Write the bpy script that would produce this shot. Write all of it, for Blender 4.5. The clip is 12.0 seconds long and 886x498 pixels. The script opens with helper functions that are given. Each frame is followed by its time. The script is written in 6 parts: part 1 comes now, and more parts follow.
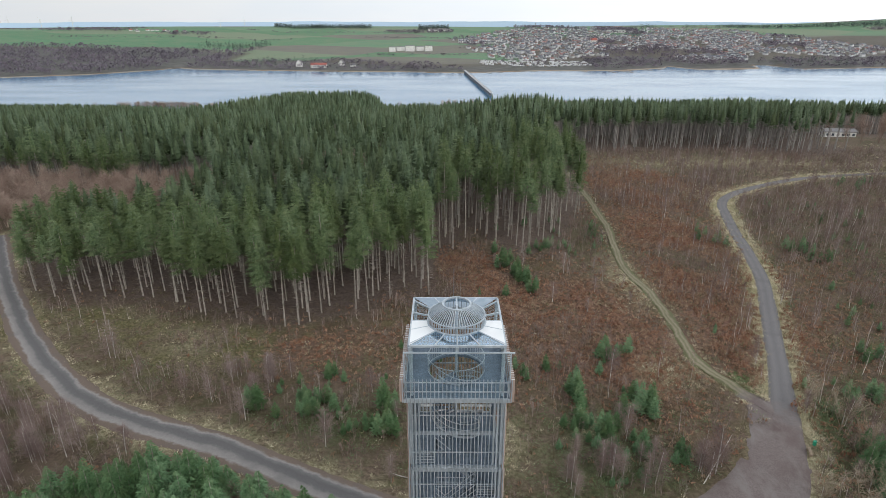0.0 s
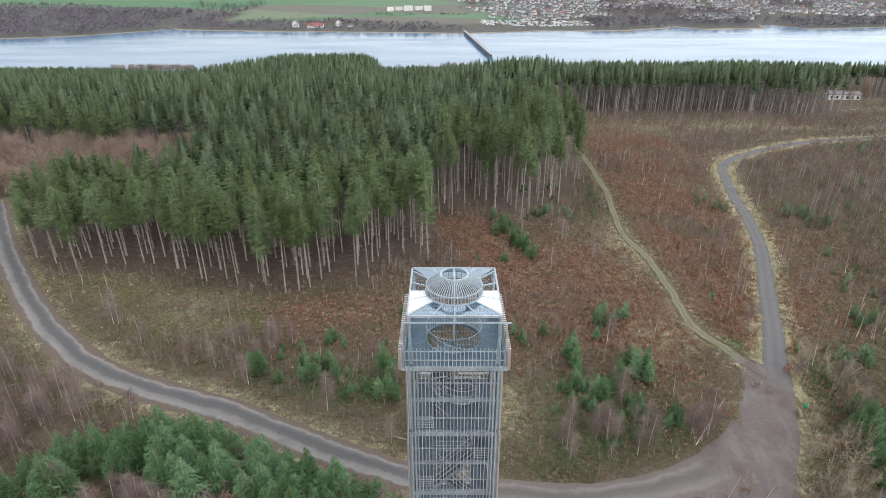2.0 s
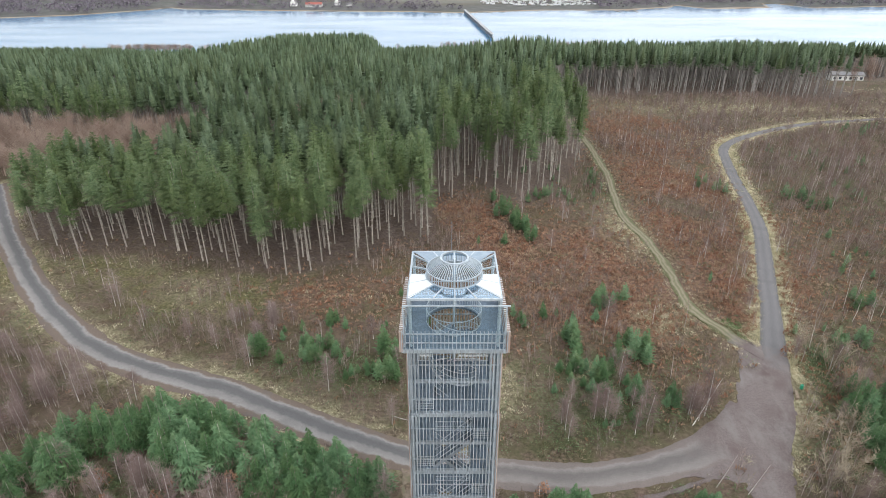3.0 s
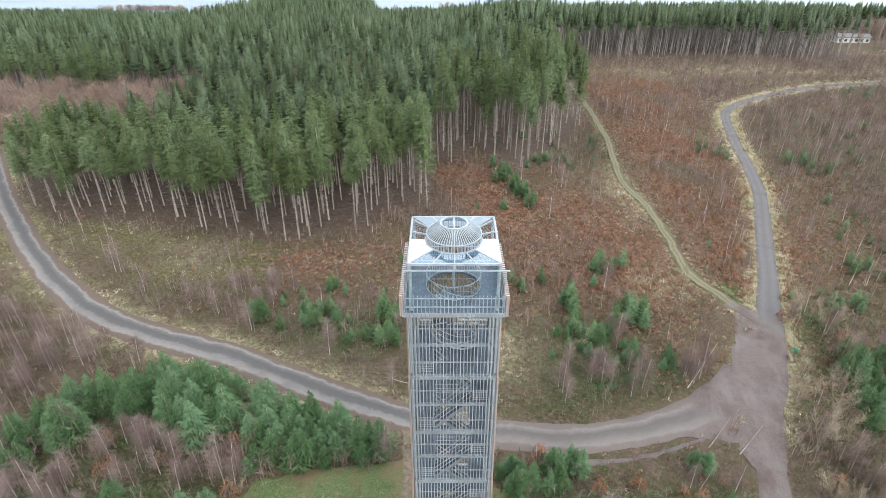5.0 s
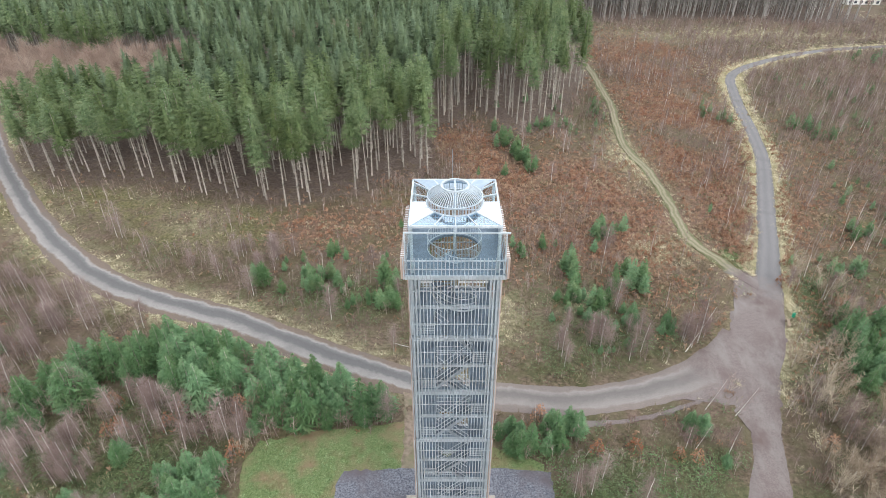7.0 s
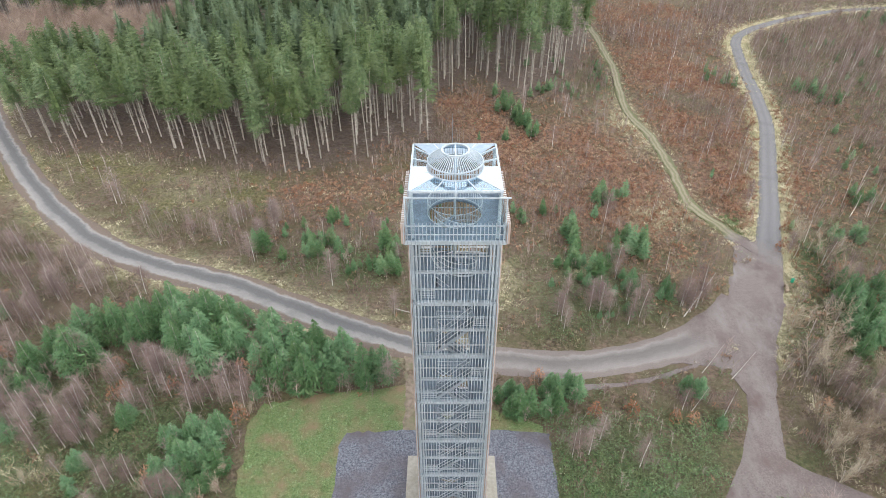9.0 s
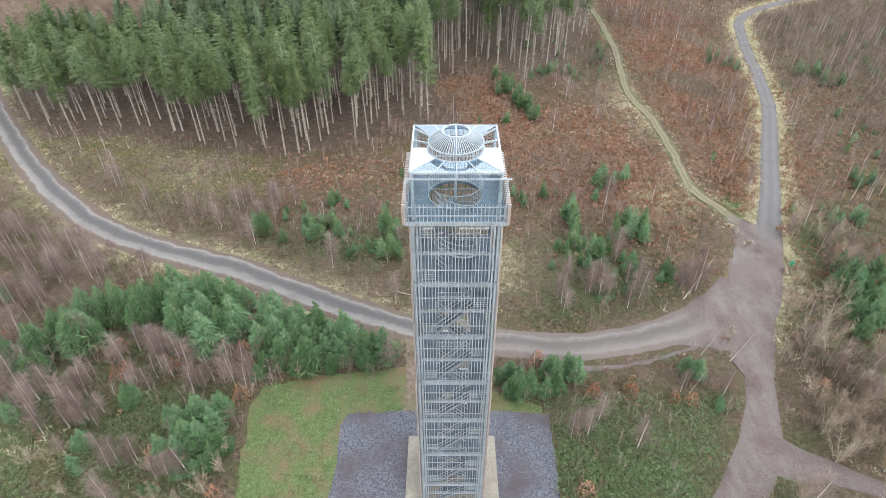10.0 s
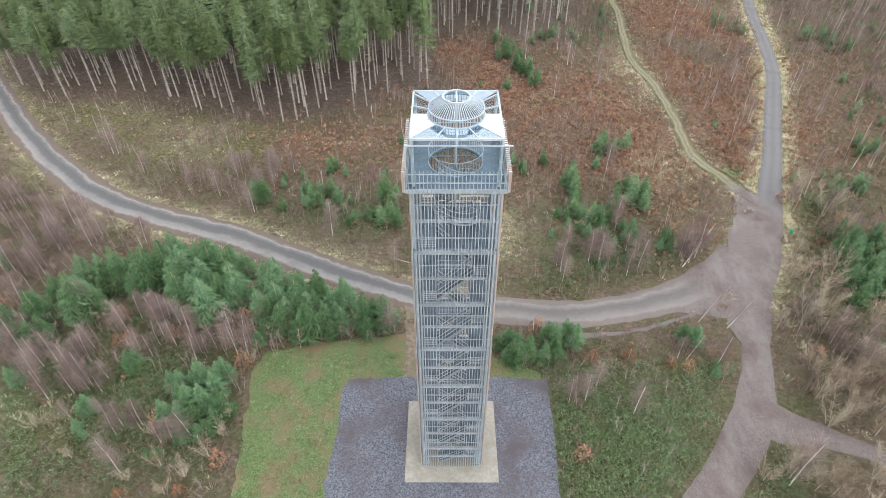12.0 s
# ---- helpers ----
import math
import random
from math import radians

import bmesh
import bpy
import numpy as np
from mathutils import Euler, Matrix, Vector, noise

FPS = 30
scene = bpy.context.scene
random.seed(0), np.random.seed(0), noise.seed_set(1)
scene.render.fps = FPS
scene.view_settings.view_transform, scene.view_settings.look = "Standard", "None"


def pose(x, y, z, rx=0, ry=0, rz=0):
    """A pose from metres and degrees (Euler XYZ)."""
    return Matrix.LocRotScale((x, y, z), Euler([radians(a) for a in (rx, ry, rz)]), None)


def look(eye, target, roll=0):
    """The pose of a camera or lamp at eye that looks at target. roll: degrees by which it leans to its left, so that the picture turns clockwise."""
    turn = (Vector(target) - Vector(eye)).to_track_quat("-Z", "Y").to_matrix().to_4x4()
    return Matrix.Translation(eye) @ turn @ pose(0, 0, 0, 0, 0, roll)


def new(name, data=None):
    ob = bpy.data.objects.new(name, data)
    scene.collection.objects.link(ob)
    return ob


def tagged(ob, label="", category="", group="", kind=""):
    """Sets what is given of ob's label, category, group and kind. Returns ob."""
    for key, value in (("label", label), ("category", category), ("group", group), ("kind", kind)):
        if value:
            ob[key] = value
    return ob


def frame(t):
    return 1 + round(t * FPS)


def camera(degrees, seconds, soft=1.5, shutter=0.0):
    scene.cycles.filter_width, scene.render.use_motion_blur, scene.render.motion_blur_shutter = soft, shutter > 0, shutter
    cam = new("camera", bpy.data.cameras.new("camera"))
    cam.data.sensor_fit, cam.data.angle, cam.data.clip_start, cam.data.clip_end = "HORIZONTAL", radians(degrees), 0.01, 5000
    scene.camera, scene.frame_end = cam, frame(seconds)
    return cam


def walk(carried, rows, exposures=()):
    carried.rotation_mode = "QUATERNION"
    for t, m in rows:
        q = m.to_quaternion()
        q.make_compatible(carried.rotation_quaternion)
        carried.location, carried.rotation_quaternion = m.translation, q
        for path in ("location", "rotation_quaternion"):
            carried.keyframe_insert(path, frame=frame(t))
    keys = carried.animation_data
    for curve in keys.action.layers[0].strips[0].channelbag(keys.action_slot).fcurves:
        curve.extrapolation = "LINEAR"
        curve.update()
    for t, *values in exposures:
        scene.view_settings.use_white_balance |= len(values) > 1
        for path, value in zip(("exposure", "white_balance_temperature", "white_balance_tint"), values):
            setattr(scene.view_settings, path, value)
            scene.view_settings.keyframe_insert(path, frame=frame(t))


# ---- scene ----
cam = camera(74.4, 12.0, 0.6)
PATH = [
    (0, (-0.732, -35.116, 61.032), (-0.742, -33.258, 60.293), 0.0),
    (0.5, (-0.714, -35.19, 61.066), (-0.725, -33.339, 60.307), -0.0),
    (1, (-0.657, -35.239, 61.255), (-0.667, -33.401, 60.465), -0.1),
    (1.5, (-0.611, -35.251, 61.457), (-0.62, -33.427, 60.637), -0.1),
    (2, (-0.587, -35.286, 61.619), (-0.596, -33.477, 60.768), -0.1),
    (2.5, (-0.593, -35.327, 61.733), (-0.602, -33.531, 60.854), -0.1),
    (3, (-0.601, -35.447, 61.837), (-0.61, -33.665, 60.93), -0.1),
    (5, (-0.663, -35.602, 61.861), (-0.668, -33.875, 60.851), -0.1),
    (5.5, (-0.715, -35.634, 61.811), (-0.721, -33.921, 60.778), -0.1),
    (6, (-0.713, -35.703, 61.726), (-0.719, -34.006, 60.668), -0.2),
    (6.5, (-0.719, -35.735, 61.662), (-0.725, -34.052, 60.581), -0.1),
    (7, (-0.686, -35.774, 61.595), (-0.693, -34.107, 60.49), -0.1),
    (9, (-0.691, -35.859, 61.549), (-0.699, -34.258, 60.35), -0.2),
    (9.5, (-0.682, -35.976, 61.496), (-0.69, -34.39, 60.277), -0.2),
    (10, (-0.715, -36.079, 61.483), (-0.724, -34.511, 60.24), -0.2),
    (10.5, (-0.747, -36.078, 61.437), (-0.755, -34.527, 60.173), -0.2),
    (11, (-0.768, -36.06, 61.418), (-0.775, -34.529, 60.131), -0.2),
    (11.5, (-0.776, -36.071, 61.419), (-0.783, -34.558, 60.112), -0.1),
    (12, (-0.785, -36.056, 61.414), (-0.791, -34.559, 60.088), -0.1),
]
EXPOSURES = [(0.0, -0.33), (1.0, -0.20), (2.5, 0.17), (4.0, 0.41), (5.5, 0.55), (7.0, 0.68), (9.5, 0.68), (12.0, 0.63)]
walk(cam, [(t, look(eye, target, roll)) for t, eye, target, roll in PATH], EXPOSURES)

# ---------------------------------------------------------------- sky and sun
world = bpy.data.worlds.new("overcast_sky")
scene.world = world
world.use_nodes = True
wn, wl = world.node_tree.nodes, world.node_tree.links
wn.clear()
SUN_UP, SUN_TURN = radians(38), radians(150)
sky = wn.new("ShaderNodeTexSky")
sky.sky_type = "NISHITA"
sky.sun_disc = False
sky.sun_elevation, sky.sun_rotation = SUN_UP, SUN_TURN
sky.air_density, sky.dust_density, sky.ozone_density = 1.0, 3.0, 1.0
dim = wn.new("ShaderNodeVectorMath")
dim.operation = "SCALE"
dim.inputs["Scale"].default_value = 0.10
wl.new(sky.outputs[0], dim.inputs[0])
coord = wn.new("ShaderNodeTexCoord")
stretch = wn.new("ShaderNodeMapping")
stretch.inputs["Scale"].default_value = (1.0, 1.0, 5.0)
wl.new(coord.outputs["Generated"], stretch.inputs[0])
cloud = wn.new("ShaderNodeTexNoise")
cloud.inputs["Scale"].default_value = 2.2
cloud.inputs["Detail"].default_value = 6.0
cloud.inputs["Roughness"].default_value = 0.55
wl.new(stretch.outputs[0], cloud.inputs["Vector"])
ramp = wn.new("ShaderNodeValToRGB")
ramp.color_ramp.elements[0].position, ramp.color_ramp.elements[0].color = 0.30, (0.86, 0.93, 1.0, 1)
ramp.color_ramp.elements[1].position, ramp.color_ramp.elements[1].color = 0.66, (1.0, 1.0, 1.0, 1)
wl.new(cloud.outputs["Fac"], ramp.inputs[0])
mixer = wn.new("ShaderNodeMix")
mixer.data_type = "RGBA"
mixer.inputs[0].default_value = 0.88
wl.new(dim.outputs[0], mixer.inputs[6])
wl.new(ramp.outputs[0], mixer.inputs[7])
glow = wn.new("ShaderNodeBackground")
glow.inputs["Strength"].default_value = 1.42
side = wn.new("ShaderNodeVectorMath")
side.operation = "DOT_PRODUCT"
side.inputs[1].default_value = (0.36, -0.06, 0.05)
wl.new(coord.outputs["Generated"], side.inputs[0])
lift = wn.new("ShaderNodeMath")
lift.operation = "ADD"
lift.inputs[1].default_value = 1.04
wl.new(side.outputs["Value"], lift.inputs[0])
bright = wn.new("ShaderNodeVectorMath")
bright.operation = "SCALE"
wl.new(mixer.outputs[2], bright.inputs[0])
wl.new(lift.outputs[0], bright.inputs["Scale"])
wl.new(bright.outputs[0], glow.inputs["Color"])
wl.new(glow.outputs[0], wn.new("ShaderNodeOutputWorld").inputs[0])

sun = bpy.data.lights.new("sun", "SUN")
sun.energy, sun.angle, sun.color = 0.60, radians(20), (1.0, 0.97, 0.92)
sun_ob = new("sun", sun)
sun_ob.matrix_world = look((0, 0, 300), (300 * -math.sin(SUN_TURN), 300 * -math.cos(SUN_TURN), 300 - 300 * math.tan(SUN_UP)))


# ---------------------------------------------------------------- materials
def shader(name):
    m = bpy.data.materials.new(name)
    m.use_nodes = True
    return m, m.node_tree.nodes, m.node_tree.links, m.node_tree.nodes["Principled BSDF"]


def rgb(c):
    return (c[0], c[1], c[2], 1.0)


def blend(n, l, fac, a, b):
    """A colour mix; fac, a and b are sockets or values."""
    k = n.new("ShaderNodeMix")
    k.data_type = "RGBA"
    for slot, v in ((0, fac), (6, a), (7, b)):
        if isinstance(v, bpy.types.NodeSocket):
            l.new(v, k.inputs[slot])
        else:
            k.inputs[slot].default_value = v if slot == 0 else rgb(v)
    return k.outputs[2]


def maths(n, l, op, a, b, clamp=False):
    k = n.new("ShaderNodeMath")
    k.operation, k.use_clamp = op, clamp
    for slot, v in ((0, a), (1, b)):
        if isinstance(v, bpy.types.NodeSocket):
            l.new(v, k.inputs[slot])
        else:
            k.inputs[slot].default_value = v
    return k.outputs[0]


def grain(n, l, scale, detail=5.0, lo=0.35, hi=0.65, rough=0.6, stretch_by=None, kind="Object"):
    """Noise in metres, spread between lo and hi."""
    tc = n.new("ShaderNodeTexCoord")
    vec = tc.outputs[kind]
    if stretch_by:
        mp = n.new("ShaderNodeMapping")
        mp.inputs["Scale"].default_value = stretch_by
        l.new(vec, mp.inputs[0])
        vec = mp.outputs[0]
    k = n.new("ShaderNodeTexNoise")
    k.inputs["Scale"].default_value, k.inputs["Detail"].default_value, k.inputs["Roughness"].default_value = scale, detail, rough
    l.new(vec, k.inputs["Vector"])
    r = n.new("ShaderNodeMapRange")
    r.inputs[1].default_value, r.inputs[2].default_value = lo, hi
    l.new(k.outputs["Fac"], r.inputs[0])
    return r.outputs[0]


def relief(n, l, bsdf, height, strength, distance):
    b = n.new("ShaderNodeBump")
    b.inputs["Strength"].default_value, b.inputs["Distance"].default_value = strength, distance
    l.new(height, b.inputs["Height"])
    l.new(b.outputs[0], bsdf.inputs["Normal"])


def surface(name, a, b, scale, c=None, scale2=0.5, rough=0.8, metal=0.0, bump=0.0, vary=0.0, vary_by="object", stretch_by=None, spec=0.3):
    """Two colours by fine grain, a third by large stains, and a change of tone from thing to thing."""
    m, n, l, bsdf = shader(name)
    g = grain(n, l, scale, stretch_by=stretch_by)
    col = blend(n, l, g, a, b)
    if c:
        col = blend(n, l, grain(n, l, scale2, 3.0, 0.45, 0.7), col, c)
    if vary:
        if vary_by == "object":
            v = n.new("ShaderNodeObjectInfo").outputs["Random"]
        elif vary_by == "island":
            v = n.new("ShaderNodeNewGeometry").outputs["Random Per Island"]
        else:
            at = n.new("ShaderNodeAttribute")
            at.attribute_name = "tint"
            v = at.outputs["Fac"]
        h = n.new("ShaderNodeHueSaturation")
        l.new(maths(n, l, "ADD", maths(n, l, "MULTIPLY", v, 2 * vary), 1.0 - vary), h.inputs["Value"])
        l.new(maths(n, l, "ADD", maths(n, l, "MULTIPLY", v, 0.05 * vary), 0.5 - 0.025 * vary), h.inputs["Hue"])
        l.new(maths(n, l, "SUBTRACT", 1.0 + 0.4 * vary, maths(n, l, "MULTIPLY", v, 0.8 * vary)), h.inputs["Saturation"])
        l.new(col, h.inputs["Color"])
        col = h.outputs[0]
    l.new(col, bsdf.inputs["Base Color"])
    bsdf.inputs["Roughness"].default_value, bsdf.inputs["Metallic"].default_value = rough, metal
    bsdf.inputs["Specular IOR Level"].default_value = spec
    if bump:
        relief(n, l, bsdf, g, 0.6, bump)
    return m


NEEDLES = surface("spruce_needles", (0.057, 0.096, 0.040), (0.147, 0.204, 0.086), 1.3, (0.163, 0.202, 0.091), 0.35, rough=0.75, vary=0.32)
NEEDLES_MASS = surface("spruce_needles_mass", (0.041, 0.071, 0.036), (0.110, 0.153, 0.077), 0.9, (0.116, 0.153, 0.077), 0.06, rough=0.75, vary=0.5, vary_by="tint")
YOUNG = surface("young_spruce_needles", (0.054, 0.123, 0.052), (0.124, 0.220, 0.100), 1.8, (0.144, 0.208, 0.097), 0.5, rough=0.7, vary=0.3)
YOUNG_MASS = surface("young_spruce_needles_mass", (0.056, 0.122, 0.050), (0.127, 0.218, 0.098), 1.8, (0.147, 0.207, 0.095), 0.5, rough=0.7, vary=0.3, vary_by="tint")
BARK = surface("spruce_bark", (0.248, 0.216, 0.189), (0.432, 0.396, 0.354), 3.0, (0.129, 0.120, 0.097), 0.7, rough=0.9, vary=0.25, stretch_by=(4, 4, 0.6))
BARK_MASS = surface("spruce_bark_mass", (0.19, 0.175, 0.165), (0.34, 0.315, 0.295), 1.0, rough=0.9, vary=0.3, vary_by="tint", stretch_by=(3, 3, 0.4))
BIRCH_BARK = surface("birch_bark", (0.42, 0.38, 0.35), (0.72, 0.69, 0.65), 5.0, (0.20, 0.17, 0.15), 1.2, rough=0.7, vary=0.2, stretch_by=(1, 1, 3))
BIRCH_STEM = surface("young_birch_stem", (0.40, 0.34, 0.31), (0.66, 0.60, 0.56), 3.0, (0.26, 0.21, 0.19), 0.4, rough=0.8, vary=0.35, vary_by="tint")
SAPLING_BARK = surface("sapling_bark", (0.220, 0.170, 0.140), (0.440, 0.381, 0.325), 3.0, rough=0.8, vary=0.35, vary_by="tint")
TWIGS = surface("bare_birch_twigs", (0.163, 0.119, 0.105), (0.261, 0.204, 0.184), 0.6, (0.218, 0.134, 0.109), 0.10, rough=0.9, vary=0.3, vary_by="tint")
TWIGS_TREE = surface("birch_twigs", (0.190, 0.137, 0.126), (0.290, 0.222, 0.204), 0.8, rough=0.9, vary=0.25)
WOODS = surface("bare_woods", (0.229, 0.166, 0.135), (0.337, 0.256, 0.213), 0.12, (0.276, 0.199, 0.158), 0.03, rough=0.9, vary=0.25, vary_by="tint")
# trees across the lake: distance haze mixed into the base colours as blue
HAZED_WOODS = surface("far_bare_woods", (0.146, 0.125, 0.154), (0.187, 0.160, 0.193), 0.03, (0.132, 0.123, 0.146), 0.006, rough=0.95, vary=0.2, vary_by="tint")
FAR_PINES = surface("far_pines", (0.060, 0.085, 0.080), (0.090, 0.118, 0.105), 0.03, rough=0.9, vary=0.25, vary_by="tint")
BRACKEN = surface("dead_bracken", (0.186, 0.095, 0.059), (0.338, 0.186, 0.118), 1.2, (0.273, 0.197, 0.134), 0.15, rough=0.9, vary=0.28, vary_by="tint")
STRAW = surface("dry_grass", (0.480, 0.418, 0.279), (0.788, 0.713, 0.517), 1.5, (0.361, 0.343, 0.187), 0.2, rough=0.9, vary=0.3, vary_by="tint")
LITTER = surface("heath_litter", (0.080, 0.062, 0.038), (0.211, 0.160, 0.106), 0.8, (0.109, 0.106, 0.051), 0.12, rough=0.95, vary=0.45, vary_by="tint")
BRAMBLE = surface("bramble_leaves", (0.055, 0.098, 0.038), (0.148, 0.208, 0.089), 1.8, (0.113, 0.118, 0.057), 0.3, rough=0.6, vary=0.35, vary_by="tint")
COPPER = surface("withered_beech_leaves", (0.211, 0.094, 0.057), (0.340, 0.178, 0.105), 3.0, rough=0.85, vary=0.3)
STEEL = surface("galvanised_steel", (0.381, 0.439, 0.489), (0.526, 0.581, 0.628), 3.0, (0.336, 0.388, 0.434), 0.6, rough=0.45, metal=0.25, bump=0.001, spec=0.5)
STEEL_DARK = surface("weathered_steel", (0.230, 0.276, 0.313), (0.322, 0.368, 0.414), 2.0, (0.194, 0.230, 0.266), 0.5, rough=0.55, metal=0.25, bump=0.001)
SLAT = surface("weathered_larch_slat", (0.270, 0.319, 0.359), (0.386, 0.437, 0.476), 2.5, (0.348, 0.324, 0.309), 0.5, rough=0.55, vary=0.15, bump=0.002, stretch_by=(6, 6, 0.5))
SIDE_SLAT = surface("brownish_larch_slat", (0.30, 0.215, 0.180), (0.43, 0.33, 0.285), 2.5, (0.36, 0.34, 0.33), 0.5, rough=0.6, vary=0.15, bump=0.002, stretch_by=(6, 6, 0.5))
SHEET = surface("roof_sheet", (0.757, 0.776, 0.795), (0.834, 0.854, 0.863), 2.0, (0.698, 0.728, 0.747), 0.5, rough=0.35, metal=0.1, spec=0.5)
GREY_SHEET = surface("grey_roof_sheet", (0.24, 0.31, 0.38), (0.33, 0.40, 0.47), 2.0, (0.21, 0.27, 0.33), 0.4, rough=0.4, metal=0.2, spec=0.4)
DECK = surface("steel_deck", (0.127, 0.172, 0.223), (0.193, 0.248, 0.310), 4.0, (0.104, 0.140, 0.182), 0.7, rough=0.45, metal=0.2, bump=0.002)
CONCRETE = surface("exposed_concrete", (0.263, 0.244, 0.208), (0.336, 0.317, 0.281), 3.0, (0.248, 0.226, 0.190), 0.7, rough=0.85, bump=0.004)
PAD = surface("dark_gravel", (0.052, 0.056, 0.074), (0.171, 0.176, 0.203), 5.5, (0.088, 0.074, 0.083), 0.20, rough=0.85, bump=0.04)
LAWN = surface("mown_grass", (0.056, 0.090, 0.031), (0.150, 0.189, 0.083), 5.0, (0.172, 0.122, 0.076), 0.24, rough=0.9, bump=0.02)
SOIL = surface("trodden_soil", (0.130, 0.098, 0.075), (0.230, 0.180, 0.145), 1.6, (0.135, 0.130, 0.075), 0.35, rough=0.95, bump=0.02)


def painted(name, stops, rough=0.8, by="object"):
    """One of several plain colours, picked anew for each thing."""
    m, n, l, bsdf = shader(name)
    r = n.new("ShaderNodeValToRGB")
    r.color_ramp.interpolation = "CONSTANT"
    e = r.color_ramp.elements
    e[0].color, e[1].position, e[1].color = rgb(stops[0][1]), stops[1][0], rgb(stops[1][1])
    for p, c in stops[2:]:
        e.new(p).color = rgb(c)
    if by == "object":
        l.new(n.new("ShaderNodeObjectInfo").outputs["Random"], r.inputs[0])
    else:
        at = n.new("ShaderNodeAttribute")
        at.attribute_name = "tint"
        l.new(at.outputs["Fac"], r.inputs[0])
    l.new(blend(n, l, maths(n, l, "MULTIPLY", grain(n, l, 0.6, 5.0), 0.25), r.outputs[0], (0.25, 0.24, 0.23)), bsdf.inputs["Base Color"])
    bsdf.inputs["Roughness"].default_value = rough
    return m


ROOFS = ((0, (0.27, 0.135, 0.120)), (0.17, (0.11, 0.12, 0.14)), (0.62, (0.19, 0.145, 0.135)), (0.74, (0.17, 0.18, 0.21)))
WALLS = ((0, (0.72, 0.73, 0.75)), (0.66, (0.58, 0.58, 0.57)), (0.84, (0.38, 0.30, 0.27)), (0.89, (0.66, 0.66, 0.65)))
ROOF, ROOF_MASS = painted("roof_tiles", ROOFS), painted("roof_tiles_mass", ROOFS, by="tint")
RENDERED, RENDERED_MASS = painted("house_render", WALLS), painted("house_render_mass", WALLS, by="tint")
SAND = surface("shore_sand", (0.24, 0.19, 0.14), (0.40, 0.34, 0.27), 0.2, (0.25, 0.17, 0.11), 0.02, rough=0.95)
GLAZING = surface("window_glass", (0.05, 0.06, 0.07), (0.09, 0.10, 0.12), 2.0, rough=0.15, spec=0.6)
OLD_WOOD = surface("weathered_timber", (0.22, 0.17, 0.12), (0.36, 0.29, 0.22), 3.0, (0.18, 0.14, 0.10), 0.8, rough=0.85, bump=0.004, stretch_by=(1, 6, 6))
BIN_GREEN = surface("green_plastic", (0.03, 0.28, 0.16), (0.04, 0.34, 0.20), 4.0, rough=0.5)


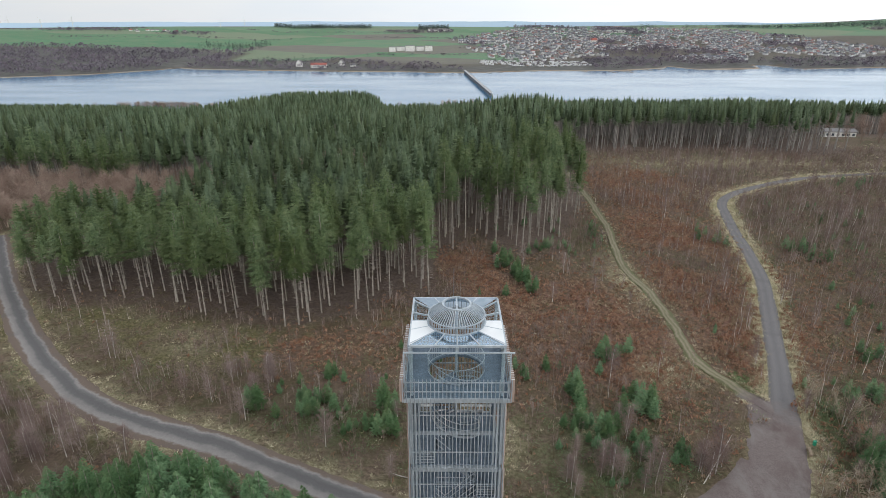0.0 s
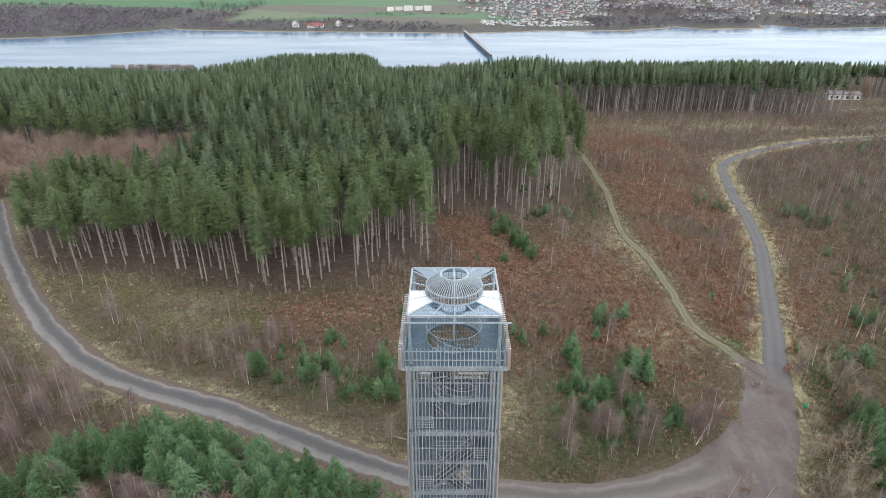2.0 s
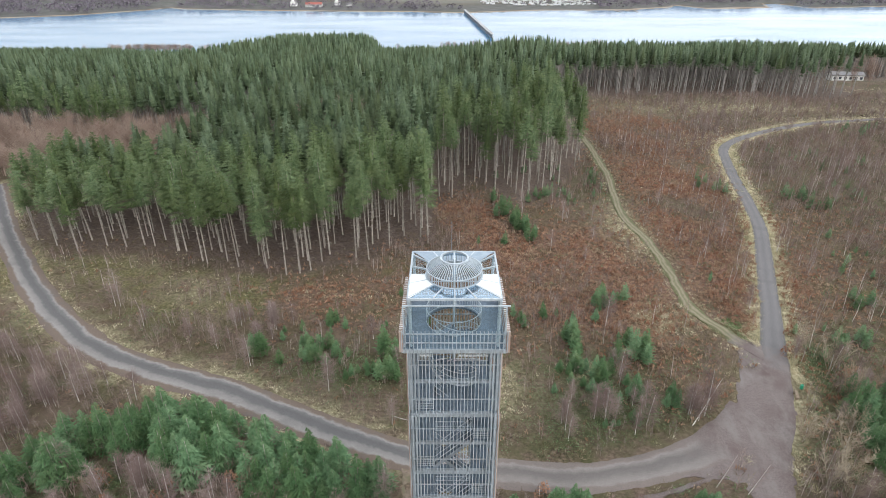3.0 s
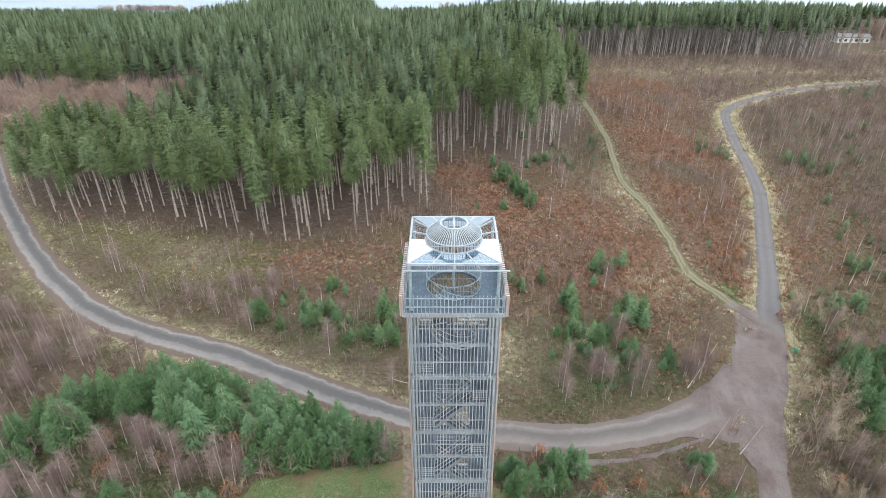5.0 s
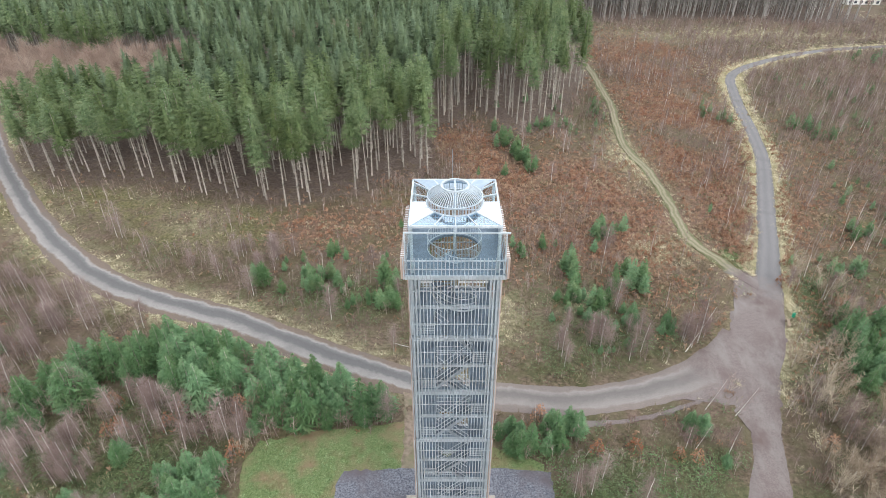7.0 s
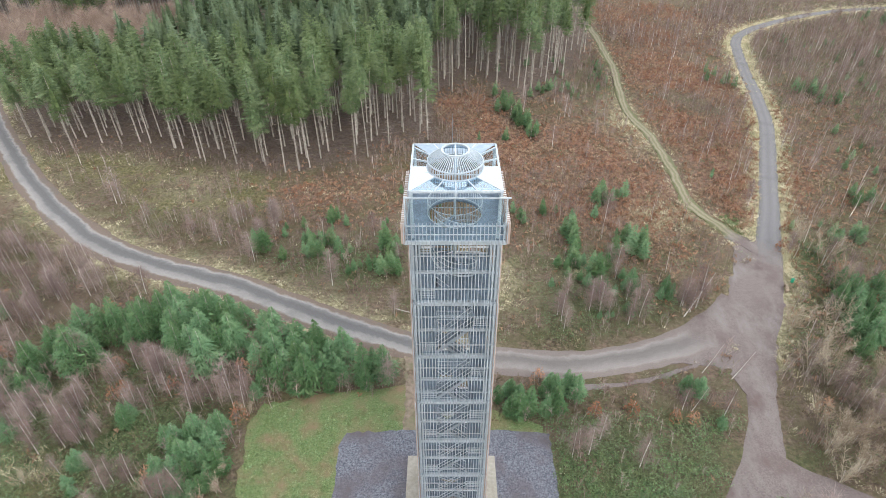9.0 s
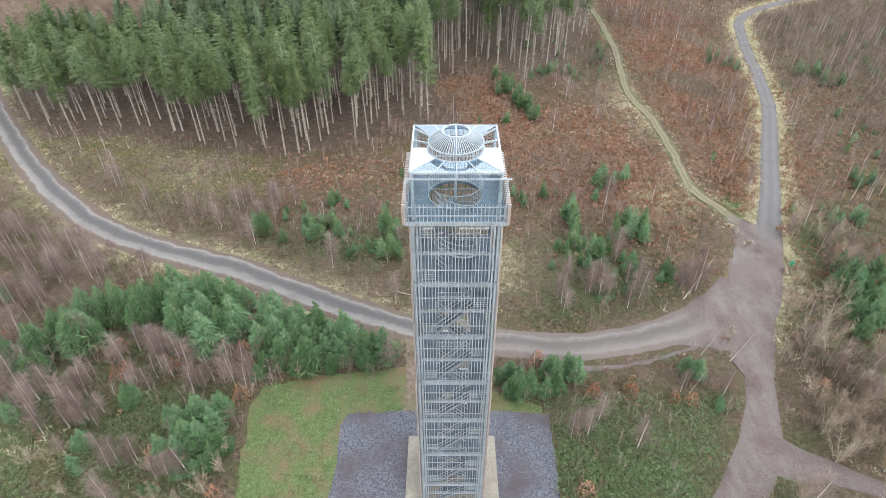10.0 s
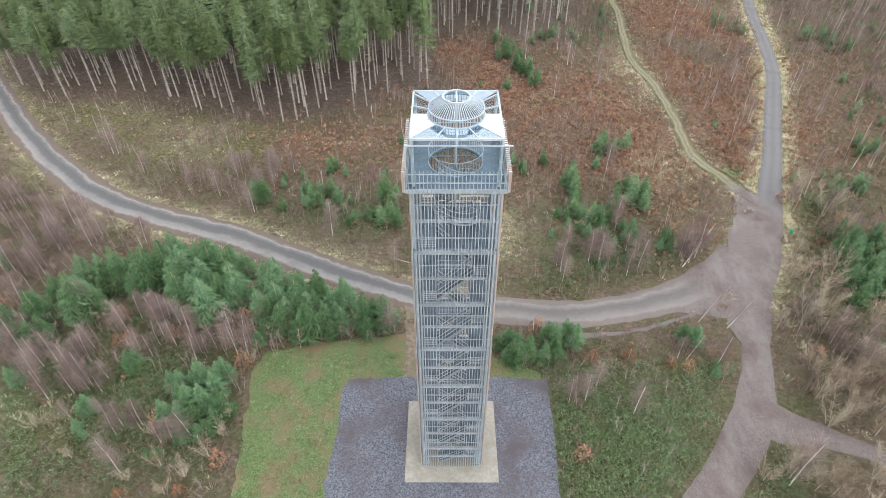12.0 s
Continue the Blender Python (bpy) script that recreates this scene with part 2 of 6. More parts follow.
def ground_material():
    """Scrub, forest floor, meadow and field, by the cover laid down in the sheet's own attributes."""
    m, n, l, bsdf = shader("heath_ground")
    at = n.new("ShaderNodeAttribute")
    at.attribute_name = "cover"
    sep = n.new("ShaderNodeSeparateColor")
    l.new(at.outputs["Color"], sep.inputs[0])
    at2 = n.new("ShaderNodeAttribute")
    at2.attribute_name = "land"
    sep2 = n.new("ShaderNodeSeparateColor")
    l.new(at2.outputs["Color"], sep2.inputs[0])
    fine, mid, big = grain(n, l, 1.7, 9.0, 0.40, 0.60, 0.75), grain(n, l, 0.30, 7.0, 0.42, 0.58, 0.65), grain(n, l, 0.07, 5.0, 0.38, 0.62)
    col = blend(n, l, fine, (0.050, 0.037, 0.027), (0.185, 0.138, 0.102))
    col = blend(n, l, maths(n, l, "MULTIPLY", mid, 0.7), col, (0.077, 0.084, 0.036))
    col = blend(n, l, maths(n, l, "MULTIPLY", big, 0.6), col, (0.175, 0.127, 0.102))

    def lay(w, colour, colour2, col):
        f = maths(n, l, "MULTIPLY", w, maths(n, l, "ADD", mid, 0.45), True)
        return blend(n, l, f, col, blend(n, l, fine, colour, colour2))

    col = lay(sep.outputs[0], (0.122, 0.068, 0.050), (0.269, 0.162, 0.119), col)
    col = lay(sep.outputs[1], (0.042, 0.057, 0.025), (0.110, 0.132, 0.062), col)
    col = lay(sep.outputs[2], (0.162, 0.145, 0.083), (0.402, 0.365, 0.246), col)
    col = lay(at.outputs["Alpha"], (0.075, 0.075, 0.033), (0.197, 0.171, 0.089), col)
    col = lay(sep2.outputs[2], (0.092, 0.069, 0.059), (0.178, 0.139, 0.119), col)
    # far fields: large plots of winter green and ploughed brown, blued for haze
    tc = n.new("ShaderNodeTexCoord")
    mp = n.new("ShaderNodeMapping")
    mp.inputs["Scale"].default_value = (0.0021, 0.0042, 0.0)
    mp.inputs["Rotation"].default_value = (0, 0, 0.25)
    l.new(tc.outputs["Object"], mp.inputs[0])
    vo = n.new("ShaderNodeTexVoronoi")
    vo.inputs["Scale"].default_value = 1.0
    l.new(mp.outputs[0], vo.inputs["Vector"])
    pick = n.new("ShaderNodeSeparateColor")
    l.new(vo.outputs["Color"], pick.inputs[0])
    plots = n.new("ShaderNodeValToRGB")
    plots.color_ramp.interpolation = "CONSTANT"
    e = plots.color_ramp.elements
    e[0].position, e[0].color = 0.0, (0.101, 0.207, 0.120, 1)
    e[1].position, e[1].color = 0.28, (0.126, 0.224, 0.140, 1)
    for p, c in ((0.5, (0.168, 0.220, 0.150)), (0.64, (0.092, 0.198, 0.115)), (0.88, (0.160, 0.154, 0.140))):
        k = e.new(p)
        k.color = rgb(c)
    l.new(pick.outputs[0], plots.inputs[0])
    far = blend(n, l, maths(n, l, "MULTIPLY", grain(n, l, 0.02, 6.0), 0.35), plots.outputs[0], (0.22, 0.22, 0.15))
    col = blend(n, l, sep2.outputs[0], col, far)
    # ground of the far woods, its colour greyed slightly to imitate haze
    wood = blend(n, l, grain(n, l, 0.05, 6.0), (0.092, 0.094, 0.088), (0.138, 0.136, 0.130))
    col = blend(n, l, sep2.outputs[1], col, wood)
    l.new(col, bsdf.inputs["Base Color"])
    bsdf.inputs["Roughness"].default_value = 0.95
    bsdf.inputs["Specular IOR Level"].default_value = 0.15
    relief(n, l, bsdf, fine, 0.8, 0.12)
    return m


def yard_gravel(n, l):
    col = blend(n, l, grain(n, l, 6.0), (0.110, 0.086, 0.083), (0.176, 0.146, 0.140))
    col = blend(n, l, grain(n, l, 0.18, 4.0, 0.45, 0.7), col, (0.101, 0.072, 0.067))
    return blend(n, l, maths(n, l, "MULTIPLY", grain(n, l, 0.35, 7.0, 0.48, 0.66, 0.7, (1.0, 0.45, 1.0)), 0.7), col, (0.184, 0.164, 0.158))


def yard_material():
    m, n, l, bsdf = shader("worn_gravel")
    l.new(yard_gravel(n, l), bsdf.inputs["Base Color"])
    bsdf.inputs["Roughness"].default_value = 0.9
    relief(n, l, bsdf, grain(n, l, 7.0, 8.0, 0.3, 0.7, 0.7), 0.6, 0.02)
    return m


def road_material(name, edge, mid, rut, kind):
    """Gravel or tar: shoulders, a worn crown and two wheel ruts across the strip's width (u from 0 to 1)."""
    m, n, l, bsdf = shader(name)
    at = n.new("ShaderNodeAttribute")
    at.attribute_name = "across"
    wob = maths(n, l, "ADD", maths(n, l, "SUBTRACT", grain(n, l, 0.16, 4.0, 0.2, 0.8), 0.5), maths(n, l, "MULTIPLY", maths(n, l, "SUBTRACT", grain(n, l, 1.3, 5.0, 0.2, 0.8), 0.5), 0.45))
    u = maths(n, l, "ADD", at.outputs["Fac"], maths(n, l, "MULTIPLY", wob, {"gravel": 0.20, "track": 0.42}.get(kind, 0.10)))
    r = n.new("ShaderNodeValToRGB")
    e = r.color_ramp.elements
    e[0].position, e[0].color = 0.0, rgb(edge)
    e[1].position, e[1].color = 1.0, rgb(edge)
    stops = {"gravel": ((0.17, edge), (0.24, rut), (0.30, mid), (0.40, [c * 0.70 for c in mid]), (0.54, [c * 0.80 for c in mid]), (0.62, [c * 0.8 for c in rut]), (0.76, rut), (0.83, edge)),
             "tar": ((0.06, mid), (0.28, rut), (0.5, mid), (0.72, rut), (0.94, mid)),
             "track": ((0.18, edge), (0.34, rut), (0.5, mid), (0.66, rut), (0.84, edge))}[kind]
    for p, c in stops:
        k = e.new(p)
        k.color = rgb(c)
    l.new(u, r.inputs[0])
    fine = grain(n, l, 7.0, 8.0, 0.3, 0.7, 0.7)
    h = n.new("ShaderNodeHueSaturation")
    l.new(r.outputs[0], h.inputs["Color"])
    l.new(maths(n, l, "ADD", maths(n, l, "MULTIPLY", fine, 0.4), 0.8), h.inputs["Value"])
    col = blend(n, l, maths(n, l, "MULTIPLY", grain(n, l, 0.22, 5.0, 0.5, 0.75), 0.55), h.outputs[0], [c * 0.72 for c in mid])
    # towards the junction the lane is worn down to the yard's gravel
    end = n.new("ShaderNodeAttribute")
    end.attribute_name = "fade"
    gravel = yard_gravel(n, l)
    worn = maths(n, l, "SUBTRACT", maths(n, l, "MULTIPLY", end.outputs["Fac"], 1.9), grain(n, l, 0.5, 6.0, 0.2, 0.8), True)
    col = blend(n, l, worn, col, gravel)
    l.new(col, bsdf.inputs["Base Color"])
    bsdf.inputs["Roughness"].default_value = 0.85
    relief(n, l, bsdf, fine, 0.6, 0.02)
    return m


GROUND = ground_material()
GRAVEL = road_material("gravel_road", (0.135, 0.101, 0.081), (0.135, 0.131, 0.133), (0.236, 0.223, 0.216), "gravel")
TAR = road_material("tarred_lane", (0.150, 0.133, 0.125), (0.125, 0.120, 0.123), (0.150, 0.142, 0.145), "tar")
MIXED = road_material("worn_gravel_road", (0.153, 0.126, 0.116), (0.162, 0.146, 0.140), (0.201, 0.181, 0.172), "gravel")
TRACK = road_material("grass_track", (0.101, 0.101, 0.045), (0.122, 0.117, 0.059), (0.221, 0.191, 0.133), "track")


YARD = yard_material()
FRESH = surface("short_grass_blades", (0.073, 0.129, 0.045), (0.194, 0.258, 0.112), 2.0, (0.215, 0.159, 0.093), 0.24, rough=0.85, vary=0.4, vary_by="tint")


def water_material():
    m, n, l, bsdf = shader("lake_water")
    bsdf.inputs["Base Color"].default_value = (0.070, 0.190, 0.33, 1)
    l.new(maths(n, l, "ADD", maths(n, l, "MULTIPLY", grain(n, l, 0.004, 4.0, 0.35, 0.65, 0.5, (1, 3.5, 1)), 0.08), 0.10), bsdf.inputs["Roughness"])
    bsdf.inputs["IOR"].default_value = 1.33
    bsdf.inputs["Specular Tint"].default_value = (0.66, 0.82, 1.0, 1)
    relief(n, l, bsdf, grain(n, l, 0.12, 6.0, 0.2, 0.8, 0.6, (1, 1.5, 1)), 0.09, 0.4)
    return m


def glass_material(name, tint, gloss):
    """A thin pane: mostly clear, with a sky reflection."""
    m, n, l, bsdf = shader(name)
    out = n["Material Output"]
    clear, mirror, both = n.new("ShaderNodeBsdfTransparent"), n.new("ShaderNodeBsdfGlossy"), n.new("ShaderNodeMixShader")
    clear.inputs[0].default_value = rgb(tint)
    mirror.inputs[0].default_value = (0.80, 0.90, 1.0, 1)
    mirror.inputs["Roughness"].default_value = 0.06
    both.inputs[0].default_value = gloss
    l.new(clear.outputs[0], both.inputs[1])
    l.new(mirror.outputs[0], both.inputs[2])
    l.new(both.outputs[0], out.inputs[0])
    return m


WATER = water_material()
GLASS = glass_material("tinted_pane", (0.70, 0.82, 0.90), 0.30)
SMOKED = glass_material("smoked_pane", (0.44, 0.54, 0.62), 0.16)
CLEAR = glass_material("clear_pane", (0.92, 0.96, 0.97), 0.03)


# ---------------------------------------------------------------- mesh helpers
def mesh_object(name, verts, faces, material=None, smooth=False):
    me = bpy.data.meshes.new(name)
    me.from_pydata(verts, [], faces)
    if material:
        me.materials.append(material)
    if smooth:
        me.shade_smooth()
    me.update()
    return new(name, me)


def part(name, bm, material, parent, label=""):
    """Link a bmesh as one mesh object under a thing."""
    me = bpy.data.meshes.new(name)
    bm.to_mesh(me)
    bm.free()
    me.materials.append(material)
    ob = new(name, me)
    ob.parent = parent
    if label:
        tagged(ob, label)
    return ob


def share(name, me, parent, x, y, z, turn=0.0):
    """Another object on a mesh that is already there."""
    ob = new(name, me)
    ob.parent = parent
    ob.matrix_basis = pose(x, y, z, 0, 0, turn)
    return ob


def thing(name, label, category, x=0, y=0, z=0, group="", kind=""):
    ob = new(name)
    ob.matrix_basis = pose(x, y, z)
    return tagged(ob, label, category, group, kind)


def block(bm, x0, x1, y0, y1, z0, z1):
    v = [bm.verts.new((x, y, z)) for z in (z0, z1) for y in (y0, y1) for x in (x0, x1)]
    for f in ((0, 2, 3, 1), (4, 5, 7, 6), (0, 1, 5, 4), (1, 3, 7, 5), (3, 2, 6, 7), (2, 0, 4, 6)):
        bm.faces.new([v[i] for i in f])


def bar(bm, a, b, w, d=None, sides=4):
    """A straight bar from a to b, w thick (d the other way)."""
    a, b = Vector(a), Vector(b)
    ax = (b - a).normalized()
    s = ax.cross(Vector((0, 0, 1)))
    s = s.normalized() if s.length > 1e-3 else Vector((1, 0, 0))
    u = s.cross(ax)
    d = d or w
    rings = []
    for p in (a, b):
        rings.append([bm.verts.new(p + s * (w / 2 * 1.414 * math.cos(t)) + u * (d / 2 * 1.414 * math.sin(t)))
                      for t in [2 * math.pi * (k + 0.5) / sides for k in range(sides)]])
    for k in range(sides):
        bm.faces.new((rings[0][k], rings[0][(k + 1) % sides], rings[1][(k + 1) % sides], rings[1][k]))
    bm.faces.new(rings[0][::-1])
    bm.faces.new(rings[1])


def ring(bm, r, z, w, d, seg=48):
    """A flat ring, w wide and d high."""
    loops = []
    for k in range(seg):
        t = 2 * math.pi * k / seg
        loops.append([bm.verts.new((q * math.cos(t), q * math.sin(t), h)) for q, h in ((r - w / 2, z), (r + w / 2, z), (r + w / 2, z + d), (r - w / 2, z + d))])
    for k in range(seg):
        a, b = loops[k], loops[(k + 1) % seg]
        for i in range(4):
            bm.faces.new((a[i], b[i], b[(i + 1) % 4], a[(i + 1) % 4]))


def merged(name, templates, spots, materials, shade=False):
    """One mesh of many copies. templates: (verts, tris, material index per tri) arrays; spots: (template, x, y, z, turn, wide, tall)."""
    vs, fs, ms, ts, base = [], [], [], [], 0
    rng = np.random.default_rng(len(spots) + 7)
    for k, x, y, z, turn, wide, tall in spots:
        v, f, mi = templates[int(k)]
        c, s = math.cos(turn), math.sin(turn)
        w = np.empty_like(v)
        w[:, 0] = (v[:, 0] * c - v[:, 1] * s) * wide + x
        w[:, 1] = (v[:, 0] * s + v[:, 1] * c) * wide + y
        w[:, 2] = v[:, 2] * tall + z
        vs.append(w)
        fs.append(f + base)
        ms.append(mi)
        ts.append(np.full(len(v), rng.random(), np.float32))
        base += len(v)
    v, f, mi, tint = np.concatenate(vs), np.concatenate(fs), np.concatenate(ms), np.concatenate(ts)
    me = bpy.data.meshes.new(name)
    me.vertices.add(len(v))
    me.vertices.foreach_set("co", v.astype(np.float32).ravel())
    me.loops.add(len(f) * 3)
    me.loops.foreach_set("vertex_index", f.astype(np.int32).ravel())
    me.polygons.add(len(f))
    me.polygons.foreach_set("loop_start", np.arange(0, len(f) * 3, 3, dtype=np.int32))
    me.polygons.foreach_set("material_index", mi.astype(np.int32))
    for m in materials:
        me.materials.append(m)
    me.update(calc_edges=True)
    at = me.attributes.new("tint", "FLOAT", "POINT")
    at.data.foreach_set("value", tint)
    return new(name, me)


# ---------------------------------------------------------------- lie of the land
LAKE = -70.0
SHORE = [(-5000, 900), (-2200, 1060), (-1500, 1240), (-1027, 1361), (-878, 1432), (-770, 1560), (-738, 1640), (-690, 1600), (-521, 1563), (-277, 1530), (-101, 1515), (20, 1490),
         (60, 1490), (235, 1550), (455, 1551), (600, 1640), (626, 1700), (650, 1640), (676, 1587), (780, 1600), (852, 1625), (900, 1760), (930, 1740), (950, 1600), (1221, 1665), (1700, 1720), (5000, 1900)]


def steps(x, pairs):
    return np.interp(x, [p[0] for p in pairs], [p[1] for p in pairs])


def smooth(a, b, x):
    t = np.clip((x - a) / (b - a), 0, 1)
    return t * t * (3 - 2 * t)


def waves(x, y, scale, seed=0):
    """Smooth, gentle swells between -1 and 1."""
    r = np.random.default_rng(seed)
    out = 0
    for k in range(6):
        a, p, q = r.random() * 6.28, r.random() * 6.28, 0.6 + 1.1 * r.random()
        out = out + np.sin((x * math.cos(a) + y * math.sin(a)) * q / scale + p)
    return out / 3.2


def height(x, y):
    """The ground's height: a flat hilltop, a slope to the lake, rising fields behind it."""
    x, y = np.asarray(x, float), np.asarray(y, float)
    left = steps(y, [(-5000, 0), (150, 0), (260, -8), (380, -20), (480, -36), (600, -48), (880, -71), (980, -80)])
    right = steps(y, [(-5000, 0), (250, 0), (300, -3), (360, -12), (480, -34), (600, -46), (880, -71), (980, -80)])
    w = smooth(-40, 60, x)
    z = left * (1 - w) + right * w
    z = z + 12.5 * np.exp(-((y - 470) / 90.0) ** 2) * smooth(-185, -130, x) * (1 - smooth(-66, -54, x)) - 6.0 * np.exp(-((y - 470) / 90.0) ** 2 - ((x + 198) / 42.0) ** 2)
    z = z - 5.5 * np.exp(-((x - 50) / 38.0) ** 2) * smooth(300, 400, y) * (1 - smooth(700, 850, y))
    z = z + 0.35 * waves(x, y, 14, 3) * smooth(60, 110, np.hypot(x - 5, y - 25)) * (1 - smooth(600, 700, y))
    shore = steps(x, SHORE)
    d = y - shore
    up = np.where(d < 0, -80 + 10.6 * smooth(-60, 2, d), -69.4 + 0.054 * np.minimum(d, 1450) * smooth(0, 90, d) + 6 * smooth(300, 1500, d) * waves(x, y, 420, 5))
    up = up - 12 * smooth(1500, 2400, d)
    hill = 58 * np.exp(-((x - 3000) / 800.0) ** 2 - ((y - 3700) / 700.0) ** 2)
    return np.where(y > 1000, np.maximum(up, -80) + hill, z)


def bounds():
    def grow(a, b, n, q):
        return [a + (b - a) * ((q ** k - 1) / (q ** n - 1)) for k in range(1, n + 1)]
    xs = grow(-140, -4900, 70, 1.045)[::-1] + list(np.arange(-140, 241, 2.7)) + grow(240, 4900, 70, 1.045)
    ys = grow(-60, -4900, 20, 1.25)[::-1] + list(np.arange(-60, 261, 2.7)) + grow(260, 4900, 120, 1.017)
    return np.array(xs), np.array(ys)


# centre lines of the roads on the hilltop, and their widths
ROAD_WEST = [(-135, 128, 6), (-112, 98, 6.2), (-96, 79.5, 6.2), (-84, 66.5, 6.2), (-70, 53.5, 6.2), (-58.5, 45.6, 6.2), (-48, 41.0, 6.2), (-36, 36.8, 6.2), (-26, 32.0, 6.2), (-16.5, 27.5, 6), (-6, 23.2, 5.6), (2, 21.1, 5.4)]
ROAD_MIDDLE = [(-4, 22.5, 5.4), (3, 20.9, 5.4), (13, 19.7, 5.4), (20, 19.8, 5.4), (27, 21.2, 5.6), (34, 23.6, 6.2), (40.5, 27.0, 7.5), (46, 31.0, 9)]
ROAD_EAST = [(43.2, 20.5, 0.5), (45.6, 25.6, 2.4), (48.6, 31.0, 4.2), (51.6, 36.4, 4.8), (54.2, 42.0, 4.6), (57, 48.5, 4.4), (62.3, 60, 3.9), (68.7, 75.2, 3.8), (74.5, 88.5, 3.7), (78.6, 99.5, 3.6), (82.5, 113.3, 3.6), (87.6, 134, 3.5), (92.5, 151, 3.5), (95.6, 160.5, 3.5), (100.5, 168.5, 3.5),
             (110.5, 177.8, 3.6), (125.6, 187.6, 3.6), (140, 194.8, 3.6), (162, 201.5, 3.6), (205, 207, 3.6), (300, 205, 3.6)]
ROAD_SOUTH = [(50, 37.5, 8.5), (47.6, 31, 7.5), (44.6, 24.5, 5.6), (41.8, 17, 4.4), (39.6, 10.5, 4.2), (37.4, 5.0, 5.0), (34.2, 0.4, 5.4), (30.4, -4.2, 4.8), (26.4, -8.0, 4.5), (20, -14, 4.4), (10, -22, 4.4)]
ROAD_SPUR = [(36, 4.2, 6.5), (39.2, 2.0, 5.8), (42.4, 0.8, 4.0), (46, -0.8, 3.0), (50, -2.6, 2.4), (60, -6, 2.2)]
TRACK_LINE = [(54.6, 44.5, 3.4), (52.0, 48.6, 3.0), (50.3, 53.0, 2.8), (48.2, 57.1, 3.0), (47.2, 61.7, 2.8), (47.2, 67.1, 2.7), (47.8, 74.2, 2.7), (48.0, 80.7, 2.7), (47.8, 90.8, 2.8), (46.9, 97.1, 2.9), (46.2, 103.3, 2.8), (46.4, 111.5, 2.7), (47.9, 124, 2.7), (49.6, 136, 2.7), (50.1, 152, 2.7), (50.6, 168, 2.7), (50.5, 182, 2.7), (50.6, 215, 2.7)]


def spline(rows, n):
    """A smooth line through the rows (Catmull-Rom), n points."""
    p = np.array(rows, float)
    p = np.vstack([2 * p[0] - p[1], p, 2 * p[-1] - p[-2]])
    out = []
    for s in np.linspace(0, len(rows) - 1.0001, n):
        i = int(s)
        t = s - i
        a, b, c, d = p[i], p[i + 1], p[i + 2], p[i + 3]
        out.append(0.5 * (2 * b + (c - a) * t + (2 * a - 5 * b + 4 * c - d) * t * t + (3 * b - a - 3 * c + d) * t ** 3))
    return np.array(out)


LINES = [spline(r, 160) for r in (ROAD_WEST, ROAD_EAST, ROAD_SOUTH, ROAD_SPUR, TRACK_LINE, ROAD_MIDDLE)]


def off_road(x, y, which=None):
    """Metres from the nearest road's edge, negative on it."""
    x, y = np.asarray(x, float), np.asarray(y, float)
    best = np.full(x.shape, 1e9)
    for k, ln in enumerate(LINES):
        if which is None or k in which:
            for a in range(0, len(ln), 2):
                best = np.minimum(best, np.hypot(x - ln[a, 0], y - ln[a, 1]) - ln[a, 2] / 2)
    return best


FRONT = [(-400, 172), (-135, 170), (-112, 150), (-107, 93), (-87, 85), (-70, 85), (-56, 79), (-41, 75.5), (-33, 73), (-24, 78), (-18, 80.5), (-12, 86), (-4.5, 89), (-3, 112), (1.5, 118), (7, 130), (13, 122), (17, 113),
         (23, 113), (35, 130), (44, 150), (50, 166), (54, 205), (60, 246), (79, 248), (98, 253), (125, 253), (144, 247), (164, 239), (190, 243), (200, 256), (206, 304), (300, 312), (420, 330)]


def forest_edge(x):
    return steps(x, FRONT)


def blob(x, y, cx, cy, rx, ry):
    return np.exp(-((x - cx) / rx) ** 2 - ((y - cy) / ry) ** 2)


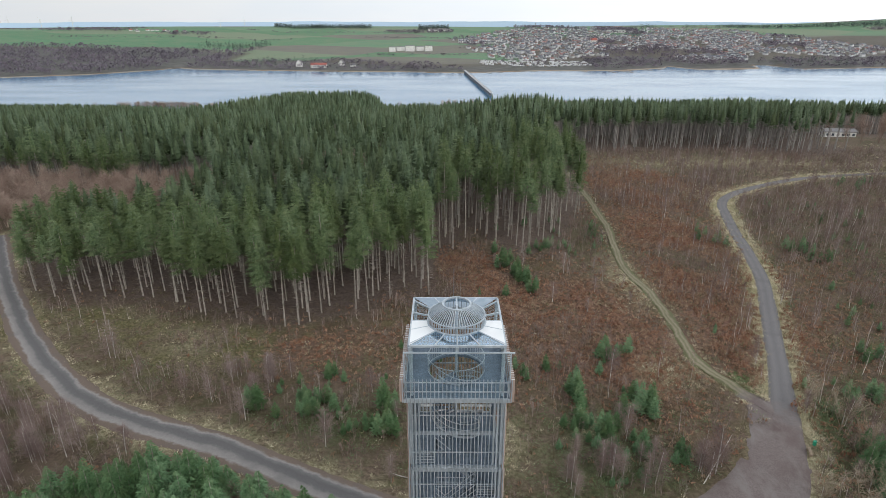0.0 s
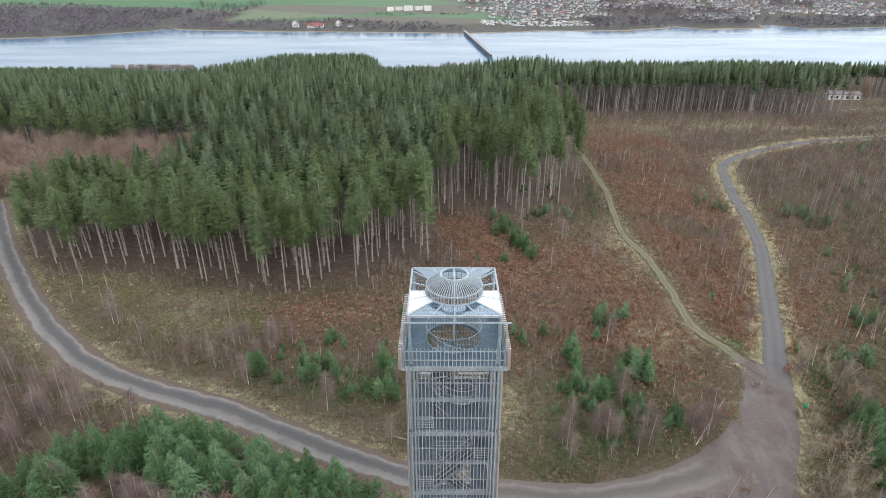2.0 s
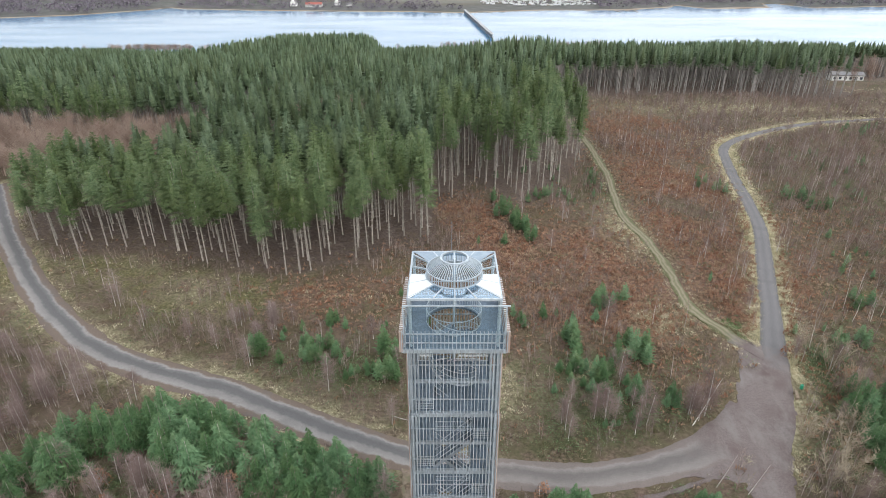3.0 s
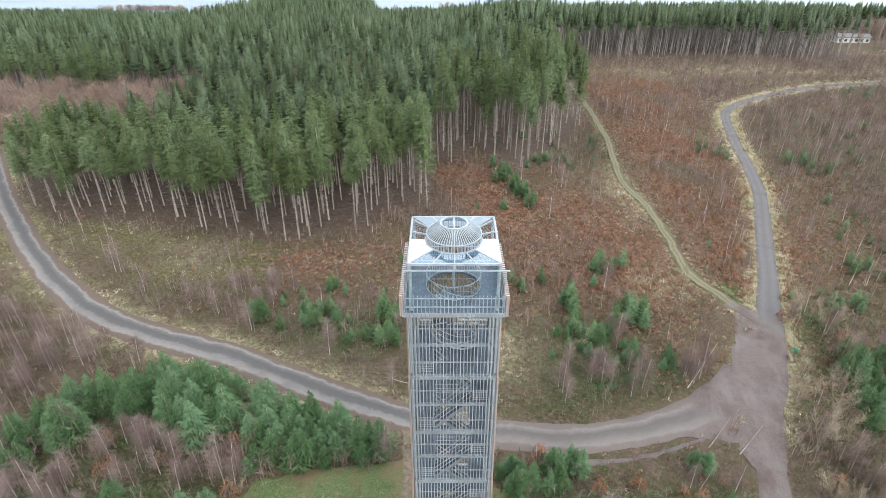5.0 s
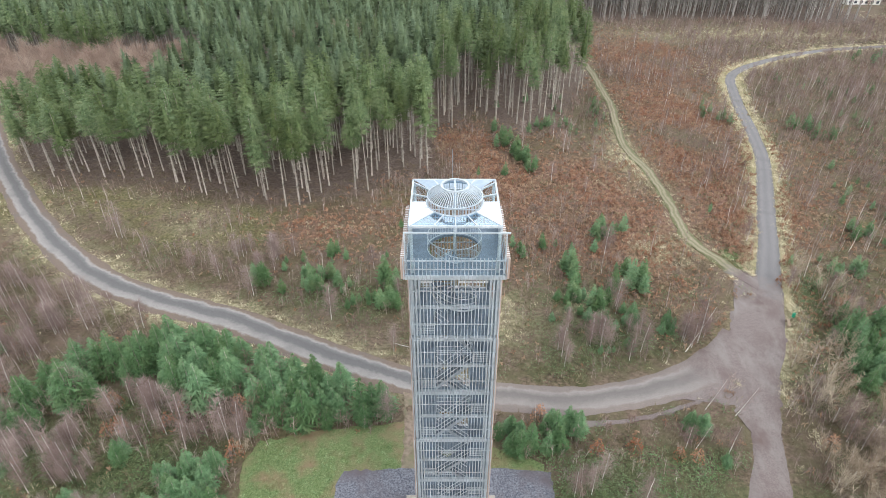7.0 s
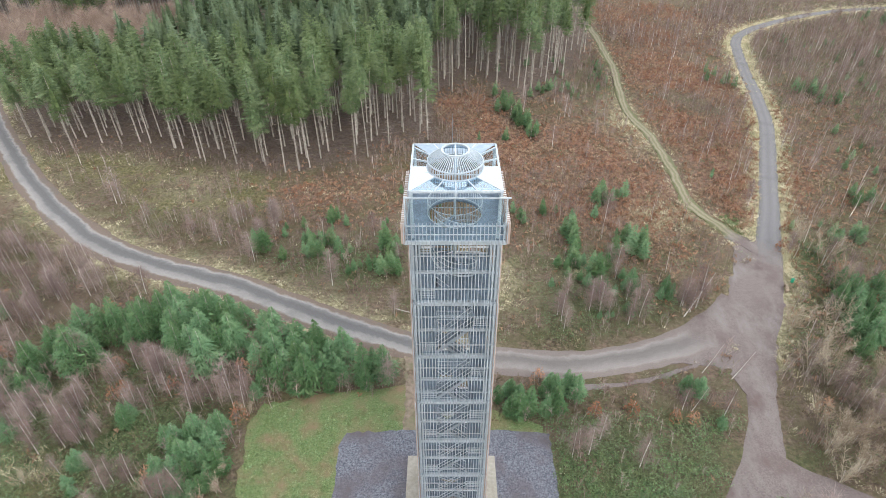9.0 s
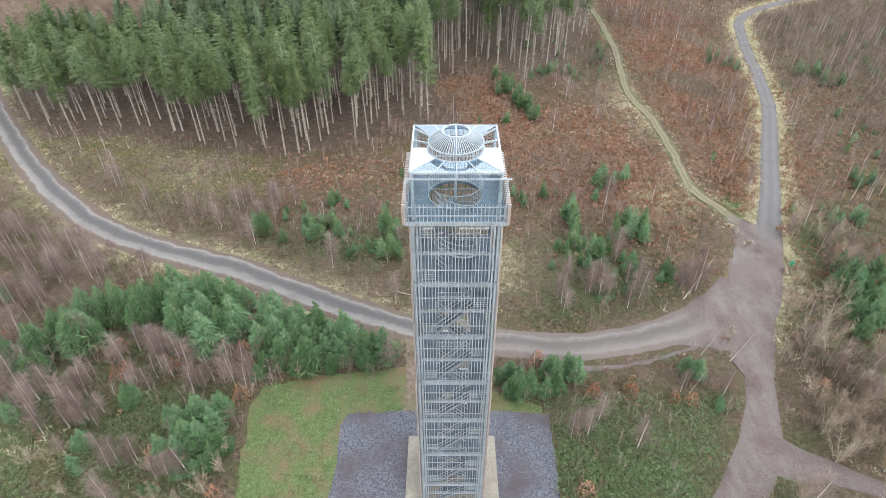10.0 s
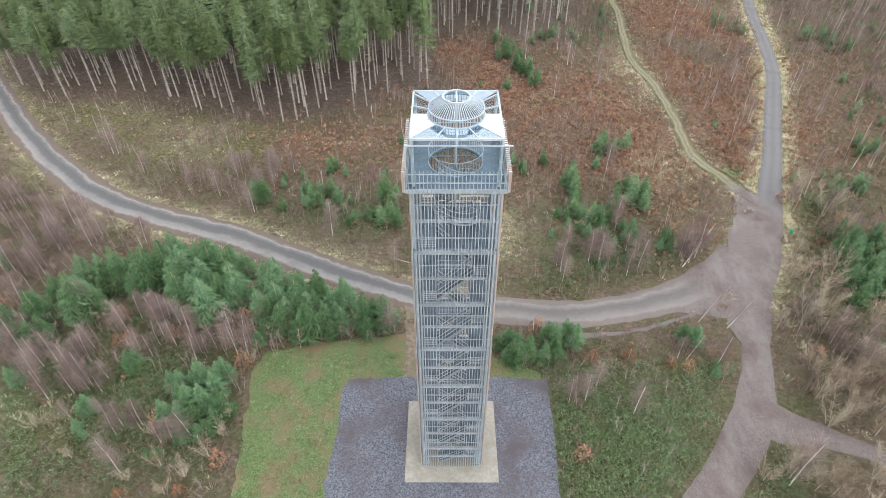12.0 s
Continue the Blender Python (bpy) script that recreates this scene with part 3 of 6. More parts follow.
def cover(x, y):
    """How much bracken, green growth, dry grass and birch thicket grows at a place, each 0 to 1."""
    x, y = np.asarray(x, float), np.asarray(y, float)
    n1, n2, n3 = waves(x, y, 6, 11), waves(x, y, 9, 12), waves(x, y, 5, 13)
    br = blob(x, y, 20, 82, 22, 22) + blob(x, y, 34, 66, 12, 12) + 1.3 * blob(x, y, 66, 118, 14, 62) + 0.55 * blob(x, y, 78, 190, 22, 28) + 0.7 * blob(x, y, 60, 70, 8, 14) + 0.7 * blob(x, y, -22, 63, 14, 9) + 0.8 * blob(x, y, 4, 104, 9, 14) + 0.5 * blob(x, y, 36, 45, 9, 14) + 0.35 * blob(x, y, 95, 90, 14, 25) + 0.9 * blob(x, y, 56.5, 62, 4, 12) + 0.5 * blob(x, y, 66, 30, 14, 12) + 0.6 * blob(x, y, 58, 84, 6, 10)
    br = np.clip(br * (0.85 + 0.6 * n1), 0, 1)
    gr = 1.2 * blob(x, y, 24, -1, 14, 10) + 0.7 * blob(x, y, 28, 32, 9, 4) + 0.5 * blob(x, y, -56, -2, 10, 8) + 0.8 * blob(x, y, 25, 38, 13, 9) + 0.5 * blob(x, y, -14, 42, 9, 5) + 0.35 * blob(x, y, 78, 60, 9, 12) + 0.6 * blob(x, y, -46, 4, 16, 14) + 0.5 * blob(x, y, 60, 24, 10, 12) + 0.9 * blob(x, y, -45, 0, 13, 5) + 0.6 * blob(x, y, -38, 6, 5, 4) + 0.5 * blob(x, y, 60, 43, 3, 6) + 0.4 * blob(x, y, 17, 27, 6, 3) + 0.6 * blob(x, y, 66, 48, 8, 10) + 0.6 * blob(x, y, -26, 44, 9, 6) + 0.4 * blob(x, y, 46, 140, 6, 30) + 0.3 * blob(x, y, 110, 115, 30, 30)
    gr = gr + 1.5 * blob(x, y, -43, -5, 11, 4) + 1.0 * blob(x, y, -39.5, 6.5, 2.6, 4) + 0.8 * blob(x, y, -53, 2.5, 4, 3) + 0.6 * blob(x, y, -53, 11, 3, 3) + 0.7 * blob(x, y, -44, 19, 4, 2)
    gr = np.clip(gr * (0.8 + 0.7 * n2) + 0.12 * (n3 > 0.6), 0, 1)
    d = off_road(x, y, (0, 1))
    verge = np.exp(-(np.maximum(d, 0) / 1.7) ** 2) * (0.75 + 0.5 * n3)
    verge = verge + 1.3 * np.exp(-(np.maximum(off_road(x, y, (1,)), 0) / 1.9) ** 2) * (0.8 + 0.4 * n2)
    de = forest_edge(x) - y
    mead = 0.55 * smooth(1, 5, de) * (1 - smooth(12, 26, de)) * (x < -35) * (x > -105) + 0.15 * blob(x, y, -66, 62, 14, 10)
    spots = 0.9 * blob(x, y, 22.5, 41.5, 3.5, 2.5) + 0.8 * blob(x, y, 40, 57, 5, 5) + 0.7 * blob(x, y, 8, 38, 5, 6) + 0.6 * blob(x, y, 44, 100, 5, 14) + 0.6 * blob(x, y, 112, 225, 40, 12) + 0.5 * blob(x, y, -57, 3, 5, 4) + 0.8 * blob(x, y, 170, 222, 40, 5)
    st = np.clip(verge + 0.7 * mead * (0.6 + 0.9 * n2) + spots, 0, 1)
    th = np.clip(0.55 + 0.5 * n2 + 0.5 * blob(x, y, -40, 52, 12, 8) + 0.5 * blob(x, y, -78, 42, 16, 12) + 0.5 * (x > 90) - 0.5 * br - 0.55 * mead, 0, 1)
    moss = np.clip(1.5 * mead * (0.6 + 0.9 * n3) + 0.8 * blob(x, y, 52.5, 53, 3.2, 3.6) + 0.45 * (n1 > 0.75) * (y < 90), 0, 1)
    return br, gr, st, th, moss


def ground_sheet():
    xs, ys = bounds()
    X, Y = np.meshgrid(xs, ys)
    Z = height(X, Y)
    rough = (np.abs(X) < 250) & (Y > -60) & (Y < 330)
    Z = Z + np.where(rough & (off_road(X, Y) > 1.5) & ~((X > -28) & (X < 16) & (Y < 18)), 0.22 * waves(X, Y, 1.7, 21) - 0.05, 0) - 0.06
    nx, ny = len(xs), len(ys)
    me = bpy.data.meshes.new("ground")
    me.vertices.add(nx * ny)
    me.vertices.foreach_set("co", np.stack([X, Y, Z], -1).astype(np.float32).ravel())
    i = (np.arange(ny - 1)[:, None] * nx + np.arange(nx - 1)[None, :]).ravel()
    f = np.stack([i, i + 1, i + nx + 1, i + nx], -1).astype(np.int32)
    me.loops.add(len(f) * 4)
    me.loops.foreach_set("vertex_index", f.ravel())
    me.polygons.add(len(f))
    me.polygons.foreach_set("loop_start", np.arange(0, len(f) * 4, 4, dtype=np.int32))
    me.update(calc_edges=True)
    br, gr, st, th, moss = cover(X, Y)
    near = (Y < 400) & (np.abs(X) < 300)
    c = np.stack([br * near, gr * near, st * near, moss * near], -1)
    at = me.color_attributes.new("cover", "FLOAT_COLOR", "POINT")
    at.data.foreach_set("color", c.astype(np.float32).ravel())
    d = Y - steps(X, SHORE)
    woods = smooth(3, 14, d) * (1 - smooth(130, 260, d + 60 * waves(X, Y, 160, 8) - 120 * smooth(-300, -500, -X)))
    woods = np.maximum(woods, smooth(0, 60, d) * (1 - smooth(900, 1100, d)) * smooth(150, 260, X) * 0.6)
    west = smooth(3, 20, d) * (1 - smooth(1960, 2040, Y + 60 * waves(X, Y, 150, 4))) * (1 - smooth(-680, -620, X))
    woods = np.where(Y > 1000, np.maximum(woods, west), 0)
    field = np.where(Y > 1000, smooth(0, 12, d), 0) * (1 - 0.999 * (woods > 0.5))
    floor = np.where(Y < 1000, smooth(-3, 5, Y - forest_edge(X)), 0)
    at = me.color_attributes.new("land", "FLOAT_COLOR", "POINT")
    at.data.foreach_set("color", np.stack([field, woods, floor, np.ones_like(d)], -1).astype(np.float32).ravel())
    me.materials.append(GROUND)
    me.shade_smooth()
    return tagged(new("ground", me), "brown heath, forest floor and far green fields", "ground", kind="structure")


ground = ground_sheet()

lake = mesh_object("water", [(-4800, 700, LAKE), (4800, 700, LAKE), (4800, 2300, LAKE), (-4800, 2300, LAKE)], [(0, 1, 2, 3)], WATER)
tagged(lake, "wide calm steel-blue lake reflecting the overcast sky", "lake", kind="structure")


def strip(name, rows, n, z, material, label, edge_noise=0.25, fade=None):
    ln = spline(rows, n)
    t = np.gradient(ln[:, :2], axis=0)
    t /= np.linalg.norm(t, axis=1)[:, None]
    nrm = np.stack([-t[:, 1], t[:, 0]], -1)
    cols = 9
    verts, faces, across = [], [], []
    r = np.random.default_rng(n)
    wob = [np.convolve(r.normal(0, edge_noise, n + 4), np.ones(5) / 5, "valid") for _ in range(2)]
    for i in range(n):
        half = ln[i, 2] / 2
        for c in range(cols):
            u = c / (cols - 1)
            o = (1 - 2 * u) * half + (wob[0][i] if c == 0 else 0) - (wob[1][i] if c == cols - 1 else 0)
            p = ln[i, :2] + nrm[i] * o
            drop = -0.16 if c in (0, cols - 1) else 0.05 * (1 - (2 * u - 1) ** 2)
            verts.append((p[0], p[1], float(height(p[0], p[1])) + z + drop))
            across.append(u)
    for i in range(n - 1):
        for c in range(cols - 1):
            a = i * cols + c
            faces.append((a, a + cols, a + cols + 1, a + 1))
    ob = mesh_object(name, verts, faces, material, True)
    at = ob.data.attributes.new("across", "FLOAT", "POINT")
    at.data.foreach_set("value", np.array(across, np.float32))
    if fade:
        fx, fy, near, far = fade
        d = np.hypot(ln[:, 0] - fx, ln[:, 1] - fy)
        at = ob.data.attributes.new("fade", "FLOAT", "POINT")
        at.data.foreach_set("value", np.repeat(1 - smooth(near, far, d), cols).astype(np.float32))
    return tagged(ob, label, "road", kind="structure")


strip("road_south", ROAD_SOUTH, 90, 0.050, YARD, "reddish gravel lane past the tower clearing")
strip("road_spur", ROAD_SPUR, 40, 0.034, YARD, "short reddish gravel side lane")
strip("road_east", ROAD_EAST, 220, 0.066, TAR, "narrow grey tarred lane with pale grass verges", 0.2, (45, 24, 12, 36))
strip("road_west", ROAD_WEST, 220, 0.058, GRAVEL, "grey gravel forest road with worn wheel ruts")
strip("road_middle", ROAD_MIDDLE, 120, 0.064, MIXED, "worn brownish gravel road behind the tower", 0.25, (46, 31, 4, 22))
strip("side_trail", [(15.5, 16.4, 0.3), (18.7, 15.7, 0.8), (22.6, 15.9, 0.8), (26.7, 16.8, 0.7), (30.5, 18.0, 0.8), (34.5, 19.6, 0.5)], 70, 0.045, YARD, "narrow pale wheel trail below the gravel road", 0.45)
strip("track", TRACK_LINE, 200, 0.042, TRACK, "grassy two-rut forest track", 0.75, (54.6, 44.5, 2, 12))


def plate(name, outline, z0, z1, material, label, category, cuts=0, wob=0.0):
    """A flat raised patch with an uneven outline."""
    r = np.random.default_rng(5)
    pts = []
    for k, (x, y) in enumerate(outline):
        x2, y2 = outline[(k + 1) % len(outline)]
        m = max(1, int(math.hypot(x2 - x, y2 - y) / 0.7)) if cuts else 1
        for s in range(m):
            t = s / m
            pts.append((x + (x2 - x) * t + r.normal(0, wob), y + (y2 - y) * t + r.normal(0, wob)))
    bm = bmesh.new()
    top = [bm.verts.new((x, y, z1)) for x, y in pts]
    low = [bm.verts.new((x, y, z0)) for x, y in pts]
    bm.faces.new(top)
    for k in range(len(pts)):
        bm.faces.new((low[k], low[(k + 1) % len(pts)], top[(k + 1) % len(pts)], top[k]))
    me = bpy.data.meshes.new(name)
    bm.to_mesh(me)
    bm.free()
    me.materials.append(material)
    return tagged(new(name, me), label, category, kind="structure")


plate("lawn", [(-25.5, 9.5), (-24.4, 12.6), (-16, 14.6), (-6.2, 15.8), (-2, 15.6), (5, 12.0), (11.6, 9.4), (11.2, 7.6), (10.9, -12.5), (-23, -14), (-24, -2), (-24.8, 4)], -0.2, 0.03, LAWN, "patchy mown lawn round the gravel pad", "lawn", 1, 0.16)
plate("gravel_pad", [(-13.6, 6.4), (-13.0, 8.3), (-6, 8.7), (-2.4, 8.7), (4, 8.8), (12.1, 8.3), (12.2, 1.0), (11.7, -4.0), (11.5, -13), (-13.9, -13), (-13.8, -4.5), (-13.3, 1.5)], -0.2, 0.075, PAD, "dark grey crushed stone pad under the tower", "gravel", 1, 0.10)
plate("footpath", [(-6.4, 22), (-3.9, 21.8), (-3.2, 15), (-3.0, 8.7), (-6.1, 8.7), (-6.0, 15)], -0.2, 0.05, SOIL, "trodden earth path from the pad to the road", "path", 1, 0.12)
plate("junction", [(52.6, 50.6), (50.6, 47.6), (49.1, 44.5), (48.2, 41.8), (47.2, 39.4), (46.0, 37.0), (44.4, 34.4), (42.3, 31.6), (39.4, 28.9), (35.8, 26.4), (31.3, 24.6), (27.6, 22.6), (28.6, 20.0), (33.6, 19.6), (36.8, 19.2), (38.2, 17.4), (38.8, 15.0), (39.2, 12.5), (41.9, 12.5), (43.4, 15.2), (45.4, 19.4), (48.3, 26.0), (52.0, 34.2), (54.8, 40.2), (56.0, 43.4), (55.2, 45.6), (55.0, 48.4), (53.8, 49.6)], -0.2, 0.034, YARD, "wide worn gravel junction of forest roads", "road", 1, 0.13)


# ---------------------------------------------------------------- the tower
TX, TY = 0.0, -0.1
tower = thing("observation_tower", "tall square steel lookout tower with grey timber slats", "tower", TX, TY, 0)
FLOORS = [3.8, 9.45, 15.05, 20.6, 26.4, 32.15, 38.0]
WIDE = 3.58


def tower_frame():
    bm = bmesh.new()
    block(bm, -5.15, 5.15, -5.15, 5.15, -0.3, 0.15)
    bmesh.ops.bevel(bm, geom=bm.edges[:], offset=0.02, segments=1, affect="EDGES")
    part("base_slab", bm, CONCRETE, tower, "pale weathered concrete base slab")
    # corner columns, 0.3 m tubes with foot plates
    for sx in (-1, 1):
        for sy in (-1, 1):
            bm = bmesh.new()
            bar(bm, (sx * 2.98, sy * 2.98, 0.15), (sx * 2.98, sy * 2.98, 38.0), 0.22, sides=12)
            block(bm, sx * 2.98 - 0.3, sx * 2.98 + 0.3, sy * 2.98 - 0.3, sy * 2.98 + 0.3, 0.15, 0.19)
            part("column", bm, STEEL_DARK, tower)
    # folded corner sheets that close the edges behind the slats
    for k in range(4):
        for s in (-1, 1):
            for low, z in ((0.4, 9.3), (9.6, 20.4), (20.8, 31.9), (32.4, 37.6)):
                for o, w in ((3.02, 0.10), (2.74, 0.07), (2.52, 0.05)):
                    bm = bmesh.new()
                    block(bm, s * o - w, s * o + w, -3.16, -3.13, low, z)
                    ob = part("corner_strip", bm, STEEL, tower)
                    ob.matrix_basis = pose(0, 0, 0, 0, 0, 90 * k)
    # edge beams and thin rails behind the slats
    for z in FLOORS:
        for k in range(4):
            bm = bmesh.new()
            block(bm, -3.1, 3.1, -3.12, -2.88, z - 0.42, z - 0.06)
            ob = part("edge_beam", bm, STEEL, tower)
            ob.matrix_basis = pose(0, 0, 0, 0, 0, 90 * k)
    low = 0.15
    for z in FLOORS:
        for k in range(4):
            bm = bmesh.new()
            block(bm, -3.1, 3.1, -3.10, -2.92, (low + z) / 2 - 0.24, (low + z) / 2 - 0.02)
            ob = part("landing_beam", bm, STEEL, tower)
            ob.matrix_basis = pose(0, 0, 0, 0, 0, 90 * k)
        low = z
    rails = [z - d for z in FLOORS for d in (1.5, 4.55)] 
    for z in rails:
        if z > 0.4:
            for k in range(4):
                bm = bmesh.new()
                block(bm, -3.16, 3.16, -3.19, -3.12, z - 0.035, z + 0.035)
                ob = part("girt", bm, STEEL, tower)
                ob.matrix_basis = pose(0, 0, 0, 0, 0, 90 * k)


def railing_meshes():
    out = []
    for w in (1.4, 2.9):
        bm = bmesh.new()
        bar(bm, (0, 0, 0), (w, 0, 0), 0.042)
        me = bpy.data.meshes.new("rail")
        bm.to_mesh(me)
        me.materials.append(STEEL)
        out.append(me)
    bm = bmesh.new()
    bar(bm, (0, 0, 0), (0, 0, 0.96), 0.03)
    me = bpy.data.meshes.new("baluster")
    bm.to_mesh(me)
    me.materials.append(STEEL)
    return out + [me]


RAIL_MESHES = railing_meshes()


def railing(tower, x, y, z, long):
    """Top rail with the lower rails and upright bars under it."""
    top = share("deck_railing", RAIL_MESHES[long], tower, x, y, z + 1.08)
    for h in ((0.12, 0.6) if long else (0.12, 0.36, 0.6, 0.84)):
        share("rail", RAIL_MESHES[long], top, 0, 0, h - 1.08)
    n = 15 if long else 11
    for s in range(n):
        share("baluster", RAIL_MESHES[2], top, (2.9 if long else 1.4) * s / (n - 1), 0, -0.96)


def tower_stairs():
    low = 0.15
    bm = bmesh.new()
    block(bm, -0.14, 0.14, -0.55, 0.55, -0.035, 0)
    tread = bpy.data.meshes.new("stair_tread")
    bm.to_mesh(tread)
    bm.free()
    tread.materials.append(DECK)
    # storeys with two straight flights and a half landing each; the topmost holds a spiral stair
    for i, z in enumerate(FLOORS):
        bm = bmesh.new()
        if i < 5:
            block(bm, -2.9, -1.45, -2.85, 2.85, z - 0.06, z)
            block(bm, 1.45, 2.9, -0.2, 2.85, z - 0.06, z)
            block(bm, -1.45, 1.45, -0.15, 2.85, z - 0.06, z)
        elif i == 5:
            block(bm, -2.9, 2.9, -2.85, 2.85, z - 0.06, z)
        else:
            bm.free()
            break
        part("deck", bm, DECK, tower, "grey steel grating deck")
        # half landing on the other side
        mid = (low + z) / 2
        bm = bmesh.new()
        block(bm, 1.45, 2.9, -2.85, 2.85, mid - 0.06, mid)
        part("half_landing", bm, DECK, tower)
        # flights: left to right going up to the half landing, then back
        for (x0, z0), (x1, z1), y0 in (((-1.45, low), (1.45, mid), -2.2), ((1.45, mid), (-1.45, z), -0.8)):
            n = max(2, round(abs(z1 - z0) / 0.185))
            for s in range(n):
                t = (s + 0.5) / n
                cx, cz = x0 + (x1 - x0) * t, z0 + (z1 - z0) * (s + 1) / n
                share("stair_tread", tread, tower, cx, y0, cz)
            for dy in (-0.58, 0.58):
                bm = bmesh.new()
                bar(bm, (x0, y0 + dy, z0 - 0.05), (x1, y0 + dy, z1 - 0.05), 0.05, 0.26)
                part("stringer", bm, STEEL_DARK, tower)
            for dy in (-0.58, 0.58):
                bm = bmesh.new()
                for h in (1.05, 0.55):
                    bar(bm, (x0, y0 + dy, z0 + h), (x1, y0 + dy, z1 + h), 0.045, sides=6)
                for s in range(5):
                    t = s / 4
                    p = (x0 + (x1 - x0) * t, y0 + dy, z0 + (z1 - z0) * t)
                    bar(bm, p, (p[0], p[1], p[2] + 1.05), 0.035)
                part("handrail", bm, STEEL, tower)
        # railings with upright bars along the decks
        for yy in (-2.8, 2.8):
            for zz in (z, mid):
                railing(tower, -2.85 if zz == z else 1.45, yy, zz, 0)
        railing(tower, -1.45, 0.9, z, 1)
        # pale toe boards
        bm = bmesh.new()
        block(bm, -1.3 if i % 2 else -0.4, 2.2, 2.86, 2.9, z - 0.05, z + 0.24)
        part("toe_board", bm, SHEET, tower, "pale sheet toe board")
        low = z
    # spiral stair up to the platform
    bm = bmesh.new()
    bar(bm, (0, 0, 32.15), (0, 0, 43.1), 0.14, sides=14)
    part("spiral_newel", bm, STEEL, tower)
    n, z0, z1 = 32, 32.15, 38.0
    for s in range(n):
        bm = bmesh.new()
        t0, z = math.pi - 1.9 - 2 * math.pi * 1.6 * s / n, z0 + (z1 - z0) * (s + 1) / n
        t1 = t0 + 2 * math.pi * 1.6 / n * 1.05
        v = [bm.verts.new((r * math.cos(t), r * math.sin(t), zz)) for zz in (z - 0.035, z) for r, t in ((0.1, t0), (1.78, t0), (1.78, t1), (0.1, t1))]
        for f in ((3, 2, 1, 0), (4, 5, 6, 7), (0, 1, 5, 4), (1, 2, 6, 5), (2, 3, 7, 6), (3, 0, 4, 7)):
            bm.faces.new([v[k] for k in f])
        part("spiral_tread", bm, DECK, tower)
    bm = bmesh.new()
    for h in (-0.1, 0.5, 1.0):
        prev = None
        for s in range(n * 2 + 1):
            t = math.pi - 1.9 - 2 * math.pi * 1.6 * s / (n * 2)
            p = (1.80 * math.cos(t), 1.80 * math.sin(t), z0 + (z1 - z0) * s / (n * 2) + h)
            if prev:
                bar(bm, prev, p, 0.05, 0.16 if h < 0 else 0.05)
            if h == 1.0 and s % 2 == 0:
                bar(bm, (p[0], p[1], p[2] - 1.05), p, 0.025)
            prev = p
    part("spiral_railing", bm, STEEL, tower)
    # pale strips of the lintel under the platform
    for xa, xb in ((-2.4, -1.6), (0.3, 2.35)):
        bm = bmesh.new()
        block(bm, xa, xb, -2.9, -2.84, 37.02, 37.18)
        part("lintel_strip", bm, SHEET, tower)


def tower_platform():
    # deck with a round stair well: radial quads between a circle and a square
    bm = bmesh.new()
    seg, r = 64, 1.95
    def edge(t, h):
        c, s = math.cos(t), math.sin(t)
        q = h / max(abs(c), abs(s))
        return c * q, s * q
    loops = []
    for k in range(seg):
        t = 2 * math.pi * k / seg
        ex, ey = edge(t, 3.42)
        loops.append([bm.verts.new(p) for p in ((r * math.cos(t), r * math.sin(t), 38.0), (ex, ey, 38.0), (ex, ey, 37.82), (r * math.cos(t), r * math.sin(t), 37.82))])
    for k in range(seg):
        a, b = loops[k], loops[(k + 1) % seg]
        for i in range(4):
            bm.faces.new((a[i], a[(i + 1) % 4], b[(i + 1) % 4], b[i]))
    part("platform_deck", bm, DECK, tower, "blue-grey steel viewing deck")
    # fascia and rails
    for k in range(4):
        bm = bmesh.new()
        block(bm, -3.46, 3.46, -3.52, -3.40, 37.75, 38.05)
        block(bm, -3.46, 3.46, -3.50, -3.44, 38.55, 38.62)
        block(bm, -3.46, 3.46, -3.50, -3.44, 39.25, 39.32)
        ob = part("rail_frame", bm, STEEL, tower)
        ob.matrix_basis = pose(0, 0, 0, 0, 0, 90 * k)
    # well railing with close uprights
    bm = bmesh.new()
    for z in (38.1, 39.15):
        ring(bm, 1.98, z, 0.04, 0.04)
    for k in range(56):
        t = 2 * math.pi * k / 56
        if not 3.4 < t < 4.0:
            bar(bm, (1.98 * math.cos(t), 1.98 * math.sin(t), 38.1), (1.98 * math.cos(t), 1.98 * math.sin(t), 39.15), 0.03)
    part("well_railing", bm, STEEL, tower)
    # posts carry the roof
    for x, y in ((-2.95, -3.0), (2.95, -3.0), (-2.95, 3.0), (2.95, 3.0)):
        bm = bmesh.new()
        bar(bm, (x, y, 38), (x, y, 41.7), 0.17, sides=10)
        part("roof_post", bm, STEEL, tower)
    bm = bmesh.new()
    bar(bm, (-3.42, -3.42, 41.45), (3.62, -3.42, 41.45), 0.09)
    for x in (-3.0, 0.0, 3.0):
        block(bm, x - 0.07, x + 0.07, -3.36, -3.10, 41.40, 41.78)
    part("front_beam", bm, STEEL, tower, "pale horizontal beam along the open front")
    for sx in (-1, 1):
        bm = bmesh.new()
        bar(bm, (sx * 3.38, -3.42, 38.2), (sx * 3.38, -3.42, 41.45), 0.08)
        part("front_post", bm, STEEL, tower)
    # glass wind screen behind the front rail
    bm = bmesh.new()
    block(bm, -3.34, 3.34, -3.36, -3.35, 38.1, 41.38)
    pane = part("wind_screen", bm, CLEAR, tower, "clear wind screen")
    pane.visible_shadow = False


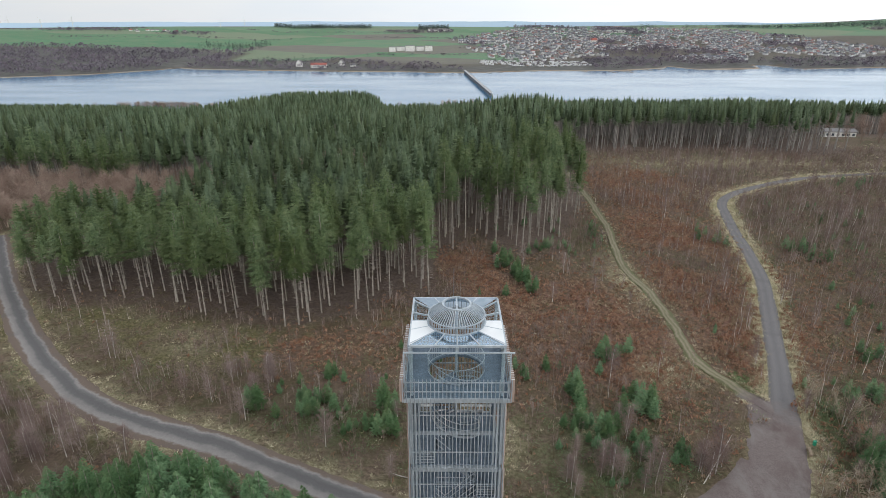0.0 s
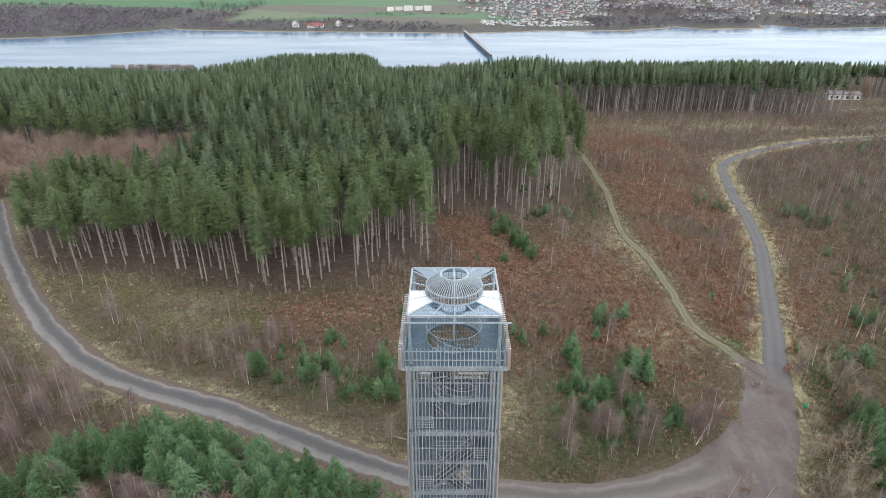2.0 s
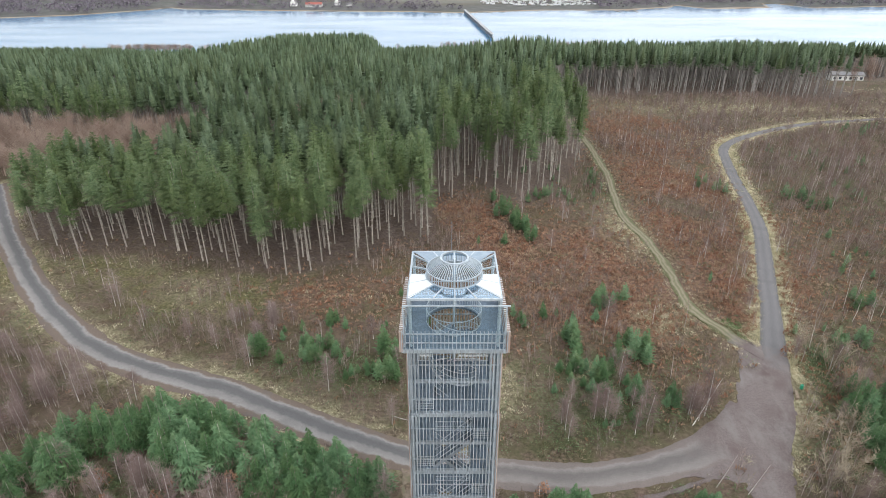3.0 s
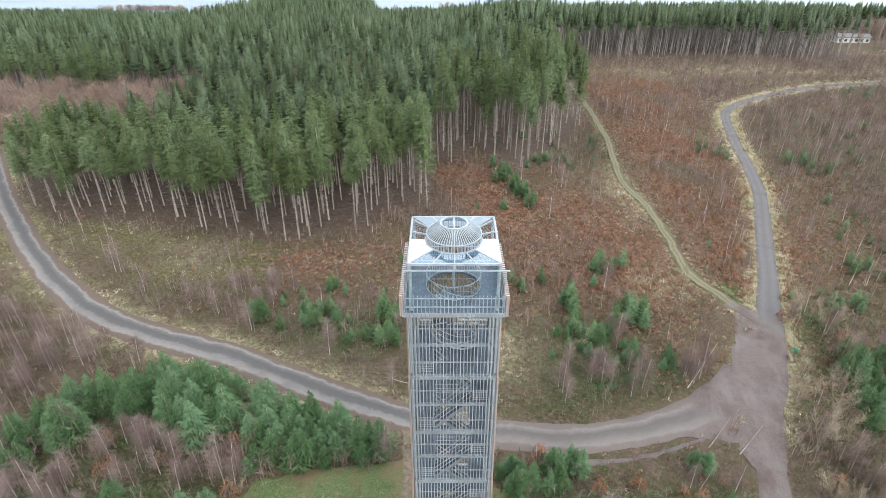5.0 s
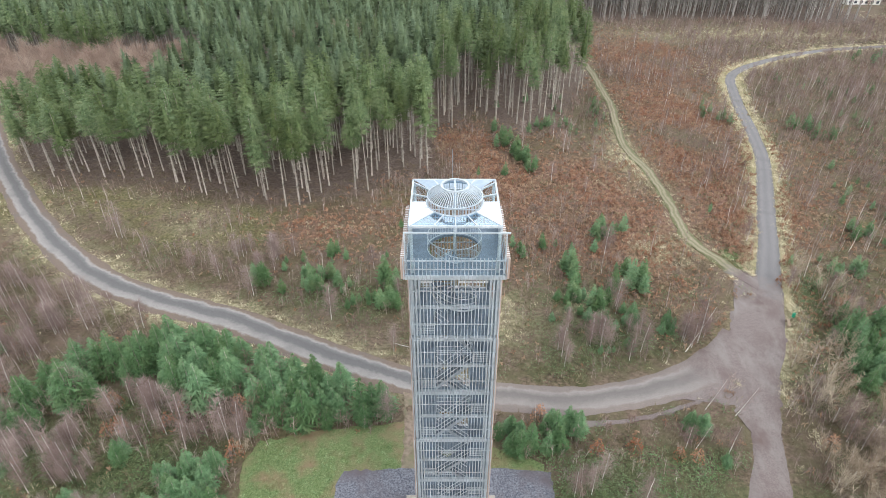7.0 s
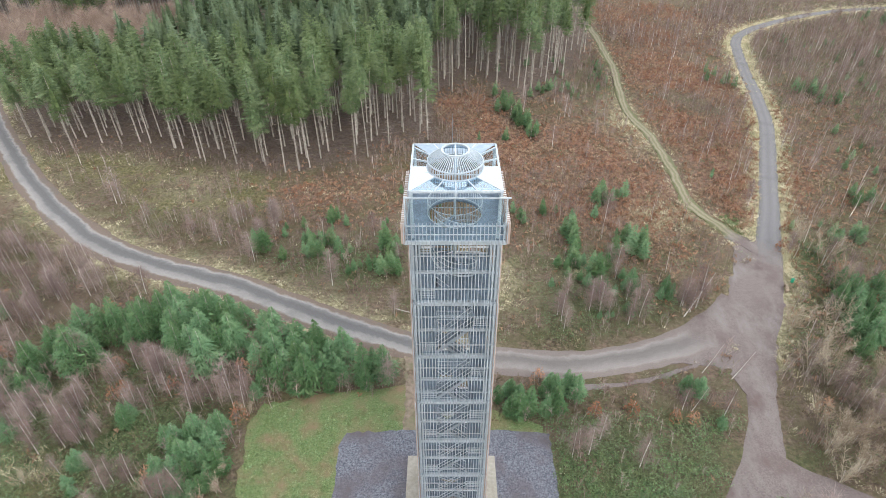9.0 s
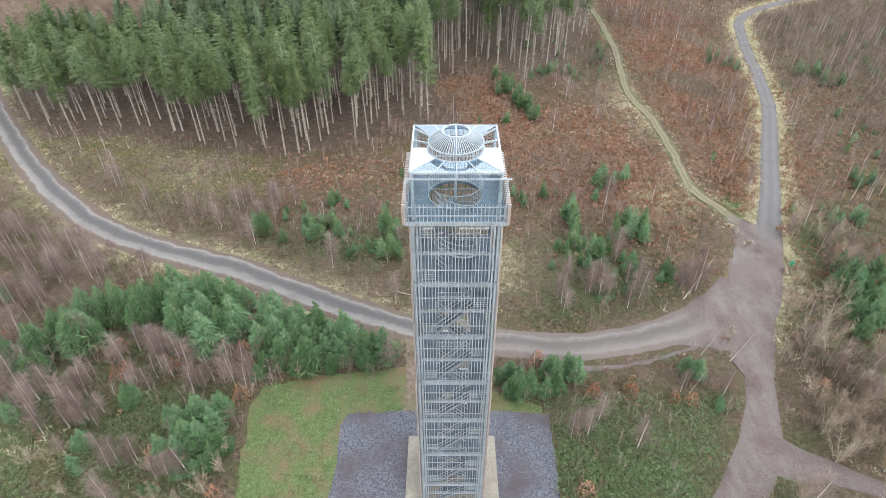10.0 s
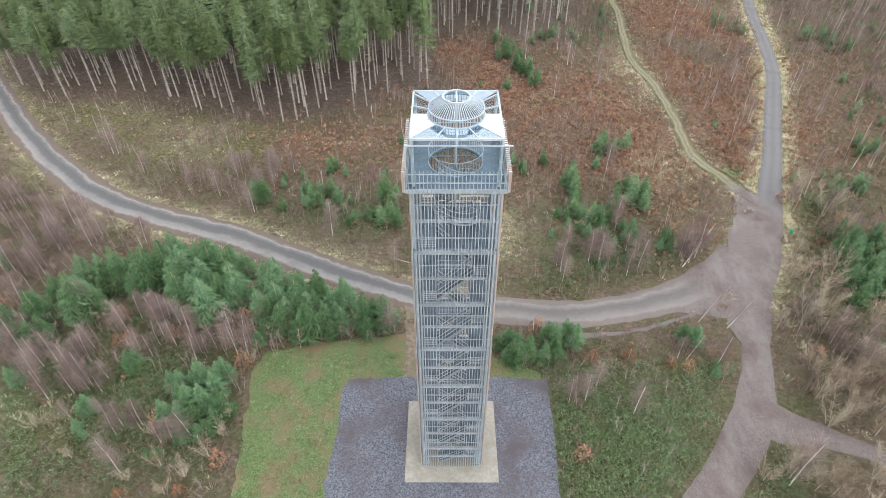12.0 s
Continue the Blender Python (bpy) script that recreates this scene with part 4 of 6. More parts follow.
def tower_roof():
    Z = 41.80
    # outer frame and ring
    bm = bmesh.new()
    for k in range(4):
        a, b = [(-3.05, -3.2), (3.05, -3.2), (3.05, 3.5), (-3.05, 3.5)][k], [(3.05, -3.2), (3.05, 3.5), (-3.05, 3.5), (-3.05, -3.2)][k]
        bar(bm, (*a, Z), (*b, Z), 0.13, 0.15)
    part("roof_frame", bm, STEEL, tower)
    bm = bmesh.new()
    ring(bm, 1.96, Z - 0.05, 0.12, 0.16)
    part("roof_ring", bm, STEEL, tower)
    # radial ribs
    for deg in (45, 66, 90, 114, 135, 180, 0, -22, 22, 158, 202, 225, 246, 270, 294, 315):
        t = radians(deg)
        c, s = math.cos(t), math.sin(t)
        q = min(3.0 / abs(c) if abs(c) > 1e-6 else 99, (3.15 if s < 0 else 3.45) / abs(s) if abs(s) > 1e-6 else 99)
        bm = bmesh.new()
        bar(bm, (1.98 * c, 1.98 * s, Z + 0.03), (q * c, q * s, Z + 0.03), 0.09, 0.12)
        part("roof_rib", bm, STEEL, tower)
    # panels: opaque white on the flanks, tinted panes at the front and the back
    def panel(name, pts, z, material, label):
        bm = bmesh.new()
        top = [bm.verts.new((x, y, z)) for x, y in pts]
        low = [bm.verts.new((x, y, z - 0.015)) for x, y in pts]
        bm.faces.new(top)
        bm.faces.new(low[::-1])
        for k in range(len(pts)):
            bm.faces.new((low[k], low[(k + 1) % len(pts)], top[(k + 1) % len(pts)], top[k]))
        return part(name, bm, material, tower, label)
    def arc(a, b, n=9, r=2.0):
        return [(r * math.cos(radians(a + (b - a) * k / (n - 1))), r * math.sin(radians(a + (b - a) * k / (n - 1)))) for k in range(n)]
    panel("roof_sheet", [(3.02, 0.0)] + arc(0, -45) + [(3.02, -3.16)], Z + 0.085, SHEET, "white opaque roof panel")
    panel("roof_sheet", [(-3.02, -3.16)] + arc(225, 180) + [(-3.02, 0.0)], Z + 0.085, SHEET, "white opaque roof panel")
    panel("roof_sheet", arc(45, 135, 13) + [(-2.98, 3.44), (2.98, 3.44)], Z + 0.06, GREY_SHEET, "blue-grey metal roof sheet")
    for a, b, out, glass in ((225, 315, [(2.98, -3.14), (-2.98, -3.14)], GLASS), (0, 45, [(2.98, 3.44), (2.98, 0.0)], CLEAR), (135, 180, [(-2.98, 0.0), (-2.98, 3.44)], CLEAR)):
        panel("roof_pane", arc(a, b, 13) + out, Z + 0.06, glass, "tinted roof pane").visible_shadow = False
    # crown: a drum of uprights, sloping bars, a ring at the top
    r0, r1, z0, z1, z2 = 1.92, 0.93, Z + 0.05, Z + 0.62, Z + 1.35
    bm = bmesh.new()
    ring(bm, r0, z1 - 0.03, 0.07, 0.07)
    part("crown_drum_ring", bm, STEEL, tower)
    bm = bmesh.new()
    ring(bm, r1, z2 - 0.05, 0.12, 0.12)
    part("crown_top_ring", bm, STEEL, tower)
    bm = bmesh.new()
    loops = []
    for k in range(64):
        c, q = math.cos(2 * math.pi * k / 64), math.sin(2 * math.pi * k / 64)
        loops.append([bm.verts.new((r * c, r * q, z)) for r, z in ((r0 - 0.02, z1 - 0.05), (r1 - 0.02, z2 - 0.05))])
    for k in range(64):
        a, b = loops[k], loops[(k + 1) % 64]
        bm.faces.new((a[0], b[0], b[1], a[1]))
    part("crown_glazing", bm, SMOKED, tower, "tinted glazing under the crown's bars").visible_shadow = False
    bm = bmesh.new()
    bar(bm, (0, -0.93, z2), (0, 0.93, z2), 0.10)
    part("crown_cross_bar", bm, STEEL, tower)
    bm = bmesh.new()
    bar(bm, (0, 0, z0), (0, 0, z0 + (z1 - z0)), 0.04)
    up = bpy.data.meshes.new("crown_upright")
    bm.to_mesh(up)
    bm.free()
    up.materials.append(STEEL)
    bm = bmesh.new()
    bar(bm, (r0, 0, z1), (r1, 0, z2), 0.04)
    sl = bpy.data.meshes.new("crown_bar")
    bm.to_mesh(sl)
    bm.free()
    sl.materials.append(STEEL)
    for k in range(64):
        t = 2 * math.pi * k / 64
        share("crown_upright", up, tower, r0 * math.cos(t), r0 * math.sin(t), 0)
        share("crown_bar", sl, tower, 0, 0, 0, math.degrees(t))
    bm = bmesh.new()
    bar(bm, (-0.15, 3.46, Z), (-0.15, 3.46, Z + 2.5), 0.026, sides=6)
    part("lightning_rod", bm, STEEL_DARK, tower, "thin lightning rod")


def tower_slats():
    def slat(h, wood=SLAT, deep=0.05):
        bm = bmesh.new()
        block(bm, -0.024, 0.024, -deep, deep, 0, h)
        me = bpy.data.meshes.new("slat")
        bm.to_mesh(me)
        bm.free()
        me.materials.append(wood)
        me.materials.append(SHEET)
        if deep > 0.05:
            # the top faces of the deep slats take the pale second material
            me.polygons[1].material_index = 1
        return me
    n, rest = 26, []
    for low, z, o in ((0.35, 9.42, 3.37), (9.46, 20.57, 3.33), (20.61, 32.12, 3.29), (32.16, 37.9, 3.25)):
        me, side = slat(z - low), slat(z - low, SIDE_SLAT)
        for k in range(n + 1):
            q = -o + 0.06 + (2 * o - 0.12) * k / n
            share("slat", me, tower, q, -o, low)
            for s in (-1, 1):
                share("slat", side, tower, s * o, q, low, 90)
            rest.append((q, o, low, z))
    me, side = slat(1.72), slat(1.72, SIDE_SLAT, 0.12)
    for k in range(28):
        q = -WIDE + 0.06 + (2 * WIDE - 0.12) * k / 27
        share("slat", me, tower, q, -WIDE, 37.85)
        for s in (-1, 1):
            share("slat", side, tower, s * WIDE, q, 37.85, 90)
        rest.append((q, WIDE, 37.85, 39.57))
    bm = bmesh.new()
    for q, o, a, b in rest:
        block(bm, q - 0.034, q + 0.034, o - 0.055, o + 0.055, a, b)
    tagged(part("far_slats", bm, SLAT, tower), kind="stuff")


tower_frame()
tower_stairs()
tower_platform()
tower_roof()


# ---------------------------------------------------------------- plants
def arrays(v, f, m=0):
    f = np.array(f, np.int32)
    return np.array(v, float), f, (np.full(len(f), m, np.int32) if np.isscalar(m) else np.array(m, np.int32))


def conifer_crown(seed, h, base, radius, whorls, arms, twigs, droop=0.30, full=0.75, broad=0.34, tiers=False):
    """Needled branches in whorls round a stem of height h, from base upwards."""
    r = np.random.default_rng(seed)
    v, f = [], []
    for w in range(whorls):
        a0 = r.random() * 6.28
        for k in range(arms if w < 0.85 * whorls else max(3, arms - 2)):
            u = min(0.99, (w + (r.random() * 0.4 if tiers else r.random() * 1.6)) / whorls)
            z = base + (h - base) * u
            reach = radius * (1 - u) ** full * (0.55 + 0.45 * min(1, u * 5)) + 0.12
            a = a0 + 6.283 * k / arms + r.normal(0, 0.25)
            L = reach * r.uniform(0.7, 1.15)
            dz = -droop * L * r.uniform(0.4, 1.3) * (1 - 1.5 * u)
            c, s = math.cos(a), math.sin(a)
            wdt = (broad * L + 0.12) * r.uniform(0.8, 1.2)
            def at(t, side, dip=0.0):
                return (c * L * t - s * wdt * side, s * L * t + c * wdt * side, z + dz * t * t + r.normal(0, 0.05) + dip)
            if twigs == 0:
                b = len(v)
                v += [at(0.08, 0), at(0.6, 0.8, -0.12), at(1.0, 0, 0.05), at(0.55, -0.8, -0.12)]
                f += [(b, b + 1, b + 2), (b, b + 2, b + 3)]
            else:
                for q in range(twigs):
                    t = 0.15 + 0.7 * q / twigs
                    spread = 1.0 - 0.55 * abs(t - 0.35)
                    for side in (-1, 1):
                        b = len(v)
                        v += [at(t, 0), at(t + 0.66 / (twigs + 0.6), 0.12 * side), at(t + 0.26 + 0.14 * r.random(), side * spread * r.uniform(0.7, 1.2), -0.10 - 0.12 * r.random())]
                        f.append((b, b + 1, b + 2))
                b = len(v)
                v += [at(0.55, 0.16), at(0.55, -0.16), at(1.08, 0, 0.06)]
                f.append((b, b + 1, b + 2))
    return arrays(v, f)


def cone(h, base, radius, sides=7, seed=0, top=0.86):
    """The dense inside of a needled crown."""
    r = np.random.default_rng(seed)
    v = [(0, 0, base + (h - base) * top)]
    for z, q in ((base + (h - base) * 0.45, 0.62), (base + (h - base) * 0.12, 1.0)):
        v += [(radius * q * k * math.cos(6.283 * s / sides), radius * q * k * math.sin(6.283 * s / sides), z + r.normal(0, 0.4)) for s in range(sides) for k in (r.uniform(0.75, 1.15),)]
    v.append((0, 0, base + 0.4))
    f = []
    for s in range(sides):
        a, b = 1 + s, 1 + (s + 1) % sides
        f += [(0, a, b), (a, a + sides, b + sides), (a, b + sides, b), (a + sides, len(v) - 1, b + sides)]
    return arrays(v, f)


def stem(h, r0, r1, sides, bend=0.0, m=0, cuts=4):
    v, f = [], []
    for k in range(cuts + 1):
        t = k / cuts
        rr = r0 + (r1 - r0) * t
        for s in range(sides):
            a = 6.283 * s / sides
            v.append((rr * math.cos(a) + bend * t * t, rr * math.sin(a), h * t))
    for k in range(cuts):
        for s in range(sides):
            a, b = k * sides + s, k * sides + (s + 1) % sides
            f += [(a, b, b + sides), (a, b + sides, a + sides)]
    return arrays(v, f, m)


def join(*sets):
    v, f, m, b = [], [], [], 0
    for a, c, d in sets:
        v.append(a)
        f.append(c + b)
        m.append(d)
        b += len(a)
    return np.concatenate(v), np.concatenate(f), np.concatenate(m)


def dead_twigs(seed, z0, z1, n, L):
    """Short bare branches on a lower stem."""
    r = np.random.default_rng(seed)
    v, f = [], []
    for k in range(n):
        a, z, q = r.random() * 6.28, r.uniform(z0, z1), L * r.uniform(0.4, 1.2)
        c, s = math.cos(a), math.sin(a)
        b = len(v)
        v += [(0, 0, z - 0.03), (0, 0, z + 0.04), (c * q, s * q, z - 0.1 * q)]
        f.append((b, b + 1, b + 2))
    return arrays(v, f)


def twiggy(seed, h, stems, twigs, spread, thick, twig, m_stem=0, m_twig=1, low=0.25, lean=0.12, fine=0.034):
    """A bare young tree: slim stems, a haze of upward twigs."""
    r = np.random.default_rng(seed)
    v, f, m = [], [], []
    lines = []
    for k in range(stems):
        a = r.random() * 6.28
        o = (r.normal(0, 0.12 * spread), r.normal(0, 0.12 * spread))
        ln = lean * h * r.uniform(0.3, 1.4)
        lines.append((o, (o[0] + ln * math.cos(a), o[1] + ln * math.sin(a)), h * r.uniform(0.75, 1.0)))
    def blade(p, q, w0, w1, mat):
        p, q = np.array(p), np.array(q)
        d = q - p
        a = r.random() * 6.28
        s = np.cross(d, (math.cos(a), math.sin(a), 0.3))
        s = s / (np.linalg.norm(s) + 1e-9)
        b = len(v)
        if w1 > 0:
            v.extend([p - s * w0 / 2, p + s * w0 / 2, q + s * w1 / 2, q - s * w1 / 2])
            f.extend([(b, b + 1, b + 2), (b, b + 2, b + 3)])
            m.extend([mat, mat])
        else:
            v.extend([p - s * w0 / 2, p + s * w0 / 2, q])
            f.append((b, b + 1, b + 2))
            m.append(mat)
    for (ox, oy), (tx, ty), hh in lines:
        mid = (ox * 0.5 + tx * 0.5 + r.normal(0, 0.02 * h), oy * 0.5 + ty * 0.5 + r.normal(0, 0.02 * h), hh * 0.5)
        for turn in range(2):
            blade((ox, oy, 0), mid, thick, thick * 0.7, m_stem)
            blade(mid, (tx, ty, hh), thick * 0.7, thick * 0.25, m_stem)
    for k in range(twigs):
        (ox, oy), (tx, ty), hh = lines[k % stems]
        t = low + (1 - low) * r.random() ** 0.8
        p = (ox + (tx - ox) * t, oy + (ty - oy) * t, hh * t)
        a, L = r.random() * 6.28, twig * h * r.uniform(0.5, 1.2) * (1.15 - 0.6 * t)
        q = (p[0] + L * 0.62 * math.cos(a) * spread, p[1] + L * 0.62 * math.sin(a) * spread, p[2] + L * r.uniform(0.35, 0.9))
        blade(p, q, fine, 0, m_twig)
        if k % 2 == 0:
            c = r.random() * 6.28
            j = [p[i] + (q[i] - p[i]) * 0.45 for i in range(3)]
            blade(j, (j[0] + L * 0.35 * math.cos(c), j[1] + L * 0.35 * math.sin(c), j[2] + L * 0.4), fine * 0.8, 0, m_twig)
    return np.array(v), np.array(f, np.int32), np.array(m, np.int32)


def tuft(seed, n, h, w, lean, rad):
    """Blades or fronds from one root."""
    r = np.random.default_rng(seed)
    v, f = [], []
    for k in range(n):
        a, L = r.random() * 6.28, h * r.uniform(0.6, 1.2)
        c, s = math.cos(a), math.sin(a)
        o = rad * r.random()
        q = lean * r.uniform(0.3, 1.2)
        b = len(v)
        v += [(c * o - s * w / 2, s * o + c * w / 2, 0), (c * o + s * w / 2, s * o - c * w / 2, 0), (c * (o + q), s * (o + q), L)]
        f.append((b, b + 1, b + 2))
    return arrays(v, f)


def fronds(seed, n, L, w):
    """Arching, broken bracken fronds."""
    r = np.random.default_rng(seed)
    v, f = [], []
    for k in range(n):
        a, q = r.random() * 6.28, L * r.uniform(0.6, 1.2)
        c, s = math.cos(a), math.sin(a)
        h, o = r.uniform(0.15, 0.55), r.uniform(0, 0.25)
        b = len(v)
        v += [(c * o, s * o, 0.05), (c * q * 0.6 - s * w, s * q * 0.6 + c * w, h + r.normal(0, 0.08)), (c * q * 0.6 + s * w, s * q * 0.6 - c * w, h * 0.8), (c * q, s * q, h * r.uniform(0.0, 0.7))]
        f += [(b, b + 1, b + 2), (b + 1, b + 3, b + 2)]
    return arrays(v, f)


def leaf_heap(seed, n, rad, h, size):
    """A mound of small loose leaves."""
    r = np.random.default_rng(seed)
    v, f = [], []
    for k in range(n):
        a, q = r.random() * 6.28, rad * math.sqrt(r.random())
        p = np.array((q * math.cos(a), q * math.sin(a), h * (1 - (q / rad) ** 2) * r.uniform(0.3, 1.0) + 0.05))
        d1, d2 = r.normal(0, 1, 3), r.normal(0, 1, 3)
        d1[2] *= 0.5
        d2[2] *= 0.5
        d1, d2 = d1 / np.linalg.norm(d1) * size, d2 / np.linalg.norm(d2) * size
        b = len(v)
        v += [p - d1, p + d2 * 0.6, p + d1, p - d2 * 0.6]
        f += [(b, b + 1, b + 2), (b, b + 2, b + 3)]
    return arrays(v, f)


def plant_mesh(name, data, materials):
    v, f, mi = data
    me = bpy.data.meshes.new(name)
    me.from_pydata(v.tolist(), [], f.tolist())
    me.polygons.foreach_set("material_index", mi)
    for m in materials:
        me.materials.append(m)
    me.update()
    return me


def scatter(x0, x1, y0, y1, n, seed):
    """Places in view from the hilltop's south side."""
    r = np.random.default_rng(seed)
    x, y = r.uniform(x0, x1, n), r.uniform(y0, y1, n)
    ok = np.abs(x) < (y + 36 + 22) * 0.80 + 6
    return x[ok], y[ok], r


def in_yard(x, y):
    return ((x > -25.6) & (x < 12.6) & (y < 9.4)) | ((x > -25) & (x < -3) & (y < 12 + (x + 25) * 0.17)) | ((x > -7) & (x < -2.5) & (y < 22))


# tall spruces along the forest's rim, each a tree of its own
def spruce_kinds():
    kinds = []
    for k, (h, b, rad) in enumerate(((24, 12.6, 2.7), (25, 14.4, 2.5), (22, 12.0, 2.6), (26, 12.6, 2.9), (21, 12.0, 2.2), (25, 8.5, 3.0), (26, 16.4, 2.3), (27, 17.4, 2.5), (25, 15.4, 2.0))):
        crown = plant_mesh("crown", join(conifer_crown(40 + k, h, b, rad, 19, 8, 4, 0.26, 0.55, 0.36), cone(h, b + 2, rad * 0.32, 6, k)), [NEEDLES])
        t = join(stem(h * 0.86, 0.18, 0.05, 8, 0.25 * (k % 6 - 2.5)), dead_twigs(k, h * 0.10, b + 3, 60, 1.5))
        kinds.append((plant_mesh("trunk", t, [BARK]), crown))
    return kinds


def plant_tree(name, meshes, x, y, turn, wide, tall, label, category, group, lean=0.0):
    top = new(name)
    top.matrix_basis = Matrix.LocRotScale((x, y, float(height(x, y)) - 0.12), Euler((radians(1.5 * math.sin(x * 3)), radians(lean + 1.5 * math.cos(y * 3)), turn)), (wide, wide, tall))
    tagged(top, label, category, group)
    for part_name, me in zip(("trunk", "crown"), meshes):
        ob = new(part_name, me)
        ob.parent = top
    return top


def stand(x, y):
    """Height of the stand here, against 24 m."""
    k = steps(x, [(-130, 0.80), (-75, 0.80), (-45, 0.93), (-25, 1.02), (0, 1.06), (30, 1.0), (60, 0.95)])
    k = k + (1.06 - k) * float(smooth(130, 240, y))
    return k * (0.88 if x > 56 else 1.0)


def forest():
    r = np.random.default_rng(77)
    xs, ys = [], []
    y = 70.0
    while y < 520:
        step = 4.3 + 0.6 * smooth(100, 150, y) - 0.5 * smooth(230, 330, y)
        half = (y + 40) * 0.82 + 12
        n = int(2 * half / step)
        x = -half + step * np.arange(n) + r.normal(0, 0.30 * step, n)
        xs.append(x)
        ys.append(y + r.normal(0, 0.30 * step, n))
        y += step
    x, y = np.concatenate(xs), np.concatenate(ys)
    depth = y - forest_edge(x)
    keep = (depth > 0) & (x < 330) & ~((x > 45) & (y < 243)) & (off_road(x, y) > 1.5)
    # no spruces in the bare deciduous stand, and thin ground on the flanks
    bare = (x < -82) & (x > -230) & (y < 177 + 5 * np.sin(x / 9)) & (y > 128 + 0.12 * (x + 82))
    bare |= (np.hypot((x + 38) / 9, (y - 170) / 7) < 1)
    keep &= ~bare & ~((x > 178) & (y < 300) & (r.random(len(x)) < 0.35)) & ~((x > 210) & (y < 345)) & ~((y > 420) & (x > 60))
    x, y, depth = x[keep], y[keep], depth[keep]
    # distance in from the sides as well
    rim = np.minimum(depth, np.where(y < 190, np.abs(48 - x) + 0.0 * y, 99))
    order = np.argsort(rim + 0.02 * y)
    near = [i for i in order if y[i] < 190][:290]
    chosen = set(near)
    kinds = spruce_kinds()
    for i in near:
        k = 6 + r.integers(3) if x[i] > -4 and r.random() < 0.8 else r.integers(6)
        plant_tree("spruce", kinds[k], x[i], y[i], r.random() * 6.28, r.uniform(0.85, 1.2), r.uniform(0.82, 1.10) * stand(x[i], y[i]),
                   "tall mature spruce with a bare lower trunk", "spruce tree", "spruces at the forest edge")
    def as_bark(t):
        return t[0], t[1], t[2] + 1
    mids = [join(conifer_crown(60 + k, 24, 12.5, 2.7, 13, 7, 2, 0.30, 0.58, 0.40), cone(24, 13.5, 1.5, 6, k, 0.98), as_bark(stem(16, 0.17, 0.10, 4, 0, 0, 1))) for k in range(6)]
    # rim trees with tall bare trunks, then trees inside the stand, whose tops alone show
    fars = [join(conifer_crown(80 + k, 24, 13.0, 2.5, 12, 6, 1, 0.30, 0.66, 0.46), cone(24, 14.5, 1.0, 5, k, 0.95), as_bark(stem(18, 0.24, 0.13, 4, 0, 0, 1))) for k in range(4)]
    fars += [join(conifer_crown(85 + k, 24, 15.5, 2.3, 7, 4, 0, 0.50, 0.80, 0.50), cone(24, 14.5, 1.45, 5, k, 0.97), as_bark(stem(16, 0.22, 0.12, 3, 0, 0, 1))) for k in range(5)]
    s1, s2 = [], []
    hs = height(x, y)
    for i in range(len(x)):
        if i in chosen:
            continue
        tall = (r.uniform(0.80, 1.09) if y[i] < 250 else r.uniform(0.93, 1.05)) * stand(x[i], y[i])
        row = (r.integers(6) if y[i] < 215 else r.integers(4) if depth[i] < 40 else 4 + r.integers(5), x[i], y[i], hs[i] - 0.2, r.random() * 6.28, r.uniform(0.85, 1.25), tall)
        (s1 if y[i] < 215 else s2).append(row)
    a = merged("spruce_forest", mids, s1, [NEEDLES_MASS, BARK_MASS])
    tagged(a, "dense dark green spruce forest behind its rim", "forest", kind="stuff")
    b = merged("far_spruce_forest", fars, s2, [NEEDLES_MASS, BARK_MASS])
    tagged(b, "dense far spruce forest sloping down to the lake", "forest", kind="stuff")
    # bare deciduous stand, and the trees on the near shore
    bt = [twiggy(90 + k, 13, 4, 170, 1.35, 0.14, 0.30, 0, 1, 0.30, 0.12, 0.10) for k in range(4)]
    x, y, r = scatter(-260, -80, 100, 182, 2600, 5)
    ok = (y > 127 + 0.12 * (x + 82)) & (y < 179) & (x < -83) & (off_road(x, y) > 2)
    spots = [(r.integers(4), a, b, h - 0.2, r.random() * 6.28, r.uniform(0.8, 1.2), r.uniform(0.7, 1.05)) for a, b, h in zip(x[ok], y[ok], height(x[ok], y[ok]))][:350]
    for k in range(70):
        a, b = r.uniform(208, 330), r.uniform(268, 345)
        if not (206 < a < 236 and 288 < b < 306):
            spots.append((r.integers(4), a, b, float(height(a, b)) - 0.2, r.random() * 6.28, 1.0, r.uniform(0.7, 1.3)))
    spots += [(r.integers(4), -38 + r.normal(0, 4), 168 + r.normal(0, 3), 0, r.random() * 6.28, 1.0, 1.35) for k in range(12)]
    for cx, w, n in ((-430, 42, 80), (110, 60, 120)):
        for k in range(n):
            a, b = cx + r.normal(0, w), 868 + r.normal(0, 10)
            spots.append((r.integers(4), a, b, float(height(a, b)) - 0.3, r.random() * 6.28, 1.6, r.uniform(0.95, 1.3) if cx > 0 else r.uniform(0.75, 1.05)))
    tagged(merged("bare_woodland", bt, spots, [WOODS, WOODS]), "leafless reddish-brown deciduous wood", "woodland", kind="stuff")


